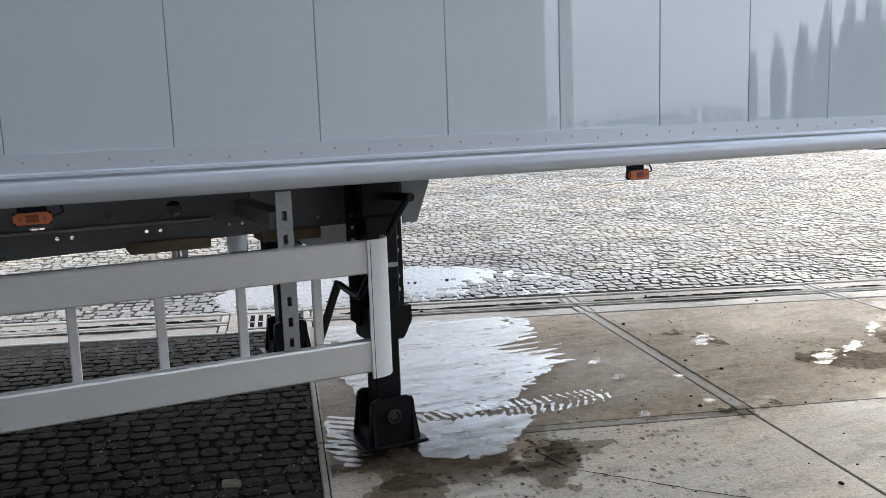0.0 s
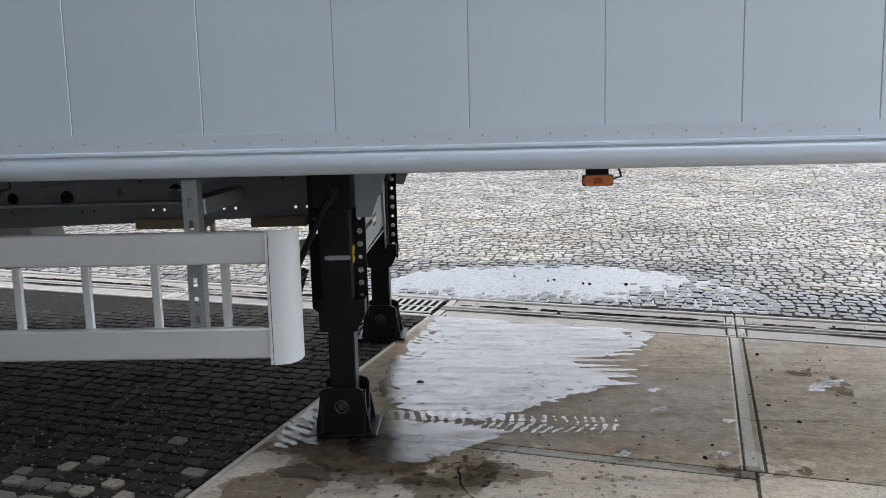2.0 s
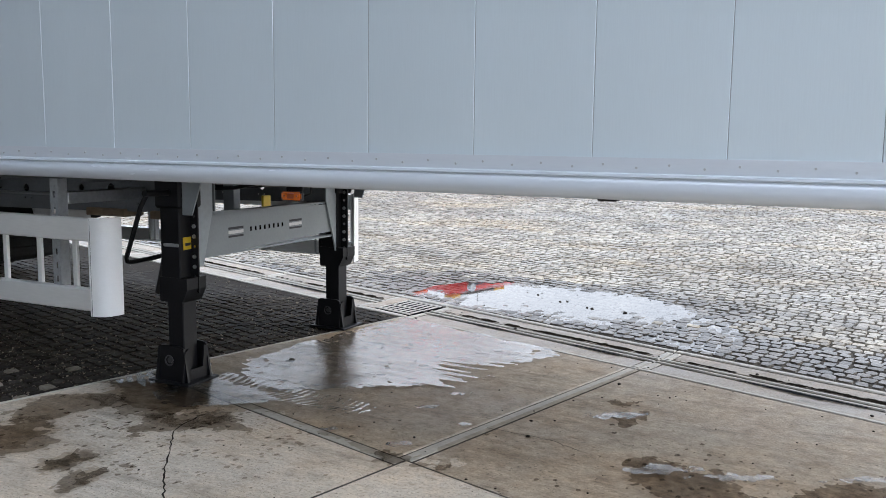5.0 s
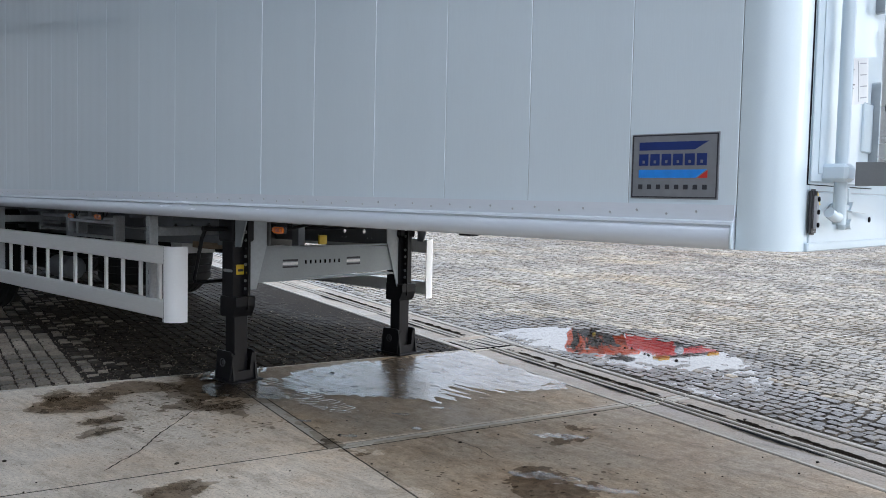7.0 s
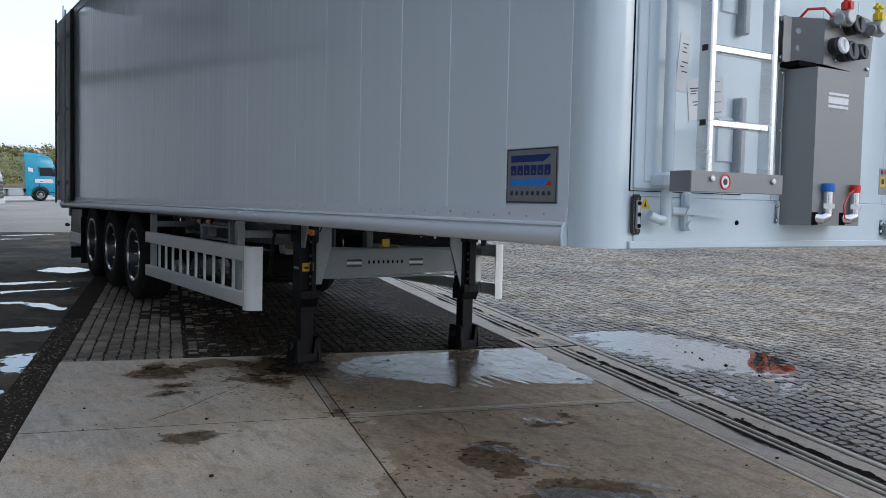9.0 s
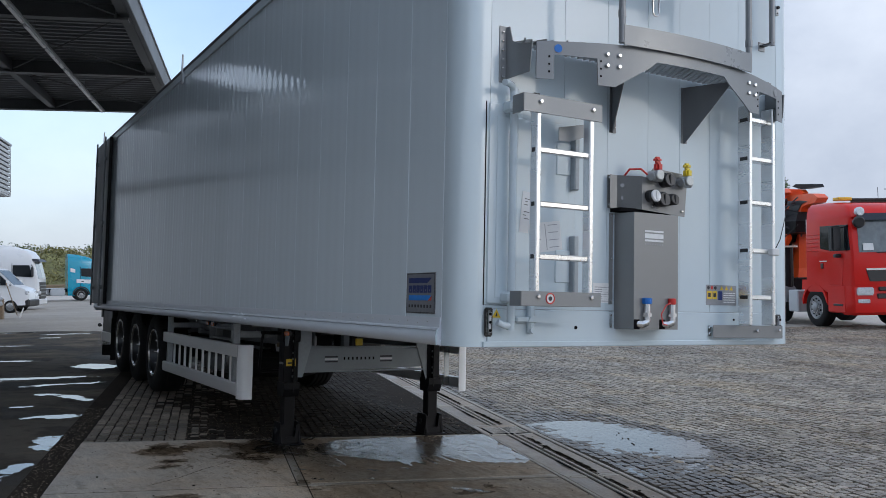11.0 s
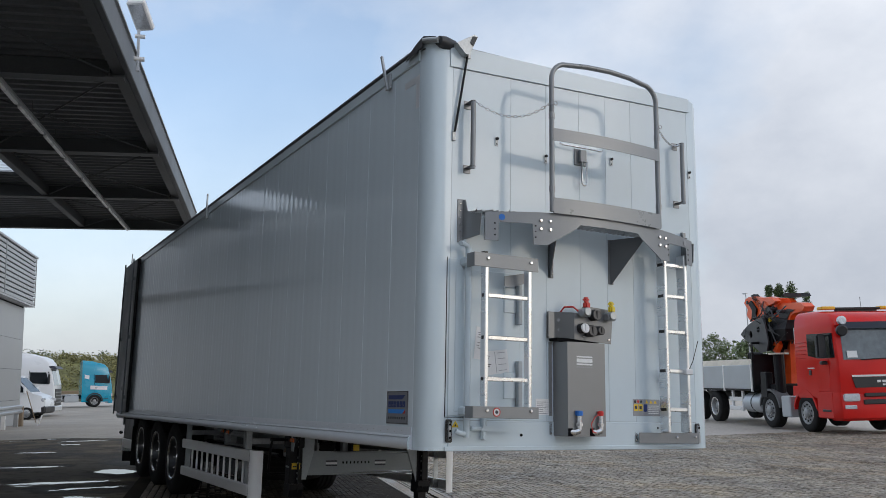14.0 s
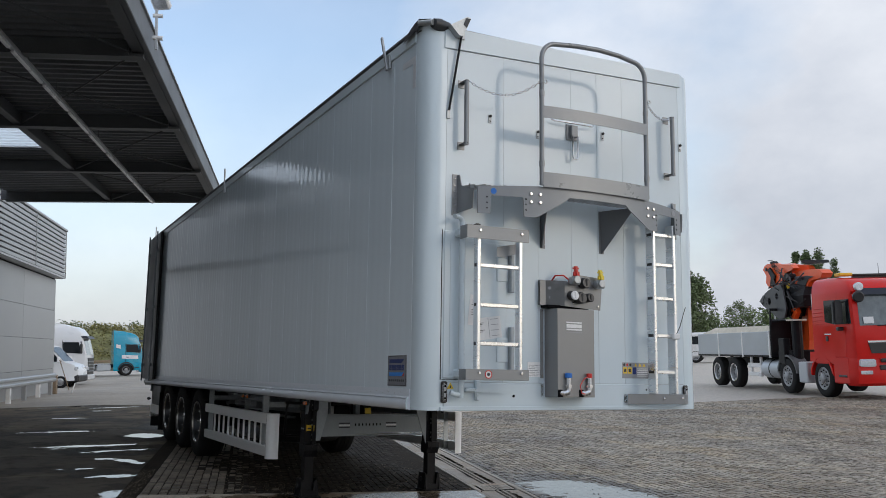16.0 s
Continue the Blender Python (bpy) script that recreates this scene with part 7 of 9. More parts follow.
# flatbed with grey boards
bed = part("flatbed", box((-9.9, -1.24, 1.10), (-3.45, 1.24, 1.20), 0.01), M_BLACK, lorry)
for s_ in (-1, 1):
    for k in range(3):
        xa, xb = -9.80 + 2.1 * k, -9.80 + 2.1 * (k + 1) - 0.08
        part("drop_side", box((xa, min(s_ * 1.22, s_ * 1.26), 1.16), (xb, max(s_ * 1.22, s_ * 1.26), 1.93), 0.012), M_CARGO, bed, "grey aluminium drop side")
        part("side_stanchion", box((xb, min(s_ * 1.21, s_ * 1.275), 1.08), (xb + 0.08, max(s_ * 1.21, s_ * 1.275), 1.95), 0.01), M_GUARD, bed)
part("load_cover", loft([[(-9.7, -1.2, 1.90), (-3.6, -1.2, 1.90), (-3.6, 1.2, 1.90), (-9.7, 1.2, 1.90)], [(-8.6, -1.0, 2.14), (-3.9, -1.0, 2.12), (-3.9, 1.0, 2.12), (-8.6, 1.0, 2.14)]]), M_LOAD, bed, "pale load in the flatbed")
hb = part("headboard", box((-3.5, -1.24, 1.15), (-3.43, 1.24, 2.26), 0.01), M_BLACK, bed, "black steel headboard")
part("headboard_frame", tube([(-3.46, -1.2, 2.1), (-3.46, -1.2, 2.62), (-3.46, 1.2, 2.62), (-3.46, 1.2, 2.1)], 0.045, 8), M_BLACK, hb)
# crane: column, folded booms and a clamshell grab hung up behind the cab
cr = part("crane_column", loft([[(-3.55, -0.38, 1.0), (-2.75, -0.38, 1.0), (-2.75, 0.38, 1.0), (-3.55, 0.38, 1.0)], [(-3.45, -0.26, 1.6), (-2.85, -0.26, 1.6), (-2.85, 0.26, 1.6), (-3.45, 0.26, 1.6)], [(-3.30, -0.22, 3.35), (-2.82, -0.22, 3.35), (-2.82, 0.22, 3.35), (-3.30, 0.22, 3.35)]]), M_CRANE, lorry, "orange crane column")
part("crane_base", box((-3.3, -1.1, 0.95), (-2.3, 1.1, 1.32), 0.03), M_BLACK, cr)
for s_ in (-1, 1):
    part("outrigger", box((-3.0, min(s_ * 1.0, s_ * 1.22), 0.9), (-2.6, max(s_ * 1.0, s_ * 1.22), 1.7), 0.03), M_BLACK, cr)
MAIN = [(-3.27, 3.66), (-3.05, 3.78), (-2.83, 3.83), (-1.80, 3.78), (-1.55, 3.74), (-1.36, 3.62), (-1.5, 3.49), (-2.0, 3.46), (-2.21, 3.40), (-2.38, 3.16), (-2.70, 3.13), (-2.97, 3.27), (-3.15, 3.45)]
part("main_boom", plate(MAIN, 0.34, at((0, -0.13, 0)) @ XZ, [ring2d(-2.55, 3.56, 0.07, 10)]), M_CRANE, cr, "orange folded main boom")
part("boom_web", plate([(-2.95, 3.42), (-2.75, 3.60), (-2.3, 3.62), (-1.9, 3.56), (-2.2, 3.50), (-2.45, 3.28)], 0.02, at((0, -0.475, 0)) @ XZ), M_BLACK_STEEL, cr)
KNUCKLE = [(-4.89, 4.03), (-4.78, 4.14), (-4.55, 4.2), (-4.06, 4.18), (-3.78, 4.12), (-2.90, 4.02), (-2.73, 3.90), (-2.85, 3.84), (-3.23, 3.80), (-3.40, 3.72), (-3.52, 3.56), (-3.75, 3.40), (-4.0, 3.34), (-4.32, 3.36), (-4.60, 3.45), (-4.74, 3.60), (-4.66, 3.80)]
part("knuckle_boom", plate(KNUCKLE, 0.20, at((0, -0.48, 0)) @ XZ, [ring2d(-4.62, 4.02, 0.06, 10)]), M_CRANE, cr, "orange folded knuckle boom")
part("knuckle_boom", plate([(x + 0.06, z - 0.02) for x, z in KNUCKLE], 0.18, at((0, 0.02, 0)) @ XZ), M_CRANE, cr, "orange folded knuckle boom")
part("boom_link", plate([(-4.35, 4.24), (-4.15, 4.26), (-3.55, 3.86), (-3.05, 3.72), (-2.95, 3.60), (-3.2, 3.52), (-3.75, 3.72), (-4.25, 4.10)], 0.16, at((0, -0.52, 0)) @ XZ), M_BLACK, cr, "black steering link of the boom")
part("boom_link", plate([(-4.45, 3.98), (-4.25, 4.05), (-3.9, 3.75), (-4.1, 3.40), (-4.3, 3.42), (-4.2, 3.72)], 0.05, at((0, -0.70, 0)) @ XZ), M_BLACK, cr)
for x, z, r in ((-4.62, 4.02, 0.06), (-3.1, 3.66, 0.09), (-2.55, 3.56, 0.06), (-3.55, 3.45, 0.10)):
    part("boom_pin", rod((x, -0.72, z), (x, 0.1, z), r, 12), M_BLACK_STEEL, cr)
part("extension", plate([(-3.4, 4.14), (-3.2, 4.2), (-2.2, 4.1), (-2.1, 4.0), (-2.9, 4.02)], 0.3, at((0, 0.2, 0)) @ XZ), M_BLACK, cr)
part("slew_housing", loft([[(-3.0, -0.72, 2.62), (-2.15, -0.72, 2.66), (-2.15, 0.3, 2.66), (-3.0, 0.3, 2.62)], [(-3.15, -0.78, 3.0), (-2.02, -0.78, 3.0), (-2.02, 0.3, 3.0), (-3.15, 0.3, 3.0)], [(-3.05, -0.6, 3.42), (-2.2, -0.6, 3.26), (-2.2, 0.3, 3.26), (-3.05, 0.3, 3.42)]]), M_BLACK, cr)
TINE = [(-4.70, 2.95), (-4.45, 3.10), (-4.03, 3.26), (-3.45, 3.40), (-3.1, 3.42), (-2.95, 3.20), (-2.80, 2.62), (-2.95, 2.34), (-3.34, 2.30), (-3.75, 2.50), (-4.32, 2.74)]
grab = part("grab", plate([(x * 0.97 - 0.1, z * 0.97 + 0.09) for x, z in TINE], 0.02, at((0, -0.40, 0)) @ XZ), M_BLACK, cr, "black clamshell grab folded against the boom")
for k in range(7):
    f = 1.0 - 0.05 * (k % 3)
    part("tine", plate([(-3.7 + (x + 3.7) * f + 0.03 * (k % 2), 2.9 + (z - 2.9) * f) for x, z in TINE], 0.05, at((0, -0.92 + 0.13 * k, 0)) @ XZ, [ring2d(-3.4, 3.05, 0.10, 10), ring2d(-3.95, 2.92, 0.12, 10)] if k % 2 == 0 else ()), M_BLACK if k % 2 else M_BLACK_STEEL, grab)
    part("tine_tip", rod((-4.5 + 0.05 * k, -0.9 + 0.13 * k, 2.80 + 0.02 * (k % 2)), (-4.78 + 0.05 * k, -0.9 + 0.13 * k, 2.98), 0.04, 6, r2=0.015), M_BLACK, grab)
part("grab_rod", rod((-4.95, -0.5, 3.66), (-4.45, -0.5, 3.30), 0.02, 6), M_STEEL, grab)
part("grab_cylinder", rod((-3.3, -0.75, 3.2), (-4.3, -0.75, 3.05), 0.06, 10), M_BLACK_STEEL, grab)
part("cylinder", rod((-3.25, -0.40, 1.9), (-2.9, -0.42, 3.1), 0.09, 12), M_BLACK, cr)
part("lower_link", plate([(-3.25, 2.55), (-3.0, 2.75), (-2.72, 2.72), (-2.62, 2.5), (-2.85, 2.28), (-3.05, 2.35), (-2.85, 2.5)], 0.14, at((0, -0.58, 0)) @ XZ), M_CRANE, cr)
part("stand_post", rod((-2.3, -0.92, 1.0), (-2.3, -0.92, 2.22), 0.16, 12), M_BLACK, cr)
part("stand_cap", rod((-2.3, -0.92, 2.22), (-2.3, -0.92, 2.27), 0.30, 14), M_LOAD, cr)
for k in range(14):
    a = random.Random(20 + k)
    x0, z0 = -4.4 + a.uniform(0, 1.9), 3.05 + a.uniform(-0.3, 0.6)
    part("hydraulic_hose", tube([(x0, -0.8 - 0.02 * k, z0), (x0 + a.uniform(-0.2, 0.2), -0.92, z0 + a.uniform(-0.3, 0.3)), (x0 + a.uniform(0.1, 0.5), -0.9, z0 + a.uniform(-0.4, 0.2)), (x0 + a.uniform(0.2, 0.7), -0.7, z0 + a.uniform(-0.2, 0.4))], 0.022, 6), M_BLACK_PLASTIC if k % 3 else M_BLACK_STEEL, cr)
part("yellow_disc", rod((-2.95, -0.80, 3.34), (-2.95, -0.76, 3.34), 0.08, 14), M_YELLOW, cr)


# ---- far lorries and a van ----
def far_lorry(name, m, paint, label, tail):
    """A tractor unit with a tall sleeper cab: shell, fairing, glass, grille, steps, tanks and wheels."""
    t = thing(name, m, label, "lorry")
    c = part("cab", cab_shell(-1.0, 1.3, 1.22, [(0.42, 1.27, 1.18), (0.55, 1.33, 1.22), (1.15, 1.36, 1.22), (1.85, 1.33, 1.22), (2.45, 1.20, 1.21), (2.85, 1.10, 1.19), (3.15, 1.0, 1.16), (3.42, 0.78, 1.12), (3.58, 0.45, 1.06), (3.66, -0.1, 1.0)]), paint, t, smooth=True)
    part("roof_fairing", loft([[(-1.0, -1.05, 3.5), (0.55, -0.95, 3.5), (0.55, 0.95, 3.5), (-1.0, 1.05, 3.5)], [(-1.0, -0.95, 3.82), (-0.2, -0.85, 3.74), (-0.2, 0.85, 3.74), (-1.0, 0.95, 3.82)]]), paint, c)
    part("windscreen", loft([[(1.345, -1.05, 1.82), (1.385, 0, 1.82), (1.345, 1.05, 1.82), (1.31, 1.05, 1.81), (1.31, -1.05, 1.81)], [(1.125, -1.03, 2.78), (1.16, 0, 2.78), (1.125, 1.03, 2.78), (1.09, 1.03, 2.77), (1.09, -1.03, 2.77)]]), M_GLASS_CAB, c)
    part("visor", loft([[(1.05, -1.15, 2.84), (1.42, -1.0, 2.80), (1.42, 1.0, 2.80), (1.05, 1.15, 2.84)], [(1.0, -1.15, 2.98), (1.30, -1.0, 2.97), (1.30, 1.0, 2.97), (1.0, 1.15, 2.98)]]), M_VISOR, c)
    part("front_grille", box((1.30, -0.85, 0.62), (1.395, 0.85, 1.62), 0.03), M_BLACK_PLASTIC, c)
    for k in range(4):
        part("grille_bar", box((1.385, -0.82, 0.78 + 0.2 * k), (1.41, 0.82, 0.84 + 0.2 * k), 0.01), M_RIM, c)
    part("bumper", box((1.05, -1.23, 0.28), (1.40, 1.23, 0.60), 0.05), paint, c)
    for s_ in (-1, 1):
        y = s_ * 1.222
        part("side_window", plate([(0.0, 1.98), (1.08, 1.90), (0.88, 2.60), (0.0, 2.62)], 0.03, at((0, y + 0.012, 0)) @ XZ), M_GLASS_DARK, c)
        part("door_gap", plate([(-0.06, 0.7), (-0.035, 0.7), (-0.035, 2.72), (-0.06, 2.72)], 0.006, at((0, y + 0.004, 0)) @ XZ), M_DARK, c)
        part("door_handle", box((0.02, min(y, y + s_ * 0.02), 1.52), (0.2, max(y, y + s_ * 0.02), 1.58), 0.006), M_BLACK_PLASTIC, c)
        mi = part("mirror", box((1.02, min(s_ * 1.28, s_ * 1.5), 1.92), (1.14, max(s_ * 1.28, s_ * 1.5), 2.5), 0.04), M_BLACK_PLASTIC, c)
        part("mirror_arm", tube([(0.98, s_ * 1.18, 2.60), (1.05, s_ * 1.34, 2.62), (1.08, s_ * 1.38, 2.48)], 0.025, 6), M_BLACK_PLASTIC, mi)
        part("wheel_arch", plate([(0.66 * math.cos(radians(a)), 0.50 + 0.66 * math.sin(radians(a))) for a in range(0, 181, 12)] + [(0.56 * math.cos(radians(a)), 0.50 + 0.56 * math.sin(radians(a))) for a in range(180, -1, -12)], 0.10, at((0, s_ * 1.20 + 0.05, 0)) @ XZ), M_BLACK_PLASTIC, c)
        part("arch_shade", plate([(0.56 * math.cos(radians(a)), 0.46 + 0.56 * math.sin(radians(a))) for a in range(0, 181, 12)], 0.02, at((0, y + 0.013, 0)) @ XZ), M_DARK, c)
        hl = part("headlight", moved(box((-0.04, -0.2, -0.11), (0.04, 0.2, 0.11), 0.03), at((1.345, s_ * 1.0, 0.98)) @ pose(0, 0, 0, 0, 0, s_ * 18)), M_LENS, c)
        part("lamp_bezel", moved(box((-0.03, -0.22, -0.16), (0.035, 0.22, -0.11), 0.01), at((1.345, s_ * 1.0, 0.98)) @ pose(0, 0, 0, 0, 0, s_ * 18)), M_BLACK_PLASTIC, hl)
        part("step", box((0.68, min(s_ * 1.1, s_ * 1.235), 0.62), (1.05, max(s_ * 1.1, s_ * 1.235), 0.68), 0.01), M_BLACK_PLASTIC, c)
        if paint is M_WHITE_BODY:
            part("side_deflector", box((-1.45, min(s_ * 1.16, s_ * 1.2), 1.3), (-1.02, max(s_ * 1.16, s_ * 1.2), 3.5), 0.015), paint, c)
        part("fuel_tank", box((-2.3, min(s_ * 0.75, s_ * 1.18), 0.42), (-1.2, max(s_ * 0.75, s_ * 1.18), 0.98), 0.08, segs=2), tail, t)
        part("battery_box", box((-2.95, min(s_ * 0.75, s_ * 1.15), 0.48), (-2.4, max(s_ * 0.75, s_ * 1.15), 0.95), 0.02), M_FRAME, t)
        part("rear_mudguard", plate([(-3.8 + 0.62 * math.cos(radians(a)), 0.5 + 0.62 * math.sin(radians(a))) for a in range(10, 171, 16)] + [(-3.8 + 0.58 * math.cos(radians(a)), 0.5 + 0.58 * math.sin(radians(a))) for a in range(170, 9, -16)], 0.45, at((0, s_ * 0.98 + 0.225, 0)) @ XZ), M_BLACK_PLASTIC, t)
        wheel(t, 0.0, s_ * 1.25, 0.5, s=s_, rim_mat=M_RIM, dished=False)
        wheel(t, -3.8, s_ * 1.20, 0.5, s=s_, rim_mat=M_RIM)
    part("chassis", box((-4.9, -0.45, 0.7), (0.5, 0.45, 1.0)), M_BLACK, t)
    part("fifth_wheel", box((-4.3, -0.45, 1.0), (-3.3, 0.45, 1.2), 0.05), M_BLACK, t)
    part("catwalk", box((-2.9, -1.0, 0.99), (-1.2, 1.0, 1.05), 0.01), M_CARGO, t)
    return t, c


teal, tc_ = far_lorry("tractor_unit", at((-73.0, 7.5, height(-73.0, 7.5) - 0.01)) @ pose(0, 0, 0, 0, 0, 88), M_TEAL, "teal blue tractor unit without a trailer", M_CARGO)
for x0, x1, z0, z1 in ((-0.35, 0.95, 1.45, 1.75), (-0.8, -0.45, 2.35, 2.65)):
    part("print_bar", plate([(x0, z0), (x1, z0 - 0.08), (x1, z1 - 0.08), (x0, z1)], 0.01, at((0, -1.222, 0)) @ XZ), M_WHITE_LABEL, tc_)
white_l, wc_ = far_lorry("white_lorry", at((-53.26, 1.59, height(-53.26, 1.59) - 0.01)) @ pose(0, 0, 0, 0, 0, 74), M_WHITE_BODY, "white lorry with a tall sleeper cab", M_CARGO)
part("box_body", box((-9.5, -1.25, 1.06), (-1.5, 1.25, 3.7), 0.05), M_WHITE_BODY, white_l)

van = thing("delivery_van", at((-47.8, 0.8, height(-47.8, 0.8) - 0.01)) @ pose(0, 0, 0, 0, 0, 70), "white panel van parked beside the building", "van")
vb = part("body", loft([[(x, -w, z), (x, w, z), (x, w * 0.96, zt), (x, -w * 0.96, zt)] for x, w, z, zt in ((-4.2, 0.95, 0.45, 2.3), (-0.9, 1.0, 0.4, 2.45), (-0.3, 1.0, 0.4, 2.30), (0.55, 0.98, 0.4, 1.42), (1.05, 0.95, 0.4, 1.25), (1.25, 0.85, 0.5, 0.95))]), M_WHITE_BODY, van, smooth=True)
part("windscreen", loft([[(0.50, -0.88, 1.48), (0.50, 0.88, 1.48), (0.46, 0.88, 1.46), (0.46, -0.88, 1.46)], [(-0.24, -0.84, 2.27), (-0.24, 0.84, 2.27), (-0.28, 0.84, 2.25), (-0.28, -0.84, 2.25)]]), M_GLASS_DARK, vb)
for s_ in (-1, 1):
    part("side_window", plate([(-0.85, 1.5), (0.40, 1.45), (-0.25, 2.12), (-0.85, 2.15)], 0.03, at((0, s_ * 0.985 + 0.015, 0)) @ XZ), M_GLASS_DARK, vb)
    part("headlight", box((0.95, min(s_ * 0.6, s_ * 0.92), 0.95), (1.2, max(s_ * 0.6, s_ * 0.92), 1.15), 0.03), M_LENS, vb)
    part("door_mirror", box((0.2, min(s_ * 1.02, s_ * 1.2), 1.4), (0.35, max(s_ * 1.02, s_ * 1.2), 1.72), 0.04), M_WHITE, vb)
    wheel(van, 0.35, s_ * 1.0, 0.35, r=0.35, w=0.22, s=s_, rim_mat=M_RIM, dished=False)
    wheel(van, -3.1, s_ * 1.0, 0.35, r=0.35, w=0.22, s=s_, rim_mat=M_RIM, dished=False)
part("lower_bumper", box((0.9, -0.93, 0.32), (1.3, 0.93, 0.72), 0.08), M_BLACK_PLASTIC, vb)
# ---- bank, scrub, trees and far things ----
rng2 = random.Random(11)


def leaf_clump(bm, c, r, n, size, flat=0.8):
    """Adds n small folded leaf blades round c."""
    for _ in range(n):
        d = Vector((rng2.gauss(0, 1), rng2.gauss(0, 1), rng2.gauss(0, flat)))
        p = Vector(c) + d.normalized() * r * rng2.random() ** 0.4
        a, b2 = Vector((rng2.gauss(0, 1), rng2.gauss(0, 1), rng2.gauss(0, 0.6))).normalized(), Vector((rng2.gauss(0, 1), rng2.gauss(0, 1), rng2.gauss(0, 1))).normalized()
        s = size * rng2.uniform(0.6, 1.4)
        w = a.cross(b2).normalized() * s * 0.5
        v = [bm.verts.new(p - a * s), bm.verts.new(p + w), bm.verts.new(p + a * s), bm.verts.new(p - w)]
        bm.faces.new((v[0], v[1], v[2]))
        bm.faces.new((v[0], v[2], v[3]))


def tree(x, y, h, crown_r, slim, mat, label):
    t = thing("tree", at((x, y, 0)), label, "tree", group="far trees")
    b = rod((0, 0, 0), (0, 0, h * 0.55), h * 0.022, 10, r2=h * 0.012)
    for k in range(9):
        z = h * rng2.uniform(0.2, 0.75)
        a = rng2.uniform(0, 6.28)
        rod((0, 0, z), (crown_r * 0.6 * math.cos(a), crown_r * 0.6 * math.sin(a), z + h * 0.14), h * 0.008, 5, b, r2=h * 0.003)
    part("trunk", b, M_BARK, t)
    b = bmesh.new()
    n = 64
    for k in range(n):
        z = rng2.uniform(0.12 if slim else 0.25, 1.0)
        prof = (math.sin(math.pi * min(1, z * 0.93 + 0.07)) ** 0.6) if not slim else (1.05 - z) ** 0.45 * min(1, z * 4)
        a, rr = rng2.uniform(0, 6.28), crown_r * prof * rng2.random() ** 0.5
        leaf_clump(b, (rr * math.cos(a), rr * math.sin(a), h * z), crown_r * (0.55 if slim else 0.27), 90, h * (0.011 if slim else 0.019), 1.4 if slim else 0.8)
    part("crown", b, mat, t)
    return t


# grassy bank behind the parked lorries
bank = bmesh.new()
rows = []
for i in range(41):
    y = -60 + 4 * i
    col = []
    for j in range(9):
        k = j / 8
        x = -100 - 34 * k
        z = (0.5 - 0.5 * math.cos(math.pi * min(1, k * 1.3))) * 5.2 + 0.9 * noise.noise(Vector((x * 0.08, y * 0.08, 0))) * k
        col.append(bank.verts.new((x, y, max(z, -0.02))))
    rows.append(col)
for c0, c1 in zip(rows, rows[1:]):
    for j in range(8):
        bank.faces.new((c0[j], c1[j], c1[j + 1], c0[j + 1]))
bmesh.ops.recalc_face_normals(bank, faces=bank.faces)
tagged(part("grass_bank", bank, M_BANK), "grassy earth bank with dry scrub behind the yard", "bank", kind="structure")
scrub = bmesh.new()
for _ in range(700):
    y, k = rng2.uniform(-25, 45), rng2.random()
    x = -101 - 30 * k
    z = (0.5 - 0.5 * math.cos(math.pi * min(1, k * 1.3))) * 5.2
    leaf_clump(scrub, (x, y, z + 0.2), rng2.uniform(0.5, 1.1), 44, 0.17)
tagged(part("scrub", scrub, M_SCRUB), "dry grass and low scrub covering the bank", "scrub", kind="stuff")
hedge = bmesh.new()
for _ in range(110):
    y = rng2.uniform(-25, 10) if rng2.random() < 0.6 else rng2.uniform(10, 45)
    leaf_clump(hedge, (-131 + rng2.uniform(-4, 4), y, 5.4 + rng2.uniform(0, 1.3 if y < 8 else 0.6)), rng2.uniform(0.6, 1.3), 70, 0.16)
tagged(part("bushes", hedge, M_LEAF_DARK), "dark green bushes along the top of the bank", "bushes", kind="stuff")
low = bmesh.new()
for _ in range(230):
    a = rng2.random()
    p = Vector((-100, 60)).lerp(Vector((20, 150)), a)
    leaf_clump(low, (p.x + rng2.uniform(-5, 5), p.y + rng2.uniform(-5, 5), rng2.uniform(1.0, 4.4)), rng2.uniform(1.0, 2.0), 44, 0.3)
tagged(part("woods", low, M_LEAF), "far line of green trees and bushes", "woods", kind="stuff")
# rising ground under the far trees
for x, y, h, r, slim in ((-72.9, 90.5, 12.6, 0.85, True), (-71.9, 91.2, 12.7, 0.9, True), (-70.8, 91.8, 12.9, 1.2, True), (-69.0, 92.9, 11.4, 0.85, True), (-61.5, 60.0, 8.6, 3.2, False), (-63.5, 63.0, 7.6, 2.8, False), (-71.0, 78.0, 5.9, 2.8, False), (-68.0, 81.0, 5.4, 2.6, False)):
    tree(x, y, h, r, slim, M_LEAF, "tall slim poplar far behind the yard" if slim else "round green tree far behind the yard")
# trees and a hedge across the yard, towards the road
for k in range(2, 15):
    h = (7.4, 8.8, 8.4, 9.6, 9.2, 10.4, 11.4, 11.2, 12.6, 13.4, 13.0, 13.8, 13.6, 14.2, 13.6)[k]
    tree(57.5 + 0.72 * k, -60.5 + 0.97 * k, h, 1.75, True, M_CONIFER, "dark conifer in a row across the road")
hd2 = bmesh.new()
for _ in range(260):
    a = rng2.random()
    p = Vector((10, -85)).lerp(Vector((110, -10)), a)
    leaf_clump(hd2, (p.x + rng2.uniform(-2, 2), p.y + rng2.uniform(-2, 2), rng2.uniform(0.4, 4.4)), rng2.uniform(0.9, 1.6), 36, 0.3)
tagged(part("hedge", hd2, M_LEAF_DARK), "dark hedge across the road", "hedge", kind="stuff")


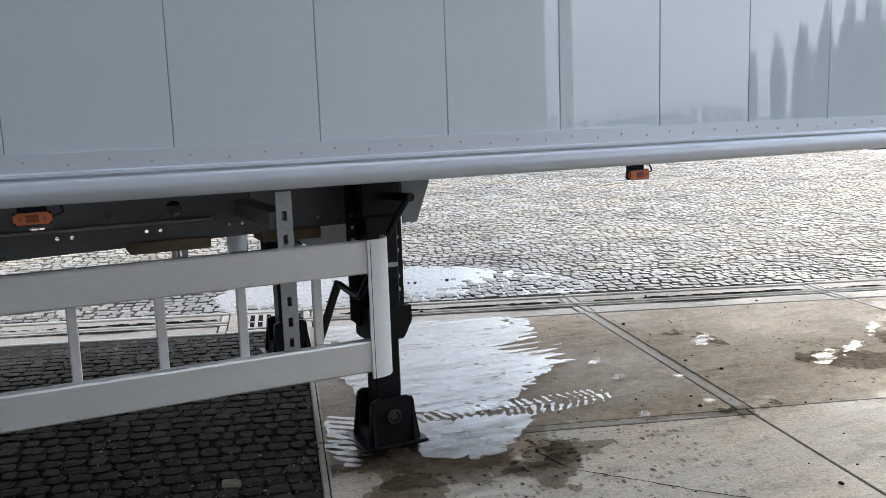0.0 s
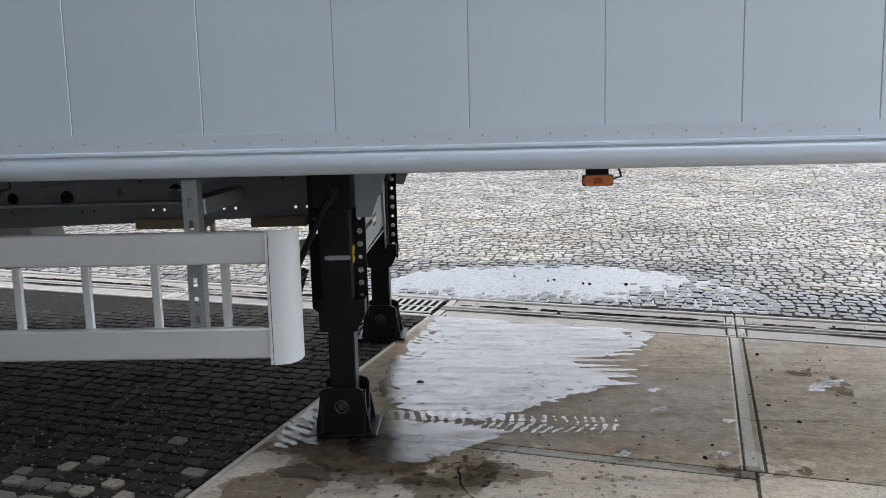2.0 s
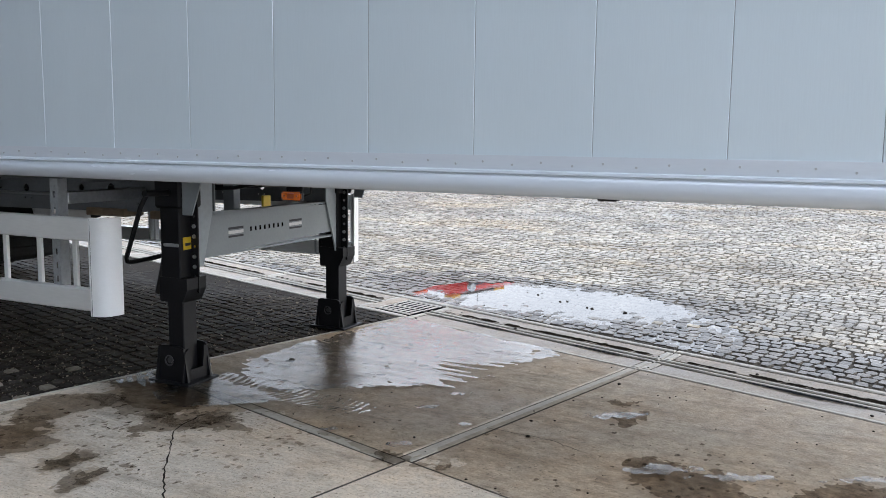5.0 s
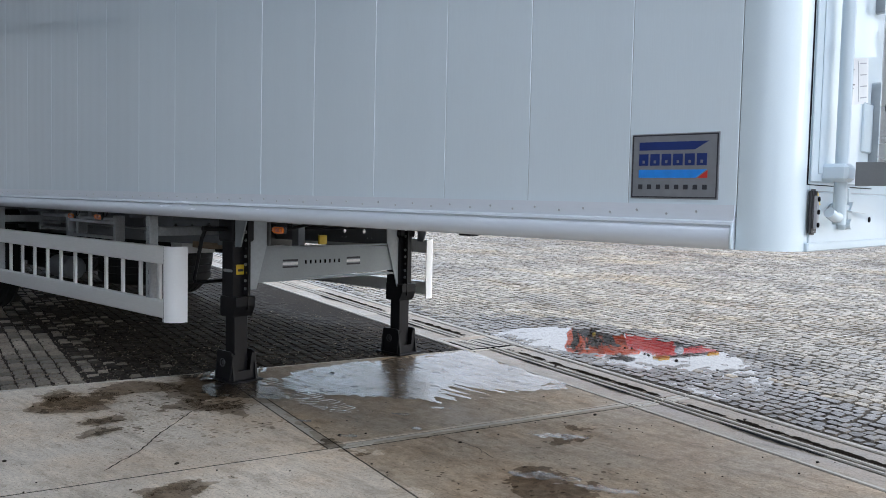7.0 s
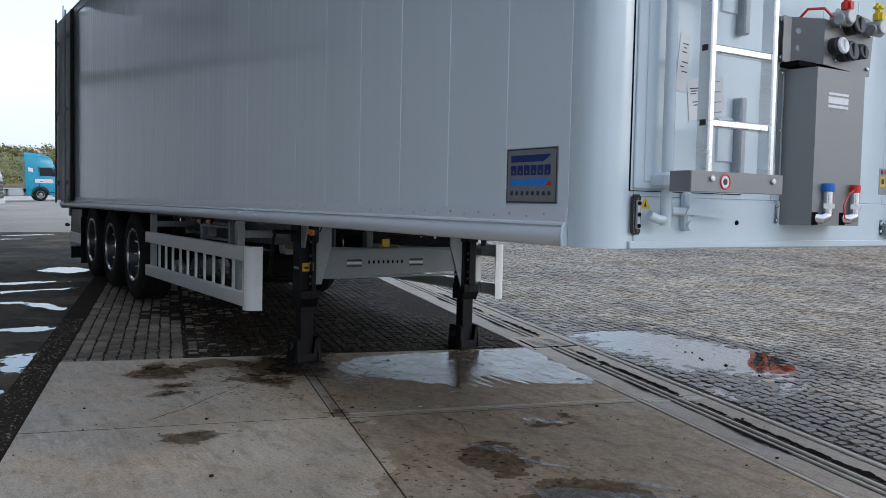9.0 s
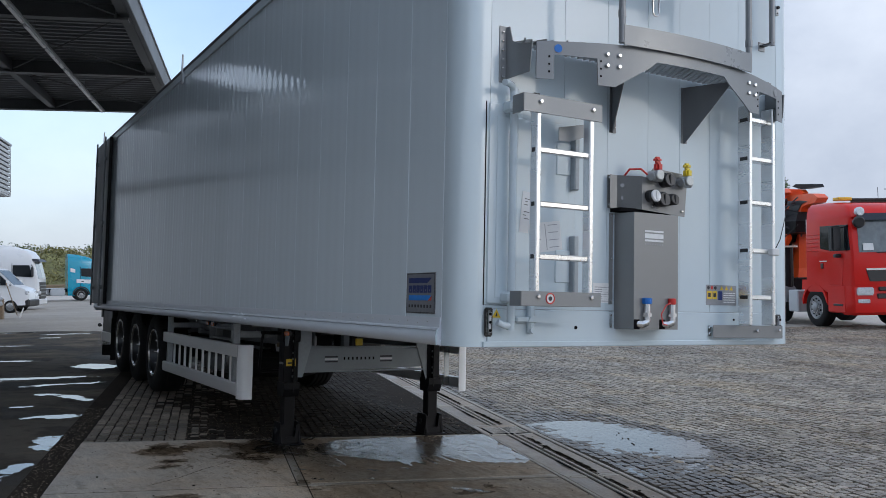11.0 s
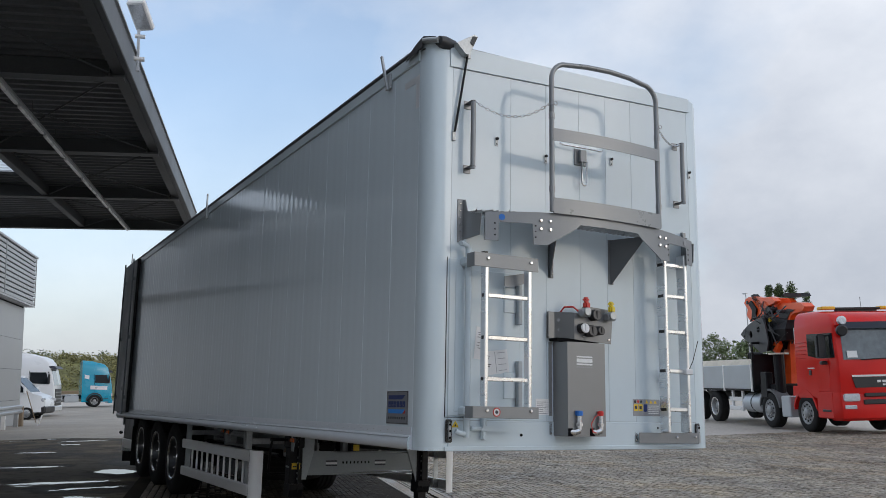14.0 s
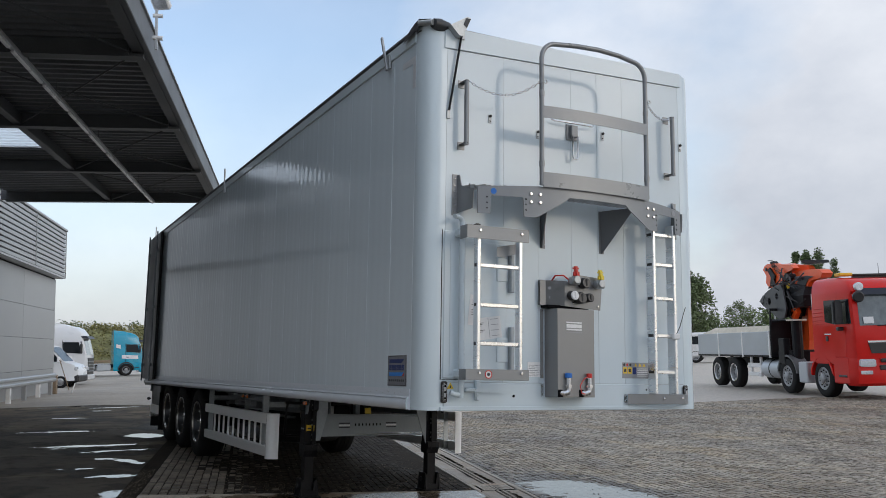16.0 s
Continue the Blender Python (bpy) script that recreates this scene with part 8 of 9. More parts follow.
# lamp posts
def lamp_post(x, y, h):
    t = thing("street_lamp", at((x, y, 0)), "slim grey lamp post with a flat head", "lamp post", group="lamp posts")
    part("pole", rod((0, 0, 0), (0, 0, h), 0.09, 8, r2=0.05), M_GALV, t)
    part("head", box((-0.35, -0.12, h - 0.05), (0.15, 0.12, h + 0.05), 0.03), M_GALV, t)


for x, y, h in ((-56.8, 49.9, 7.0), (-54.2, 64.8, 9.3), (-49.6, 81.4, 9.5)):
    lamp_post(x, y, h)
# far machines between the trees
bus = thing("coach", at((-42.6, 48.3, 0)) @ pose(0, 0, 0, 0, 0, 43), "white and red coach parked far off", "coach")
part("body", box((-4.5, -1.2, 0.4), (0.5, 1.2, 2.3), 0.15), M_WHITE, bus)
part("window_band", box((-4.3, -1.22, 1.4), (0.4, 1.22, 2.0), 0.02), M_GLASS_DARK, bus)
part("red_end", box((-0.6, -1.21, 0.5), (0.53, 1.21, 1.35), 0.05), M_RED, bus)
for xx in (-3.6, -0.6):
    for s_ in (-1, 1):
        wheel(bus, xx, s_ * 1.2, 0.5, s=s_, rim_mat=M_RIM)
dig = thing("excavator", at((-36.4, 44.0, 0)) @ pose(0, 0, 0, 0, 0, 40), "yellow excavator with a folded arm, far off", "excavator")
part("upper_body", box((-1.6, -1.2, 1.1), (1.2, 1.2, 2.3), 0.1), M_YELLOW_PLASTIC, dig)
part("cab", box((0.2, 0.2, 2.3), (1.2, 1.2, 3.0), 0.08), M_GLASS_DARK, dig)
part("boom", plate([(0.6, 2.0), (2.2, 3.1), (3.6, 2.7), (3.6, 2.4), (2.2, 2.7), (1.0, 1.7)], 0.4, at((0, 0, 0)) @ XZ), M_YELLOW_PLASTIC, dig)
part("stick", plate([(3.4, 2.8), (3.7, 2.7), (3.3, 1.0), (3.0, 1.0)], 0.3, at((0, 0, 0)) @ XZ), M_YELLOW_PLASTIC, dig)
for s_ in (-1, 1):
    part("track", box((-1.9, s_ * 1.0 - 0.25, 0.0), (1.9, s_ * 1.0 + 0.25, 0.9), 0.25), M_BLACK, dig)
pallet = thing("timber_stack", at((-104, 8.0, 0.1)), "stack of grey timber beside the bank", "timber")
for k in range(4):
    part("timber", box((-1, -2.5 + 0.05 * k, 0.25 * k), (1, 2.2 - 0.1 * k, 0.25 * k + 0.22), 0.02), M_WOOD, pallet)
# ---- pieces of the paving, last in the file ----
rng = random.Random(7)
pavement = thing("pavement", Matrix.Identity(4), "concrete slab apron beside the drain, damp and stained", "pavement", kind="structure")


def slab(name, u0, u1, v0, v1, mat, parent, z=0.0, thick=0.03, edge=0.006):
    """One cast slab that follows the slope of the apron, with worn edges."""
    b = bmesh.new()
    lo = [b.verts.new(yard(u, v, z - thick)) for u, v in ((u0, v0), (u1, v0), (u1, v1), (u0, v1))]
    mid = [b.verts.new(yard(u, v, z - edge)) for u, v in ((u0, v0), (u1, v0), (u1, v1), (u0, v1))]
    top = [b.verts.new(yard(u, v, z)) for u, v in ((u0 + edge, v0 + edge), (u1 - edge, v0 + edge), (u1 - edge, v1 - edge), (u0 + edge, v1 - edge))]
    for q0, q1 in ((lo, mid), (mid, top)):
        for i in range(4):
            b.faces.new((q0[i], q0[(i + 1) % 4], q1[(i + 1) % 4], q1[i]))
    b.faces.new(top)
    return part(name, b, mat, parent)


US = [-1.87, 0.0, 1.93, 3.9, 5.85, 7.8, 9.8, 12.0]
for k, (ua, ub) in enumerate(zip(US, US[1:])):
    if k == 0:
        slab("slab", ua, ub - 0.050, 0.004, 1.965, M_CONCRETE, pavement, edge=0.003)
        slab("edging", ub - 0.042, ub + 0.024, 0.004, 1.965, M_KERB, pavement, z=0.001, edge=0.003)
        slab("slab", ua, ub - 0.011, -1.78, -0.072, M_CONCRETE, pavement, edge=0.003)
        slab("edging", ua, ub - 0.011, -0.064, -0.004, M_KERB, pavement, z=0.001, edge=0.003)
    else:
        slab("slab", ua + (0.035 if k == 1 else 0.0), ub - 0.011, 0.004, 1.965, M_CONCRETE, pavement, edge=0.003)
        slab("slab", ua, ub - 0.011, -1.78, -0.004, M_CONCRETE, pavement, edge=0.003)
for k, ub in enumerate(US[1:]):
    for va, vb in ((-1.78, -0.004), (0.004, 1.965)):
        ub += 0.035 if k == 0 and va > 0 else 0.0
        slab("joint", ub - 0.0115, ub + 0.0005, va, vb, M_JOINT_GREY, pavement, z=-0.0012, edge=0.0005)
for ua, ub in zip(US, US[1:]):
    slab("joint", ua, ub - 0.012, -0.0045, 0.0045, M_JOINT_GREY, pavement, z=-0.0012, edge=0.0005)
slab("joint", US[0], -0.012, -0.0725, -0.0635, M_JOINT_GREY, pavement, z=-0.0012, edge=0.0005)
slab("joint", -0.0505, -0.0415, 0.008, 1.965, M_JOINT_GREY, pavement, z=-0.0012, edge=0.0005)
for va, vb in ((-1.78, -0.004), (0.004, 1.965)):
    slab("edging", -1.898, -1.874, va, vb, M_KERB, pavement, z=0.002)
verge = sheet("gravel_verge", steps((-24, 13, 60)), [-1.99, -1.93, -1.86, -1.79], M_VERGE, -0.004)
tagged(verge, "strip of dark gravel and dirt beside the slabs", "gravel", kind="structure")

drain = thing("drain_channel", Matrix.Identity(4), "long slot drain between worn concrete edgings", "drain", kind="structure")
# black fill close under the lips, in place of the slot's deep shade
part("channel", moved(box((-24, 2.195, -0.2), (13, 2.352, -0.012)), YARD), M_DARK, drain)
BREAKS = [-23.16 + 1.93 * k for k in range(11)]
SEGMENTS = list(zip(BREAKS, BREAKS[1:])) + [(-3.86, -2.37), (-1.89, 0.0)] + [(1.93 * k, 1.93 * (k + 1)) for k in range(6)]
slab("inner_edging", -2.37, -1.89, 1.972, 2.035, M_KERB, drain, z=0.003)
slab("outer_edging", -2.37, -1.89, 2.474, 2.535, M_KERB, drain, z=0.003)
for ua, ub in SEGMENTS:
    off = rng.uniform(-0.003, 0.003)
    ua, ub = ua + 0.004, ub - 0.004
    slab("inner_edging", ua, ub, 1.976, 2.012, M_KERB, drain, z=0.003 + off)
    slab("inner_slab", ua + 0.055, ub - 0.055, 2.020, 2.196, M_KERB_DARK, drain, z=-0.004 + off)
    slab("lip", ua, ub, 2.208, 2.238, M_KERB, drain, z=0.003, thick=0.06)
    slab("lip", ua, ub, 2.272, 2.302, M_KERB, drain, z=0.003, thick=0.06)
    slab("outer_slab", ua + 0.055, ub - 0.055, 2.330, 2.478, M_KERB_DARK, drain, z=-0.003 + off)
    slab("outer_edging", ua, ub, 2.487, 2.530, M_KERB, drain, z=0.004 + off)
    for a, c in ((ua, ua + 0.048), (ub - 0.048, ub)):
        slab("end_edging", a, c, 2.020, 2.196, M_KERB, drain, z=0.001 + off)
        slab("end_edging", a, c, 2.316, 2.478, M_KERB, drain, z=-0.002 + off)

# cast iron grate in the drain
grate = thing("drain_grate", Matrix.Identity(4), "rectangular iron drain grate with parallel slots", "grate")
for va, vb in ((2.066, 2.098), (2.228, 2.258), (2.415, 2.445)):
    slab("frame_bar", -2.255, -1.905, va, vb, M_IRON, grate, z=0.004)
for k in range(7):
    u = -2.243 + 0.0525 * k
    for va, vb in ((2.099, 2.227), (2.259, 2.414)):
        slab("bar", u - 0.012, u + 0.012, va, vb, M_IRON, grate, z=0.003, edge=0.003)
# black sheet just below the bars, painting the shade of the pit
slab("pit", -2.258, -1.902, 2.064, 2.447, M_DARK, grate, z=-0.002, edge=0.0005)
slab("end_slab", -2.366, -2.26, 2.042, 2.468, M_KERB_DARK, drain, z=0.001)

# granite setts: the ones by the near leg as parts, the others joined
POOLS = [(-1.55, 3.20, 1.16, 0.46, 0.022)]


def tilt(u, v):
    """The lie of the ground round the puddle."""
    return 0.0100 * (u + 1.2) - 0.0082 * (v - 3.3)


def dip(u, v):
    d = 0.0
    for cu, cv, ru, rv, h in POOLS:
        r = ((u - cu - 0.35 * (v - cv)) / ru) ** 2 + ((v - cv - 0.16 * (u - cu)) / rv) ** 2
        d += h * math.exp(-r * 0.9) - tilt(u, v) * math.exp(-(0.09 * r) ** 2)
    return d + 0.004 * noise.noise(Vector((u * 0.8, v * 0.8, 3.0))) + 0.004 * noise.noise(Vector((u * 2.6, v * 2.6, 7.0)))


def sett_verts(u0, u1, v0, v1, rnd, wild=0.008, worn=1.0):
    """A stone with rounded corners and a slightly domed top."""
    g = 0.0042 if worn == 1.0 else 0.0062
    cu, cv = (u0 + u1) / 2, (v0 + v1) / 2
    z = -dip(cu, cv) + rnd.uniform(-0.0045, 0.0045) * worn
    ta, tb = rnd.uniform(-0.035, 0.035) * worn, rnd.uniform(-0.035, 0.035) * worn
    j = [rnd.uniform(-wild, wild) for _ in range(8)]
    co = [(u0 + g + j[0], v0 + g + j[1]), (u1 - g + j[2], v0 + g + j[3]), (u1 - g + j[4], v1 - g + j[5]), (u0 + g + j[6], v1 - g + j[7])]
    ring = []
    for k in range(4):
        (a, c), (pa, pc), (na, nc) = co[k], co[k - 1], co[(k + 1) % 4]
        f = rnd.uniform(0.07, 0.24)
        ring += [(a + (pa - a) * f, c + (pc - c) * f), (a + (na - a) * f, c + (nc - c) * f)]
    out = []
    for zz, ins in ((-0.026, -0.03), (-0.0006, 0.10 if worn == 1.0 else 0.06)):
        for a, c in ring:
            a2, c2 = a + (cu - a) * ins, c + (cv - c) * ins
            out.append(yard(a2, c2, z + zz + (a2 - cu) * ta + (c2 - cv) * tb))
    out.append(yard(cu + rnd.uniform(-0.01, 0.01), cv + rnd.uniform(-0.01, 0.01), z + 0.0012 * worn))
    return out


SETT_FACES = [(k, (k + 1) % 8, 8 + (k + 1) % 8, 8 + k) for k in range(8)] + [(8 + k, 8 + (k + 1) % 8, 16) for k in range(8)]


def setts(u_range, v_range, own, parent, one, rest, label, size=(0.148, 0.098), wild=0.008, other=None, worn=1.0):
    """Courses of setts along u, staggered; own(u, v) says which become objects of their own."""
    vs, fs, kinds, count = [], [], [], 0
    v = v_range[0]
    while v < v_range[1] - 0.03:
        w = min(size[1] * rng.uniform(0.93, 1.07), v_range[1] - v)
        u = u_range[0] + rng.uniform(0, 0.1)
        while u < u_range[1] - 0.02:
            ln = size[0] * rng.uniform(0.75, 1.25)
            if u + ln > u_range[1]:
                ln = u_range[1] - u
            pts = sett_verts(u, u + ln, v, v + w, rng, wild, worn)
            if count < 290 and own(u, v):
                me = bpy.data.meshes.new("sett")
                me.from_pydata(pts, [], SETT_FACES)
                me.polygons.foreach_set("use_smooth", [False] * len(SETT_FACES))
                me.materials.append(other[0] if other and other[2](u, v) else one)
                ob = new("sett", me)
                ob.parent = parent
                count += 1
            else:
                k = len(vs)
                vs += pts
                fs += [tuple(k + i for i in f) for f in SETT_FACES]
                kinds += [1 if other and other[2](u, v) else 0] * len(SETT_FACES)
            u += ln
        v += w
    me = bpy.data.meshes.new("setts")
    me.from_pydata(vs, [], fs)
    me.polygons.foreach_set("use_smooth", [False] * len(fs))
    me.materials.append(rest)
    if other:
        me.materials.append(other[1])
        me.polygons.foreach_set("material_index", kinds)
    ob = new("setts", me)
    ob.parent = parent
    return tagged(ob, label, kind="stuff")


HOLLOWS = []
paving = thing("sett_paving", Matrix.Identity(4), "yard of worn granite setts laid in straight courses", "paving", kind="structure")
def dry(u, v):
    """The outer setts are dry, the ones under the floor dark with dirt, damp and painted trailer shade."""
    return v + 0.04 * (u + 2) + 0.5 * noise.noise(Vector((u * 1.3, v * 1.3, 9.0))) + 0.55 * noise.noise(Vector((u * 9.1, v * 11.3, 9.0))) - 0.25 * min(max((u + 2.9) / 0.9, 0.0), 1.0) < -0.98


setts((-9.5, -1.90), (-0.86, 1.968), lambda u, v: -3.1 < u and v < 0.6, paving, M_PAVER_DIRT_SHADE_ONE, M_PAVER_DIRT_SHADE, "dark damp granite setts laid in courses, trailer shade put into their colour", (0.084, 0.082), 0.008, (M_PAVER_DRY_ONE, M_PAVER_DRY, dry), 0.5)
setts((-9.5, -1.90), (-1.78, -0.862), lambda u, v: -3.6 < u, paving, M_PAVER_DIRT_SHADE_ONE, M_PAVER_DIRT_SHADE, "pale dry setts with dark joints laid in long courses", (0.135, 0.102), 0.006, (M_PAVER_DRY_ONE, M_PAVER_DRY, dry), 0.5)
def damp(u, v):
    """Setts that stay dark and wet, along the drain and round the puddle."""
    edge = 0.62 * math.exp(-((u - 0.2) / 1.5) ** 2) + 0.12
    k = 0.45 * noise.noise(Vector((u * 1.1, v * 1.1, 4.0))) + 0.5 * noise.noise(Vector((u * 8.3, v * 8.9, 6.0)))
    ring = ((u + 1.5) / 1.75) ** 2 + ((v - 3.25 - 0.1 * (u + 1.5)) / 0.72) ** 2
    return v - 2.54 + 0.6 * k < edge or ring + 1.1 * k < 0.95


setts((-14.0, 10.5), (2.54, 11.0), lambda u, v: -1.2 < u < 0.4 and v < 3.7, paving, M_PAVER, M_PAVER_ALL, "worn grey granite setts laid in courses", (0.080, 0.080), 0.0115, (M_PAVER_DAMP_ONE, M_PAVER_DAMP, damp))
setts((-14.0, 10.5), (11.0, 17.0), lambda u, v: False, paving, M_PAVER, M_PAVER_ALL, "far worn granite setts laid in courses", (0.10, 0.09), 0.008)
outer_bed = sheet("paving_bed", steps((-14.0, -4.0, 10), (-4.0, 0.5, 36), (0.5, 10.5, 10)), steps((2.531, 4.7, 19), (4.7, 17.0, 12)), M_JOINT_SAND, -0.0095, None, dip)
tagged(outer_bed, "sandy bed in the joints of the outer setts", "ground", kind="structure")
# broken, dirt-filled hollows and washed-out grooves along the drain
for ua, ub in SEGMENTS:
    if not -6.0 < ua < 5.0:
        continue
    def hollow(u, v, a=ua, b=ub):
        k = (u - a) / (b - a)
        w = 0.014 + 0.022 * max(0.0, math.sin(math.pi * min(max(k, 0.0), 1.0) ** 1.7)) ** 0.7
        return min(w + fray(u, v, 0.028, 9.0) - abs(v - 2.335) * 1.0 - 0.012, inside([(a + 0.06, 2.306), (b - 0.06, 2.306), (b - 0.06, 2.474), (a + 0.06, 2.474)], u, v))
    def washed(u, v, a=ua, b=ub):
        k = (u - a) / (b - a)
        w = 0.07 * max(0.0, noise.noise(Vector((u * 1.7, 2.0, 11.0))) + 0.30) * math.sin(math.pi * min(max(k, 0.0), 1.0))
        return min(w + fray(u, v, 0.012, 12.0) - (2.204 - v), inside([(a + 0.06, 2.04), (b - 0.06, 2.04), (b - 0.06, 2.204), (a + 0.06, 2.204)], u, v))
    HOLLOWS.append((hollow, washed, ua, ub))
# ---- standing water and damp stains ----
def film(name, outline, z, mat, label, category, rough_edge=0.05, level=None):
    """A thin sheet of water with a ragged edge; outline in u and v."""
    pts = []
    n = len(outline)
    for i in range(n):
        a, c = Vector(outline[i]), Vector(outline[(i + 1) % n])
        d = c - a
        m = max(2, int(d.length / 0.035))
        for k in range(m):
            p = a + d * k / m
            nz = noise.noise(Vector((p.x * 6, p.y * 6, 1.7))) + 0.6 * noise.noise(Vector((p.x * 19, p.y * 19, 4.2)))
            q = p + Vector((-d.y, d.x)).normalized() * nz * rough_edge
            pts.append((q.x, q.y))
    tris = tessellate_polygon([[Vector((x, y, 0)) for x, y in pts]])
    b = bmesh.new()
    vv = [b.verts.new(yard(x, y, z + tilt(x, y))) for x, y in pts]
    for t in tris:
        if len(set(t)) == 3:
            try:
                b.faces.new([vv[i] for i in t])
            except ValueError:
                pass
    bmesh.ops.recalc_face_normals(b, faces=b.faces)
    for f in b.faces:
        if f.normal.z < 0:
            f.normal_flip()
    ob = part(name, b, mat)
    ob.visible_shadow = False
    return tagged(ob, label, category, kind="structure")


def inside(pts, u, v):
    """Signed distance to the outline, positive inside."""
    best, odd = 1e9, False
    n = len(pts)
    for i in range(n):
        (x0, y0), (x1, y1) = pts[i], pts[(i + 1) % n]
        dx, dy = x1 - x0, y1 - y0
        t = min(max(((u - x0) * dx + (v - y0) * dy) / (dx * dx + dy * dy), 0.0), 1.0)
        best = min(best, math.hypot(u - x0 - t * dx, v - y0 - t * dy))
        if (y0 > v) != (y1 > v) and u < x0 + (v - y0) * dx / dy:
            odd = not odd
    return best if odd else -best


def ragged(name, depth, lo, hi, cell, z, mat, label, category, parent=None):
    """A thin layer that covers the cells where depth(u, v) is positive, cut along its edge."""
    b = bmesh.new()
    nu, nv = int((hi[0] - lo[0]) / cell) + 1, int((hi[1] - lo[1]) / cell) + 1
    g = [[depth(lo[0] + i * cell, lo[1] + j * cell) for j in range(nv + 1)] for i in range(nu + 1)]
    seen = {}

    def vert(a, c):
        key = (round(a, 4), round(c, 4))
        if key not in seen:
            seen[key] = b.verts.new(yard(a, c, z))
        return seen[key]

    for i in range(nu):
        for j in range(nv):
            ring = [(lo[0] + (i + a) * cell, lo[1] + (j + c) * cell, g[i + a][j + c]) for a, c in ((0, 0), (1, 0), (1, 1), (0, 1))]
            if max(r[2] for r in ring) <= 0:
                continue
            out = []
            for k in range(4):
                p0, p1 = ring[k], ring[(k + 1) % 4]
                if p0[2] > 0:
                    out.append(vert(p0[0], p0[1]))
                if (p0[2] > 0) != (p1[2] > 0):
                    t = p0[2] / (p0[2] - p1[2])
                    out.append(vert(p0[0] + t * (p1[0] - p0[0]), p0[1] + t * (p1[1] - p0[1])))
            out = list(dict.fromkeys(out))
            if len(out) > 2:
                try:
                    b.faces.new(out)
                except ValueError:
                    pass
    ob = part(name, b, mat, parent)
    ob.visible_shadow = False
    return tagged(ob, label) if parent else tagged(ob, label, category, kind="structure")


def fray(u, v, a=0.05, f=7.0):
    return a * (noise.noise(Vector((u * f, v * f, 1.7))) + 0.6 * noise.noise(Vector((u * f * 2.9, v * f * 2.9, 4.2))) + 0.45 * noise.noise(Vector((u * f * 7.3, v * f * 7.3, 8.1))))


SHEET = [(-1.80, 1.46), (-1.84, 1.957), (-0.60, 1.957), (-0.45, 1.86), (-0.50, 1.72), (-0.47, 1.21), (-0.53, 0.82), (-0.73, 0.66), (-0.91, 0.42), (-1.10, 0.20), (-1.27, 0.18), (-1.62, 0.36), (-1.74, 0.56), (-1.76, 1.1)]


def sheet_depth(u, v):
    d = inside(SHEET, u, v) + fray(u, v, 0.055)
    # dry streaks dragged through the wet by tyres
    k = v - 1.12 - 0.30 * (u + 0.9)
    streak = math.exp(-(k / 0.30) ** 2) * min(max((u + 1.35) / 0.5, 0.0), 1.0)
    d -= streak * 0.62 * max(0.0, noise.noise(Vector((u * 2.2, (v - 0.32 * u) * 26, 6.0))) + 0.26)
    d -= 0.30 * max(0.0, noise.noise(Vector((u * 9, v * 9, 2.0))) - 0.30)
    k = noise.noise(Vector((u * 2.5, v * 2.5, 5.0)))
    d -= 0.9 * max(0.0, noise.noise(Vector((u * 21, v * 34, 2.0))) - 0.42 + 0.35 * k)
    return min(d, inside([(-1.86, 0.0), (-1.86, 1.958), (-0.2, 1.958), (-0.2, 0.0)], u, v))


def foot_depth(u, v):
    d = inside([(-1.50, 0.10), (-1.10, 0.13), (-0.95, 0.10), (-1.12, -0.20), (-1.30, -0.30), (-1.46, -0.28), (-1.62, -0.12)], u, v) + fray(u, v, 0.05)
    side = inside([(-1.85, 0.30), (-1.70, 0.26), (-1.74, -0.02), (-1.60, -0.22), (-1.80, -0.30), (-1.85, -0.2)], u, v) + fray(u, v, 0.04)
    d = max(d, min(side, 0.012 * (math.sin((u * 0.5 + v) * 105) + 0.3 + 1.4 * noise.noise(Vector((u * 24, v * 24, 3.3))))))
    # tread marks: two rows of wet bars
    a = (u + 1.49) / 0.93
    c = v - 0.08 - 0.22 * a
    if -0.05 < a < 1.05:
        w = 0.14 - 0.05 * a
        k = noise.noise(Vector((u * 9, v * 9, 6.6)))
        bar = math.sin((u + 0.30 * abs(c) + 0.02 * k) * 150) + 0.25 + 1.6 * noise.noise(Vector((u * 24, v * 40, 3.3))) + 0.8 * k - 0.9 * a
        d = max(d, min(w - abs(c), 0.010 * bar, abs(c - 0.015 - 0.01 * k) - 0.006))
    return d


for hollow, washed, ua, ub in HOLLOWS:
    ragged("dirt_hollow", hollow, (ua, 2.30), (ub, 2.47), 0.012, 0.0020, M_DIRT, "broken hollow filled with dark dirt", "dirt", drain)
    ragged("groove", washed, (ua, 2.05), (ub, 2.21), 0.012, 0.0016, M_DARK, "dark washed-out groove beside the slot", "groove", drain)
ragged("water", sheet_depth, (-1.90, 0.08), (-0.30, 1.97), 0.009, 0.0125, M_FILM, "thin ragged sheet of rain water on the concrete", "water")
ragged("water", foot_depth, (-1.90, -0.40), (-0.40, 0.46), 0.008, 0.0140, M_FILM, "wet tread marks and water round the landing foot", "water")
film("water", [(-2.45, 2.60), (-2.5, 3.0), (-2.4, 3.36), (-2.1, 3.58), (-1.5, 3.82), (-0.85, 3.80), (-0.3, 3.56), (0.05, 3.3), (0.3, 2.9), (0.25, 2.58), (-1.0, 2.56), (-2.0, 2.56)], -0.0082, M_WATER, "shallow puddle standing on the setts", "puddle", 0.03)


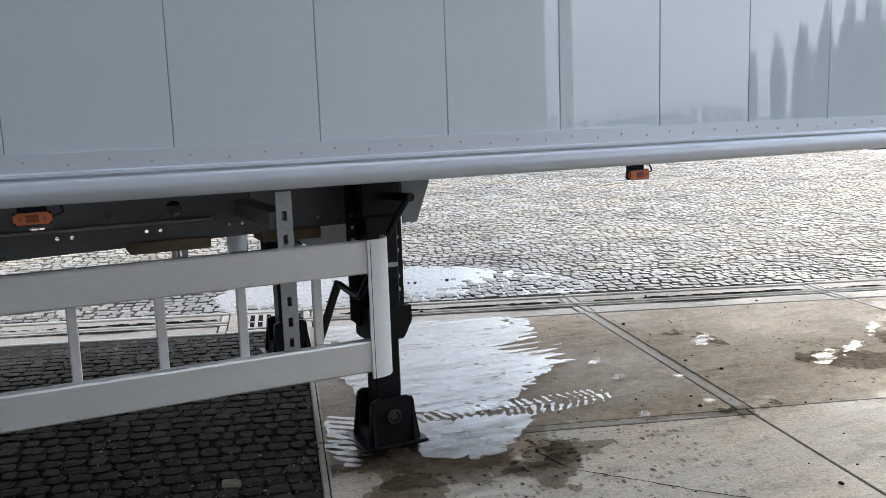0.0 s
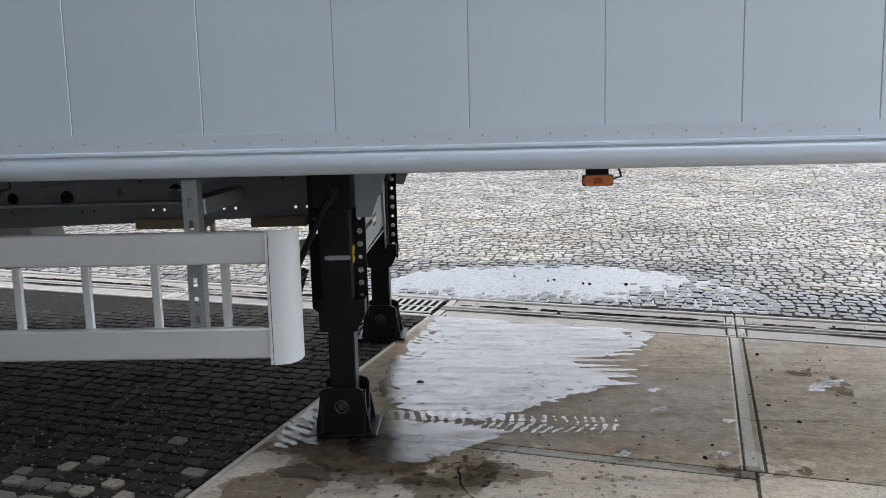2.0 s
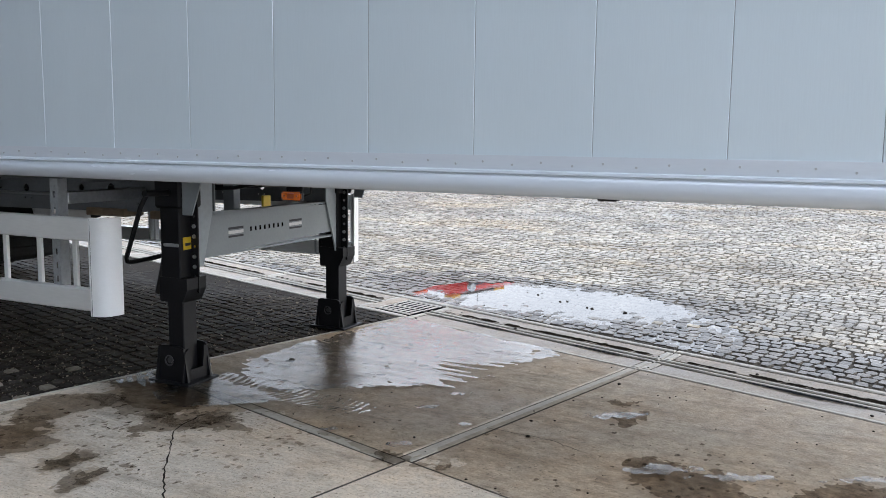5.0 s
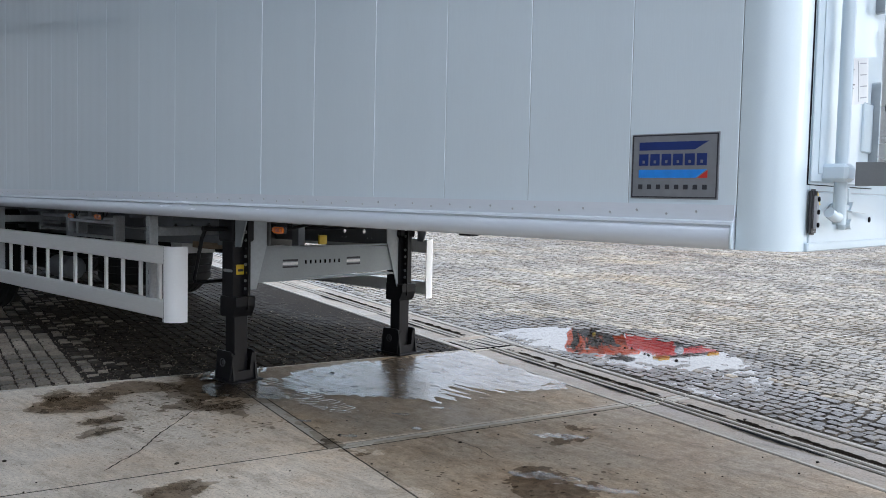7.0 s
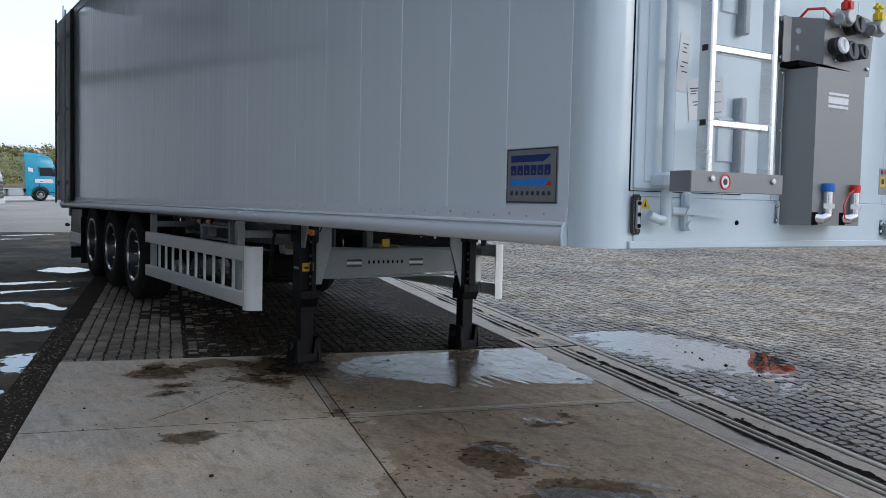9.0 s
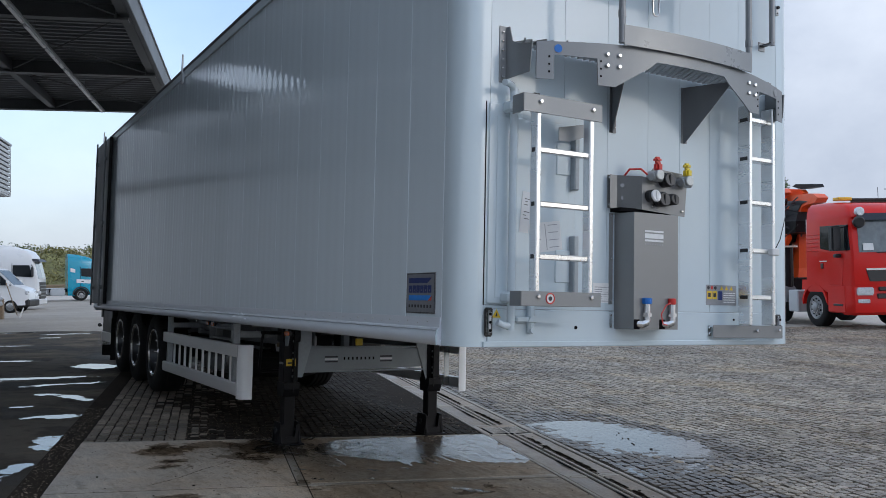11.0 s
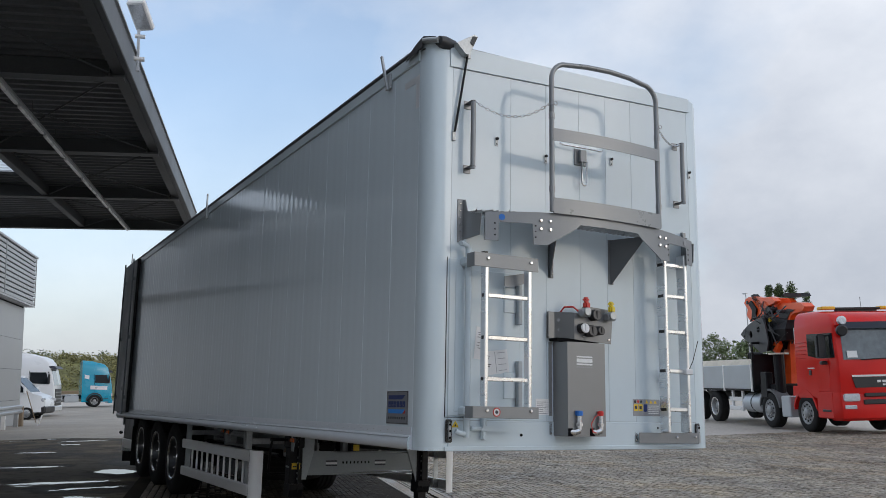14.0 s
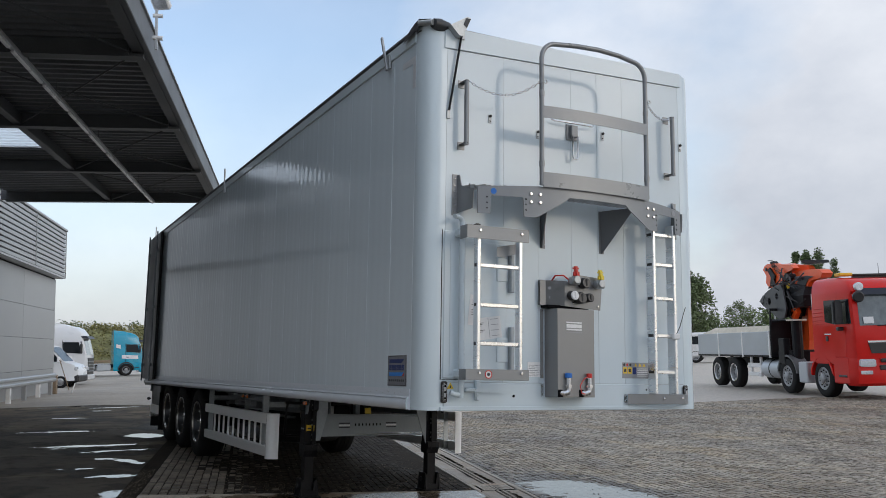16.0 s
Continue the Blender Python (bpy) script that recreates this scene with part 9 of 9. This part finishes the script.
def oval(u, v, ru, rv, turn=0.0, a=0.05, f=7.0):
    c, s_ = math.cos(turn), math.sin(turn)
    def depth(x, y):
        p, q = (x - u) * c + (y - v) * s_, -(x - u) * s_ + (y - v) * c
        return (1 - math.hypot(p / ru, q / rv)) * min(ru, rv) + fray(x, y, a, f)
    return depth


for u, v, ru, rv, tn in ((-7.05, -3.1, 0.14, 0.72, 0.25), (-6.3, -2.62, 0.08, 0.5, 0.45), (-5.25, -2.65, 0.10, 0.14, 0.0), (-5.0, -2.3, 0.10, 0.30, -0.9), (-8.8, -2.45, 0.42, 0.34, 0.3), (-3.45, -2.2, 0.11, 0.27, 0.1), (-1.95, -2.08, 0.40, 0.11, -0.1), (-0.8, -2.15, 0.24, 0.10, -0.3), (-9.6, -4.2, 0.12, 0.6, 0.2), (-13.0, -4.6, 0.14, 0.35, 0.2), (-15.5, -4.25, 0.10, 0.2, 0.3), (-16.9, -4.1, 0.12, 0.6, 0.6), (-17.6, -5.4, 0.12, 0.7, 0.4), (-4.2, -2.7, 0.05, 0.16, 0.2), (-6.6, -3.6, 0.05, 0.3, 0.3)):
    ragged("water", oval(u, v, ru, rv, tn, 0.075, 5.0), (u - max(ru, rv) * 1.5 - 0.1, v - max(ru, rv) * 1.5 - 0.1), (u + max(ru, rv) * 1.5 + 0.1, min(v + max(ru, rv) * 1.5 + 0.1, -1.995)), 0.022, -0.006, M_WATER, "shallow puddle on the dark asphalt", "puddle")
for u, v, ru, rv, tn in ((0.38, 1.14, 0.15, 0.045, 0.8), (0.82, 0.63, 0.15, 0.045, 0.85), (1.62, 0.86, 0.36, 0.10, 1.1), (1.80, 1.28, 0.24, 0.07, 1.0), (1.0, 0.72, 0.07, 0.018, 0.9), (1.12, 0.80, 0.08, 0.02, 0.8), (1.5, 1.15, 0.13, 0.03, 0.8), (-0.16, 0.075, 0.045, 0.018, 0.8), (-0.48, 0.01, 0.03, 0.02, 0.7), (-0.42, 0.82, 0.05, 0.02, 0.8), (-0.38, 0.55, 0.035, 0.015, 0.8), (-0.09, 0.48, 0.04, 0.016, 0.8)):
    ragged("water", oval(u, v, ru, rv, tn, 0.035, 16.0), (u - ru * 1.6, v - ru * 1.6), (u + ru * 1.6, v + ru * 1.6), 0.007, 0.0125, M_FILM_THIN, "small wet patch on the concrete", "puddle")
for u, v, ru, rv, tn in ((-1.40, -1.04, 0.20, 0.24, 0.3), (-0.95, -0.98, 0.09, 0.11, 0.2), (-1.62, -0.66, 0.18, 0.20, 0.3), (-0.78, -1.0, 0.07, 0.10, 0.4), (-1.05, -0.42, 0.13, 0.20, -0.3), (-0.85, -0.30, 0.20, 0.07, 0.4), (-1.45, -0.28, 0.36, 0.22, 0.1), (0.25, -0.87, 0.09, 0.16, 0.2), (0.95, 0.58, 0.26, 0.20, 0.3), (1.55, 0.85, 0.20, 0.34, 0.1), (0.36, 1.2, 0.08, 0.13, 0.6), (-0.05, -0.02, 0.10, 0.05, 0.2), (-1.6, -1.1, 0.12, 0.10, 0.2), (2.3, 0.2, 0.2, 0.14, 0.2), (2.6, -0.7, 0.12, 0.2, 0.2)):
    ragged("damp_stain", oval(u, v, ru, rv, tn, 0.11, 6.0), (max(u - ru - 0.22, -1.86), v - rv - 0.22), (u + ru + 0.22, v + rv + 0.22), 0.013, 0.0070, M_DAMP, "dark damp stain on the concrete", "stain")
    if v < -0.8 and u < 0.3:
        ragged("damp_stain", oval(u, v, ru * 0.8, rv * 0.8, tn, 0.10, 9.0), (max(u - ru - 0.2, -1.86), v - rv - 0.2), (u + ru + 0.2, v + rv + 0.2), 0.013, 0.0100, M_DAMP_LIGHT, "darker heart of a damp stain", "stain")
ragged("damp_stain", lambda u, v: inside([(-2.2, -0.30), (-1.2, -0.42), (-0.9, -0.06), (0.4, -0.05), (0.4, 2.4), (-2.2, 2.4)], u, v) + fray(u, v, 0.10, 4.0), (-1.86, -0.7), (-0.078, 1.955), 0.02, 0.0040, M_DAMP_LIGHT, "damp darker concrete round the standing water", "stain")
ragged("damp_stain", lambda u, v: inside([(-0.6, 0.0), (0.5, 0.0), (1.2, -0.15), (2.5, 0.1), (2.5, 2.5), (-0.6, 2.5)], u, v) + fray(u, v, 0.22, 2.6) - 0.05, (0.002, -0.5), (1.918, 1.955), 0.02, 0.0040, M_DAMP_LIGHT, "darker damp concrete beside the drain", "stain")
ragged("damp_stain", lambda u, v: fray(u, v, 0.5, 1.7) - 0.10, (1.934, -1.7), (5.8, 1.955), 0.03, 0.0040, M_DAMP_LIGHT, "broad faint damp patches on the slabs", "stain")

# cracks in the slabs
def crack(path, w, seed):
    r = random.Random(seed)
    b, pts = bmesh.new(), []
    for (a, c), (d, e) in zip(path, path[1:]):
        n = max(3, int(math.hypot(d - a, e - c) / 0.03))
        pts += [(a + (d - a) * i / n + r.uniform(-0.005, 0.005), c + (e - c) * i / n + r.uniform(-0.005, 0.005)) for i in range(n)]
    pts.append(path[-1])
    n = len(pts) - 1
    rows = []
    for i, (a, c) in enumerate(pts):
        k = w * r.uniform(0.4, 1.0) * (1 if i < n else 0.3)
        rows.append((b.verts.new(yard(a - k * 0.5, c - k * 0.8, 0.0032)), b.verts.new(yard(a + k * 0.5, c + k * 0.8, 0.0032))))
    for p0, p1 in zip(rows, rows[1:]):
        b.faces.new((p0[0], p0[1], p1[1], p1[0]))
    return tagged(part("crack", b, M_JOINT), "thin dark crack in the concrete", "crack", kind="structure")


crack([(-0.96, -0.49), (-0.86, -0.56), (-0.62, -0.74), (-0.36, -0.91), (-0.14, -1.11)], 0.0045, 1)
crack([(-1.06, -0.27), (-1.02, -0.40), (-0.96, -0.49)], 0.006, 2)
crack([(1.93, -0.3), (1.60, -0.42), (1.3, -0.36)], 0.003, 3)
crack([(0.0, 0.55), (0.3, 0.62), (0.5, 0.60)], 0.003, 4)
# drops and small damp spots
spots = bmesh.new()
for _ in range(520):
    cu, cv = rng.choice(((-1.0, -0.55), (-1.3, -0.6), (1.1, 0.5), (-0.7, -0.35), (0.9, 0.55), (-0.8, -0.35), (1.6, 0.8)))
    u, v = rng.gauss(cu, 0.28), rng.gauss(cv, 0.3)
    if not (-1.8 < u < 3.5 and -1.7 < v < 1.9):
        continue
    r = rng.uniform(0.003, 0.015)
    vv = [spots.verts.new(yard(u + r * 0.8 * math.cos(a) * rng.uniform(0.7, 1.2), v + r * 1.15 * math.sin(a) * rng.uniform(0.7, 1.2), 0.0050)) for a in [2 * math.pi * i / 8 for i in range(8)]]
    spots.faces.new(vv)
tagged(part("damp_spots", spots, M_DAMP), "many small damp spots on the concrete", "stain", kind="stuff")
# grit, chips and small stones lying about
grit = bmesh.new()
for _ in range(420):
    u, v = rng.uniform(-1.8, 4.5), rng.uniform(-1.75, 3.9)
    r = rng.uniform(0.002, 0.006) if rng.random() < 0.9 else rng.uniform(0.007, 0.013)
    bmesh.ops.create_icosphere(grit, subdivisions=1, radius=r, matrix=at(yard(u, v, r * 0.3 - (0.008 if v > 2.5 else 0))) @ Matrix.Diagonal((rng.uniform(0.7, 1.4), rng.uniform(0.7, 1.4), 0.6, 1)))
tagged(part("grit", grit, M_JOINT), "dark grit and small stones scattered on the ground", "grit", kind="stuff")
chips, faces, rg = [], [], random.Random(11)
for _ in range(8500):
    u, v = -1.88 - abs(rg.gauss(0, 1.1)), rg.uniform(-1.76, 1.95)
    if rg.random() < 0.25:
        u, v = rg.uniform(-6.0, -1.9), rg.uniform(-1.76, -0.2)
    elif rg.random() < 0.2:
        u, v = rg.uniform(-4.0, 2.5), rg.uniform(-1.98, -1.80)
    r = rg.uniform(0.002, 0.0055) if rg.random() < 0.85 else rg.uniform(0.006, 0.011)
    k = len(chips)
    for a, c, d in ((1, 0, 0), (0, 1, 0), (-1, 0, 0), (0, -1, 0), (0, 0, 0.7), (0, 0, -0.7)):
        chips.append(yard(u + r * a * rg.uniform(0.7, 1.4), v + r * c * rg.uniform(0.7, 1.4), r * d - 0.002))
    faces += [(k + i, k + (i + 1) % 4, k + 4) for i in range(4)] + [(k + (i + 1) % 4, k + i, k + 5) for i in range(4)]
me = bpy.data.meshes.new("grit")
me.from_pydata(chips, [], faces)
me.materials.append(M_GRIT)
tagged(new("grit", me), "brown grit and pale stone chips lying on the dark setts", "grit", kind="stuff")
for u, v, r in ((-1.32, 3.20, 0.012), (-1.28, 3.24, 0.014), (-1.05, 3.16, 0.013), (-1.0, 3.15, 0.016), (-0.74, 3.19, 0.020), (-0.35, 3.2, 0.014), (-1.6, 3.3, 0.011)):
    peb = bmesh.new()
    bmesh.ops.create_icosphere(peb, subdivisions=2, radius=r * 0.6, matrix=at(yard(u, v, tilt(u, v) - 0.006)) @ Matrix.Diagonal((1.3, 0.9, 0.8, 1)))
    tagged(part("pebble", peb, M_JOINT), "small dark pebble standing out of the puddle", "stone")
stone = bmesh.new()
bmesh.ops.create_icosphere(stone, subdivisions=2, radius=0.017, matrix=at(yard(-1.505, 0.632, 0.008)) @ Matrix.Diagonal((1.2, 0.9, 0.7, 1)))
tagged(part("pebble", stone, M_JOINT), "small dark pebble lying in the wet", "stone")
